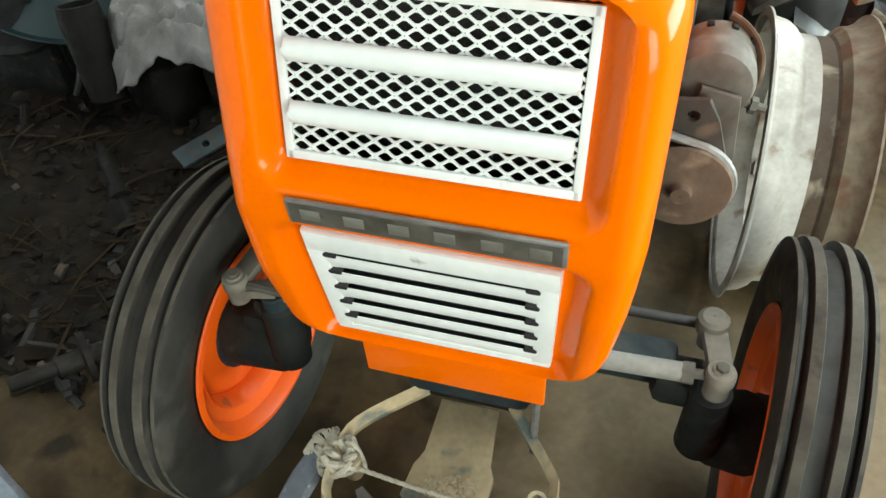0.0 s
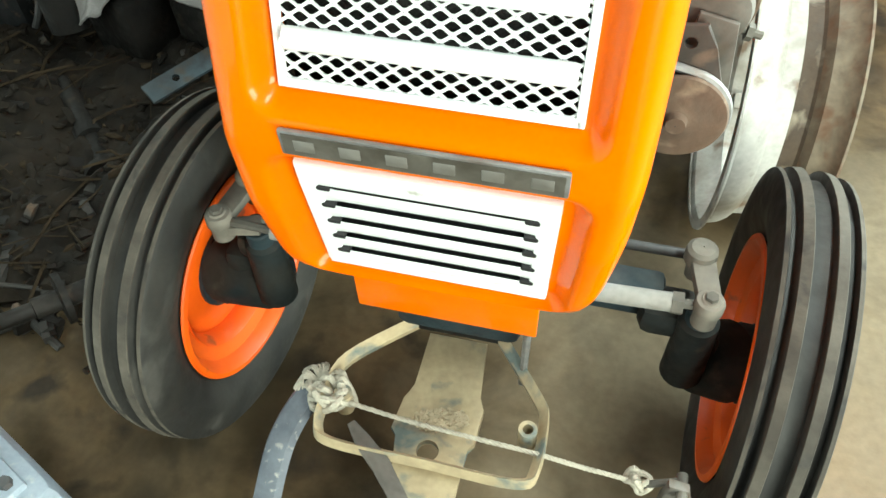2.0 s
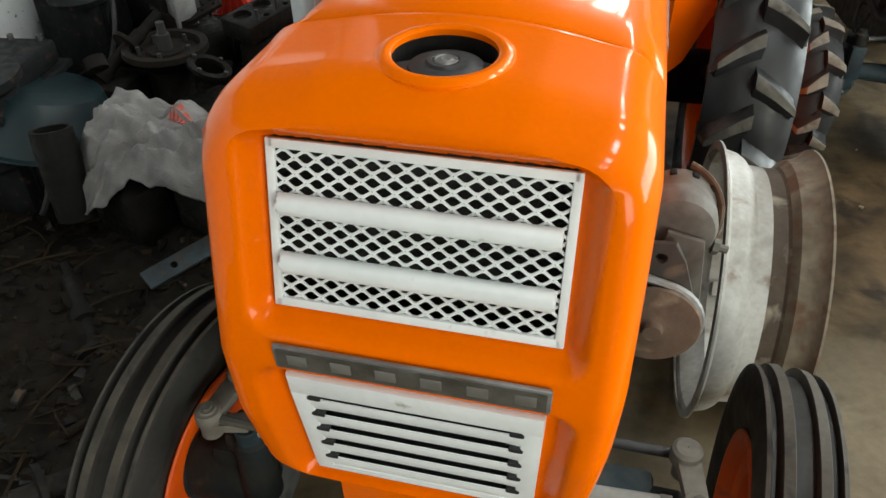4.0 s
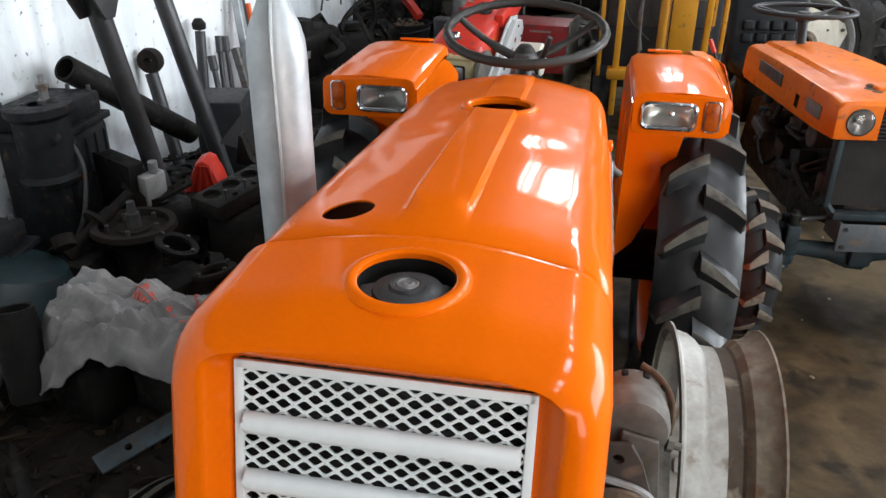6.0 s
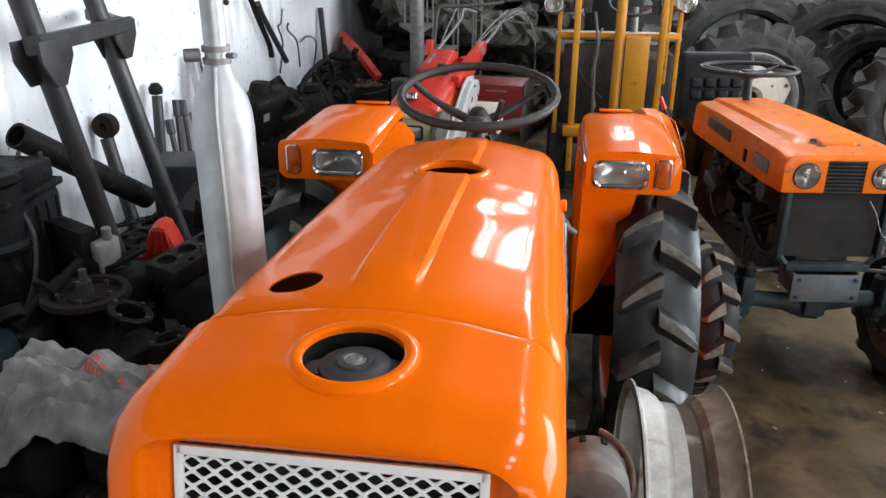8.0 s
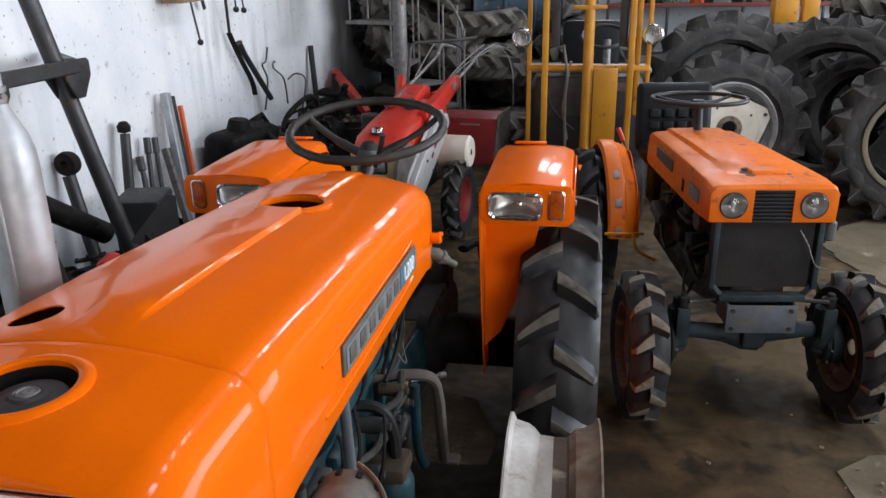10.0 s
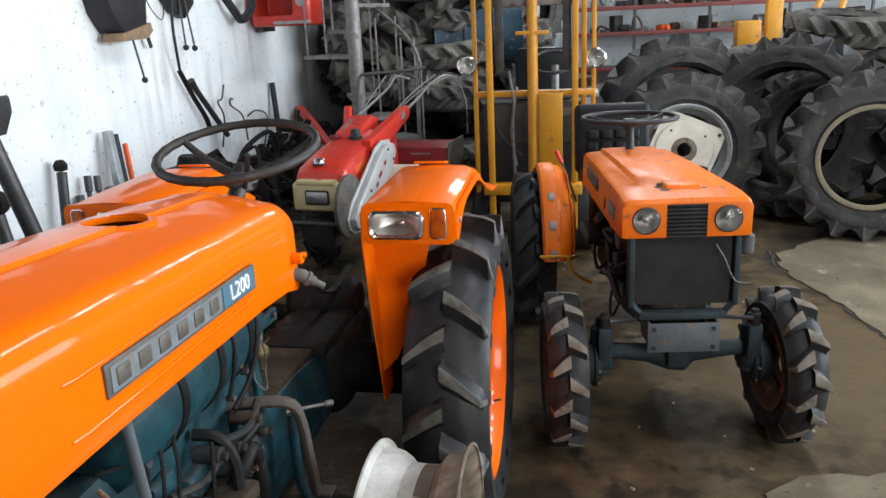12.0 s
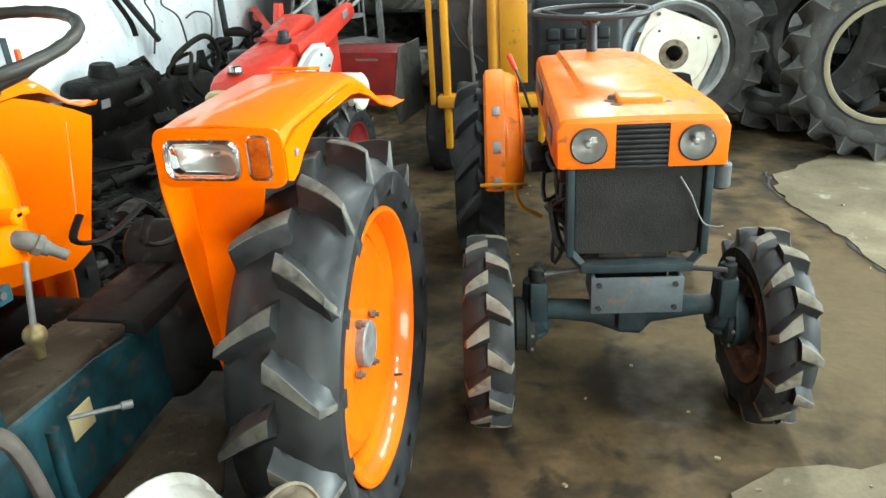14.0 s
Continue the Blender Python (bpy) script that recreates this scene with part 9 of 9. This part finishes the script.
for (p, q, w, mat, lab, nm) in (((-1.78, 3.72, 0.2), (-1.93, 3.87, 0.98), 0.05, ZINC, "pale galvanised flat bar leaning on the wall", "flat_bar"), ((-1.8, 3.8, 0.2), (-1.94, 3.94, 0.95), 0.045, PALE_BLUE, "pale blue flat bar leaning on the wall", "flat_bar"),
                                ((-1.76, 3.66, 0.2), (-1.92, 3.78, 0.66), 0.045, STEEL, "grey flat bar leaning on the wall", "flat_bar"), ((-1.8, 3.88, 0.2), (-1.93, 4.03, 0.88), 0.026, BRIGHT_OR, "bright orange strip leaning on the wall", "orange_strip")):
    bm = square_bar(p, q, w)
    solid(nm, bm, mat, lab, "steel bar")
sb = thing("gearbox_cover", pose(-1.78, 4.55, 0.48, 6, 0, 80), "black gearbox cover with a white sticker", "machine part")
bm = add_box(B(), (0, 0, 0), (0.62, 0.26, 0.34), bevel=0.07, seg=3)
add_cyl(bm, (-0.05, 0, 0.1), (-0.05, 0, 0.24), 0.1, 0.07, n=20, bevel=0.01)
add_cyl(bm, (0.28, 0, -0.02), (0.37, 0, -0.02), 0.1, 0.08, n=20, bevel=0.01)
part("cover", bm, GREASE, sb)
part("sticker", add_box(B(), (-0.2, -0.132, 0.05), (0.07, 0.004, 0.05)), PALE, sb, "white paper sticker")
for k in range(5):
    part("bolt", add_cyl(B(), (-0.24 + 0.12 * k, -0.125, -0.12), (-0.24 + 0.12 * k, -0.14, -0.12), 0.012, n=6), STEEL_DARK, sb)
solid("casting", add_box(B(), (0, 0, 0), (0.36, 0.5, 0.3), bevel=0.05), GREASE, "greasy iron casting under a gearbox cover", "machine part", pose(-1.76, 4.5, 0.2, 0, 0, 3))
keys = [k for k in made if k[1] is GREASE and k[0] not in (scrap_shaft, scrap_tube)]
for k in range(40):
    y = 4.75 + 2.6 * HEAP.random()
    x = HEAP.uniform(-1.86, -1.55)
    key = keys[HEAP.randrange(len(keys))]
    copy_thing(made[key], pose(x, y, 0.2 + 0.3 * HEAP.random() * min(1, (-1.45 - x) / 0.3), HEAP.uniform(-60, 60), HEAP.uniform(-60, 60), HEAP.uniform(0, 360)))
for x, y, h in ((-1.76, 5.0, 0.5), (-1.78, 5.5, 0.46), (-1.72, 6.0, 0.4), (-1.76, 6.6, 0.46), (-1.78, 7.1, 0.5)):
    bm = add_box(B(), (0, 0, 0), (0.34, 0.44, h), bevel=0.06, seg=3)
    add_cyl(bm, (0, 0.1, h / 2), (0, 0.1, h / 2 + 0.06), 0.09, n=16, bevel=0.01)
    solid("casting", bm, GREASE, "greasy black gearbox casting standing by the wall", "machine part", pose(x, y, h / 2 + 0.02, 4, 3, 40 * y))
bk = thing("bucket", pose(-1.47, 6.3, 0.02), "dented black metal bucket full of rusty iron", "bucket")
part("pail", add_lathe(B(), [(0.001, 0), (0.15, 0), (0.2, 0.38), (0.21, 0.388), (0.21, 0.396), (0.196, 0.394), (0.148, 0.01), (0.001, 0.01)], axis="z", n=32), BLACK, bk)
part("handle", add_tube(B(), smooth_path([(-0.2, 0, 0.37), (-0.19, -0.12, 0.36), (0, -0.2, 0.33), (0.19, -0.12, 0.36), (0.2, 0, 0.37)], 4), 0.005, n=6), STEEL_DARK, bk)
fr = random.Random(6)
bm = B()
for k in range(26):
    a, r = fr.uniform(0, 6.28), 0.16 * math.sqrt(fr.random())
    add_box(bm, (r * math.cos(a), r * math.sin(a), 0.355 + fr.uniform(-0.02, 0.03)), (fr.uniform(0.03, 0.1), fr.uniform(0.02, 0.06), fr.uniform(0.01, 0.04)), (fr.uniform(-30, 30), fr.uniform(-30, 30), fr.uniform(0, 180)), 0.003)
add_cyl(bm, (0, 0, 0.3), (0, 0, 0.345), 0.18, n=24)
tagged(part("contents", bm, RUST, bk, "rusty iron pieces"), kind="stuff")
solid("black_strut", add_tube(B(), [(-1.86, 7.05, 0.2), (-1.9, 7.08, 0.72)], 0.03, n=12), BLACK, "black strut standing beside a red bracket", "strut")

# ---- things hung on the white wall ----
hb = thing("wall_box", pose(0, 0, 0), "black box with a wooden bottom hung on the wall", "box")
bm = add_prism(B(), [(3.93, 1.78), (3.97, 1.65), (4.06, 1.54), (4.33, 1.58), (4.37, 1.74), (4.38, 1.95), (3.94, 1.95)], -2.0, -1.83, "x", bevel=0.012)
part("box", bm, BLACK, hb)
part("wooden_bottom", add_prism(B(), [(4.02, 1.49), (4.03, 1.535), (4.36, 1.595), (4.38, 1.545), (4.3, 1.5)], -1.96, -1.82, "x", bevel=0.004), WOOD, hb, "pale wooden board")
part("hanging_rod", add_tube(B(), [(-1.86, 4.18, 1.53), (-1.84, 4.22, 1.26)], 0.007, n=8), STEEL_DARK, hb)
part("knob", add_lathe(B(), [(0.001, -0.02), (0.015, -0.014), (0.02, 0), (0.015, 0.014), (0.001, 0.02)], c=(-1.84, 4.222, 1.25), axis="z", n=14), BLACK, hb)
solid("hanging_strap", add_tube(B(), [(-1.96, 4.42, 2.0), (-1.95, 4.44, 1.7), (-1.95, 4.55, 1.44)], 0.02, n=8, flat=0.4), BLACK, "black rubber strap hanging from a nail", "strap")
lv = thing("lever_bunch", pose(0, 0, 0), "bunch of black control levers and cables hung on the wall", "levers")
part("plate", add_prism(B(), [(4.75, 1.95), (5.25, 1.95), (5.2, 1.72), (5.05, 1.62), (4.9, 1.66), (4.78, 1.78)], -2.0, -1.93, "x", bevel=0.01), BLACK, lv)
for y0, y1, z1 in ((4.95, 4.93, 1.43), (5.02, 5.06, 1.42)):
    rodp = part("lever", add_tube(B(), [(-1.92, y0, 1.8), (-1.9, y1, z1)], 0.007, n=8), STEEL_DARK, lv)
    part("knob", add_lathe(B(), [(0.001, -0.022), (0.016, -0.016), (0.022, 0), (0.016, 0.016), (0.001, 0.022)], c=(-1.9, y1, z1 - 0.01), axis="z", n=14), BLACK, rodp)
part("cable", add_tube(B(), smooth_path([(-1.93, 4.9, 1.9), (-1.92, 4.82, 1.6), (-1.93, 4.84, 1.4), (-1.95, 4.89, 1.25)], 6), 0.011, n=8), BLACK, lv)
part("bent_bar", add_tube(B(), smooth_path([(-1.95, 4.88, 1.26), (-1.95, 5.02, 1.08), (-1.94, 5.17, 0.89), (-1.94, 5.21, 0.78)], 5), 0.022, n=8, flat=0.5), GREASE, lv)
part("wire", add_tube(B(), smooth_path([(-1.94, 4.8, 1.9), (-1.9, 4.66, 1.62), (-1.93, 4.55, 1.72), (-1.95, 4.5, 1.95)], 6), 0.004, n=6), BLACK, lv)
solid("gas_strut", add_tube(B(), [(-1.96, 5.04, 1.18), (-1.95, 5.1, 1.1), (-1.9, 5.42, 0.72)], [0.03, 0.022, 0.022], n=12), BLACK, "black gas strut leaning on the wall", "strut")
solid("steel_rod", add_tube(B(), [(-1.96, 6.6, 1.03), (-1.88, 6.48, 0.3)], 0.026, n=10), BLACK, "black steel rod leaning on the wall", "steel rod")
for pts in ([(-1.97, 5.45, 0.62), (-1.95, 5.5, 0.85), (-1.95, 5.42, 0.98), (-1.96, 5.52, 1.0), (-1.97, 5.6, 1.1)], [(-1.97, 5.95, 0.6), (-1.95, 5.85, 0.82), (-1.95, 5.65, 0.93), (-1.96, 5.68, 0.98), (-1.97, 5.74, 0.97)],
            [(-1.97, 6.3, 0.5), (-1.94, 6.35, 0.75), (-1.95, 6.15, 0.83), (-1.97, 6.0, 0.8)]):
    solid("bent_wire", add_tube(B(), smooth_path(pts, 6), 0.007, n=6), STEEL_DARK, "bent brake pipe standing against the wall", "pipe")
tr = thing("red_tray", pose(-1.68, 6.45, 1.53), "red plastic machine cover with a white round label", "machine cover")
bm = cut(add_box(B(), (0, 0, 0.16), (0.54, 0.4, 0.32), bevel=0.04, seg=3), [add_box(B(), (-0.06, -0.05, 0.2), (0.36, 0.38, 0.22), bevel=0.03)])
part("cover", bm, RED, tr)
part("label_disc", add_cyl(B(), (0.19, -0.2, 0.2), (0.19, -0.208, 0.2), 0.04, n=20), PALE, tr, "white round label")
part("lip", add_box(B(), (0.1, -0.19, 0.03), (0.34, 0.03, 0.03), bevel=0.01), PALE, tr, "white edge")
part("wall_bracket", add_box(B(), (-0.26, 0.1, -0.02), (0.06, 0.3, 0.04), bevel=0.004), STEEL_DARK, tr)
solid("hose_bundle", add_tube(B(), smooth_path([(-1.97, 5.65, 1.9), (-1.9, 5.8, 1.68), (-1.9, 5.95, 1.6), (-1.86, 6.1, 1.72), (-1.95, 6.2, 1.95)], 6), 0.035, n=8), BLACK, "black hoses hung on the wall", "hose")

# ---- loose things in front of the hitch ----
rope = thing("tow_rope", pose(0, 0, 0), "pale frayed rope knotted to the hitch frame", "rope")
line = smooth_path([(-0.157, -0.011, 0.434), (-0.05, -0.02, 0.431), (0.05, -0.024, 0.43), (0.15, -0.028, 0.431), (0.22, -0.03, 0.424), (0.292, -0.03, 0.417)], 24)
for h in (0, 1, 2):
    part("strand", add_tube(B(), [p + V(0, 0.0019 * math.cos(0.9 * k + 2.094 * h), 0.0019 * math.sin(0.9 * k + 2.094 * h)) for k, p in enumerate(line)], 0.0021, n=6), ROPE, rope)
kr = random.Random(3)
for k in range(7):
    a = kr.uniform(0, 6.28)
    c = V(-0.178 + kr.uniform(-0.02, 0.02), 0.0 + kr.uniform(-0.015, 0.015), 0.43)
    part("knot", add_tube(B(), smooth_path([c + V(0.026 * math.cos(a + t), 0.018 * math.sin(a + t), 0.018 * math.sin(2 * t + a)) for t in (0, 1.2, 2.4, 3.6, 4.8)], 5, closed=True), 0.006, n=7, closed=True), ROPE, rope)
for k in range(4):
    a = kr.uniform(0, 6.28)
    c = V(0.3 + kr.uniform(-0.006, 0.006), -0.03 + kr.uniform(-0.006, 0.006), 0.418)
    part("knot", add_tube(B(), smooth_path([c + V(0.013 * math.cos(a + t), 0.01 * math.sin(a + t), 0.011 * math.sin(2 * t + a)) for t in (0, 1.2, 2.4, 3.6, 4.8)], 5, closed=True), 0.0045, n=7, closed=True), ROPE, rope)
for k in range(22):
    a = kr.uniform(0.3, 3.4)
    c = V(-0.19, 0.01, 0.435)
    part("frayed_end", add_tube(B(), smooth_path([c, c + V(0.024 * math.cos(a), 0.024 * math.sin(a), 0.01), c + V((0.022 + 0.02 * abs(math.sin(a * 3.7))) * math.cos(a + 0.5), (0.022 + 0.02 * abs(math.sin(a * 3.7))) * math.sin(a + 0.5), -0.012)], 4), 0.0016, n=5), ROPE, rope)
dl = thing("draft_link", pose(0, 0, 0), "dusty grey steel link end with a pin, hanging from the rope", "steel link")
part("rod", add_tube(B(), smooth_path([(0.3, -0.034, 0.412), (0.318, -0.034, 0.43), (0.35, -0.032, 0.452)], 4), 0.0055, n=8), STEEL_DULL, dl)
bm = add_prism(B(), [(0.334, 0.465), (0.362, 0.46), (0.372, 0.42), (0.368, 0.03), (0.336, 0.03), (0.33, 0.42)], -0.05, -0.036, "y", bevel=0.003)
part("plate", bm, ALLOY, dl, "scraped pale steel plate")
part("pin", add_cyl(B(), (0.353, -0.07, 0.452), (0.353, -0.02, 0.452), 0.008, n=10, bevel=0.002), STEEL_DULL, dl)
cv = thing("tow_bar", pose(0, 0, 0), "chipped blue-grey tow bar tied to the hitch", "tow bar")
part("bar", add_tube(B(), smooth_path([(-0.2, 0.005, 0.42), (-0.222, -0.05, 0.4), (-0.232, -0.12, 0.36), (-0.24, -0.3, 0.2), (-0.25, -0.46, 0.03)], 5), 0.024, n=8, flat=0.62), BLUEGREY_OLD, cv)
for pts, lab in (([(-0.122, -0.044, 0.432), (-0.098, -0.066, 0.431), (-0.06, -0.096, 0.43), (0.0, -0.16, 0.42)], ""), ([(-0.3, -0.16, 0.3), (-0.25, -0.18, 0.32), (-0.16, -0.22, 0.3)], "")):
    w = [0.006, 0.012, 0.014, 0.011][:len(pts)]
    bm = B()
    loops = []
    for k, p in enumerate(pts):
        d = (Vector(pts[min(k + 1, len(pts) - 1)]) - Vector(pts[max(k - 1, 0)])).normalized()
        u = d.cross(V(0, 0, 1)).normalized()
        loops.append([bm.verts.new(Vector(p) + u * a + V(0, 0, b)) for a, b in ((-w[k], -0.003), (w[k], -0.003), (w[k], 0.003), (-w[k], 0.003))])
    for a, b in zip(loops, loops[1:]):
        bridge(bm, a, b)
    bm.faces.new(loops[0][::-1])
    bm.faces.new(loops[-1])
    part("blade", bm, ALLOY, cv, "pale worn steel blade")
bm = B()
for k in range(520):
    r, a = 0.036 * math.sqrt(kr.random()), kr.uniform(0, 6.28)
    add_box(bm, (0.002 + 1.2 * r * math.cos(a), 0.008 + 0.55 * r * math.sin(a) + 0.006 * math.sin(60 * r * math.cos(a)), 0.399 + 0.003 * (1 - r / 0.036) * kr.random()), (kr.uniform(0.001, 0.0045),) * 3, (kr.uniform(0, 90), kr.uniform(0, 90), 0))
solid("dirt_crumbs", bm, MUD_PALE, "pale crumbs of dried mud on the drawbar plate", "dirt", kind="stuff")
cs = thing("implement_casing", pose(-0.80, -0.25, 0.0, 0, 0, -24), "dusty blue-grey cast casing on the floor", "machine part")
part("casing", add_box(B(), (0, 0, 0.16), (0.36, 0.28, 0.3), bevel=0.03), BLUEGREY, cs)
part("lid", add_box(B(), (0, 0, 0.315), (0.3, 0.22, 0.02), bevel=0.006), BLUEGREY, cs)
for x in (-0.13, 0.13):
    for y in (-0.09, 0.09):
        part("bolt", add_cyl(B(), (x, y, 0.32), (x, y, 0.338), 0.011, n=6), STEEL_DARK, cs)

# small chips and crumbs swept about on the floor
bm = B()
dr = random.Random(77)
for k in range(110):
    x, y = dr.uniform(0.4, 3.4), dr.uniform(0.4, 4.4)
    if dr.random() < 0.5:
        x, y = 1.9 + dr.gauss(0, 0.35), 1.75 + dr.gauss(0, 0.3)
    w = dr.uniform(0.004, 0.016)
    add_box(bm, (x, y, 0.012), (w, w * dr.uniform(0.4, 1.4), 0.006), (dr.uniform(-15, 15), dr.uniform(-15, 15), dr.uniform(0, 90)))
solid("floor_crumbs", bm, BEIGE_DUST, "pale crumbs and chips lying about the floor", "dirt", kind="stuff")

# red bracket leaning on the wall in the corner
bm = add_tube(B(), smooth_path([(-1.93, 7.12, 0.3), (-1.94, 7.17, 0.62), (-1.94, 7.18, 0.71), (-1.9, 7.12, 0.72), (-1.66, 6.8, 0.6), (-1.4, 6.44, 0.44)], 4), 0.045, n=4, flat=0.6)
solid("bent_bracket", bm, RED, "chipped red bent steel bracket leaning in the scrap", "bracket", group="scrap parts")

# bent handlebars and levers sticking out of the heap by the wall
hr = random.Random(9)
for k in range(5):
    x, y = -1.72 + 0.12 * hr.random(), 4.85 + 0.38 * k
    top = hr.uniform(0.5, 0.78)
    p = [(x, y, 0.3), (x + hr.uniform(-0.1, 0.1), y + hr.uniform(-0.2, 0.2), 0.55), (x + hr.uniform(-0.12, 0.1), y + hr.uniform(-0.3, 0.3), top), (x + hr.uniform(-0.1, 0.2), y + hr.uniform(-0.4, 0.1), top - hr.uniform(-0.04, 0.15)), (x + hr.uniform(-0.1, 0.2), y + hr.uniform(-0.5, 0.0), top - hr.uniform(0.0, 0.3))]
    solid("bent_bar", add_tube(B(), smooth_path(p, 6), hr.choice((0.014, 0.02, 0.026)), n=9), hr.choice((GREASE, GREASE, RUST_DARK)), "bent black steel bar sticking out of the scrap", "steel bar", group="scrap parts")
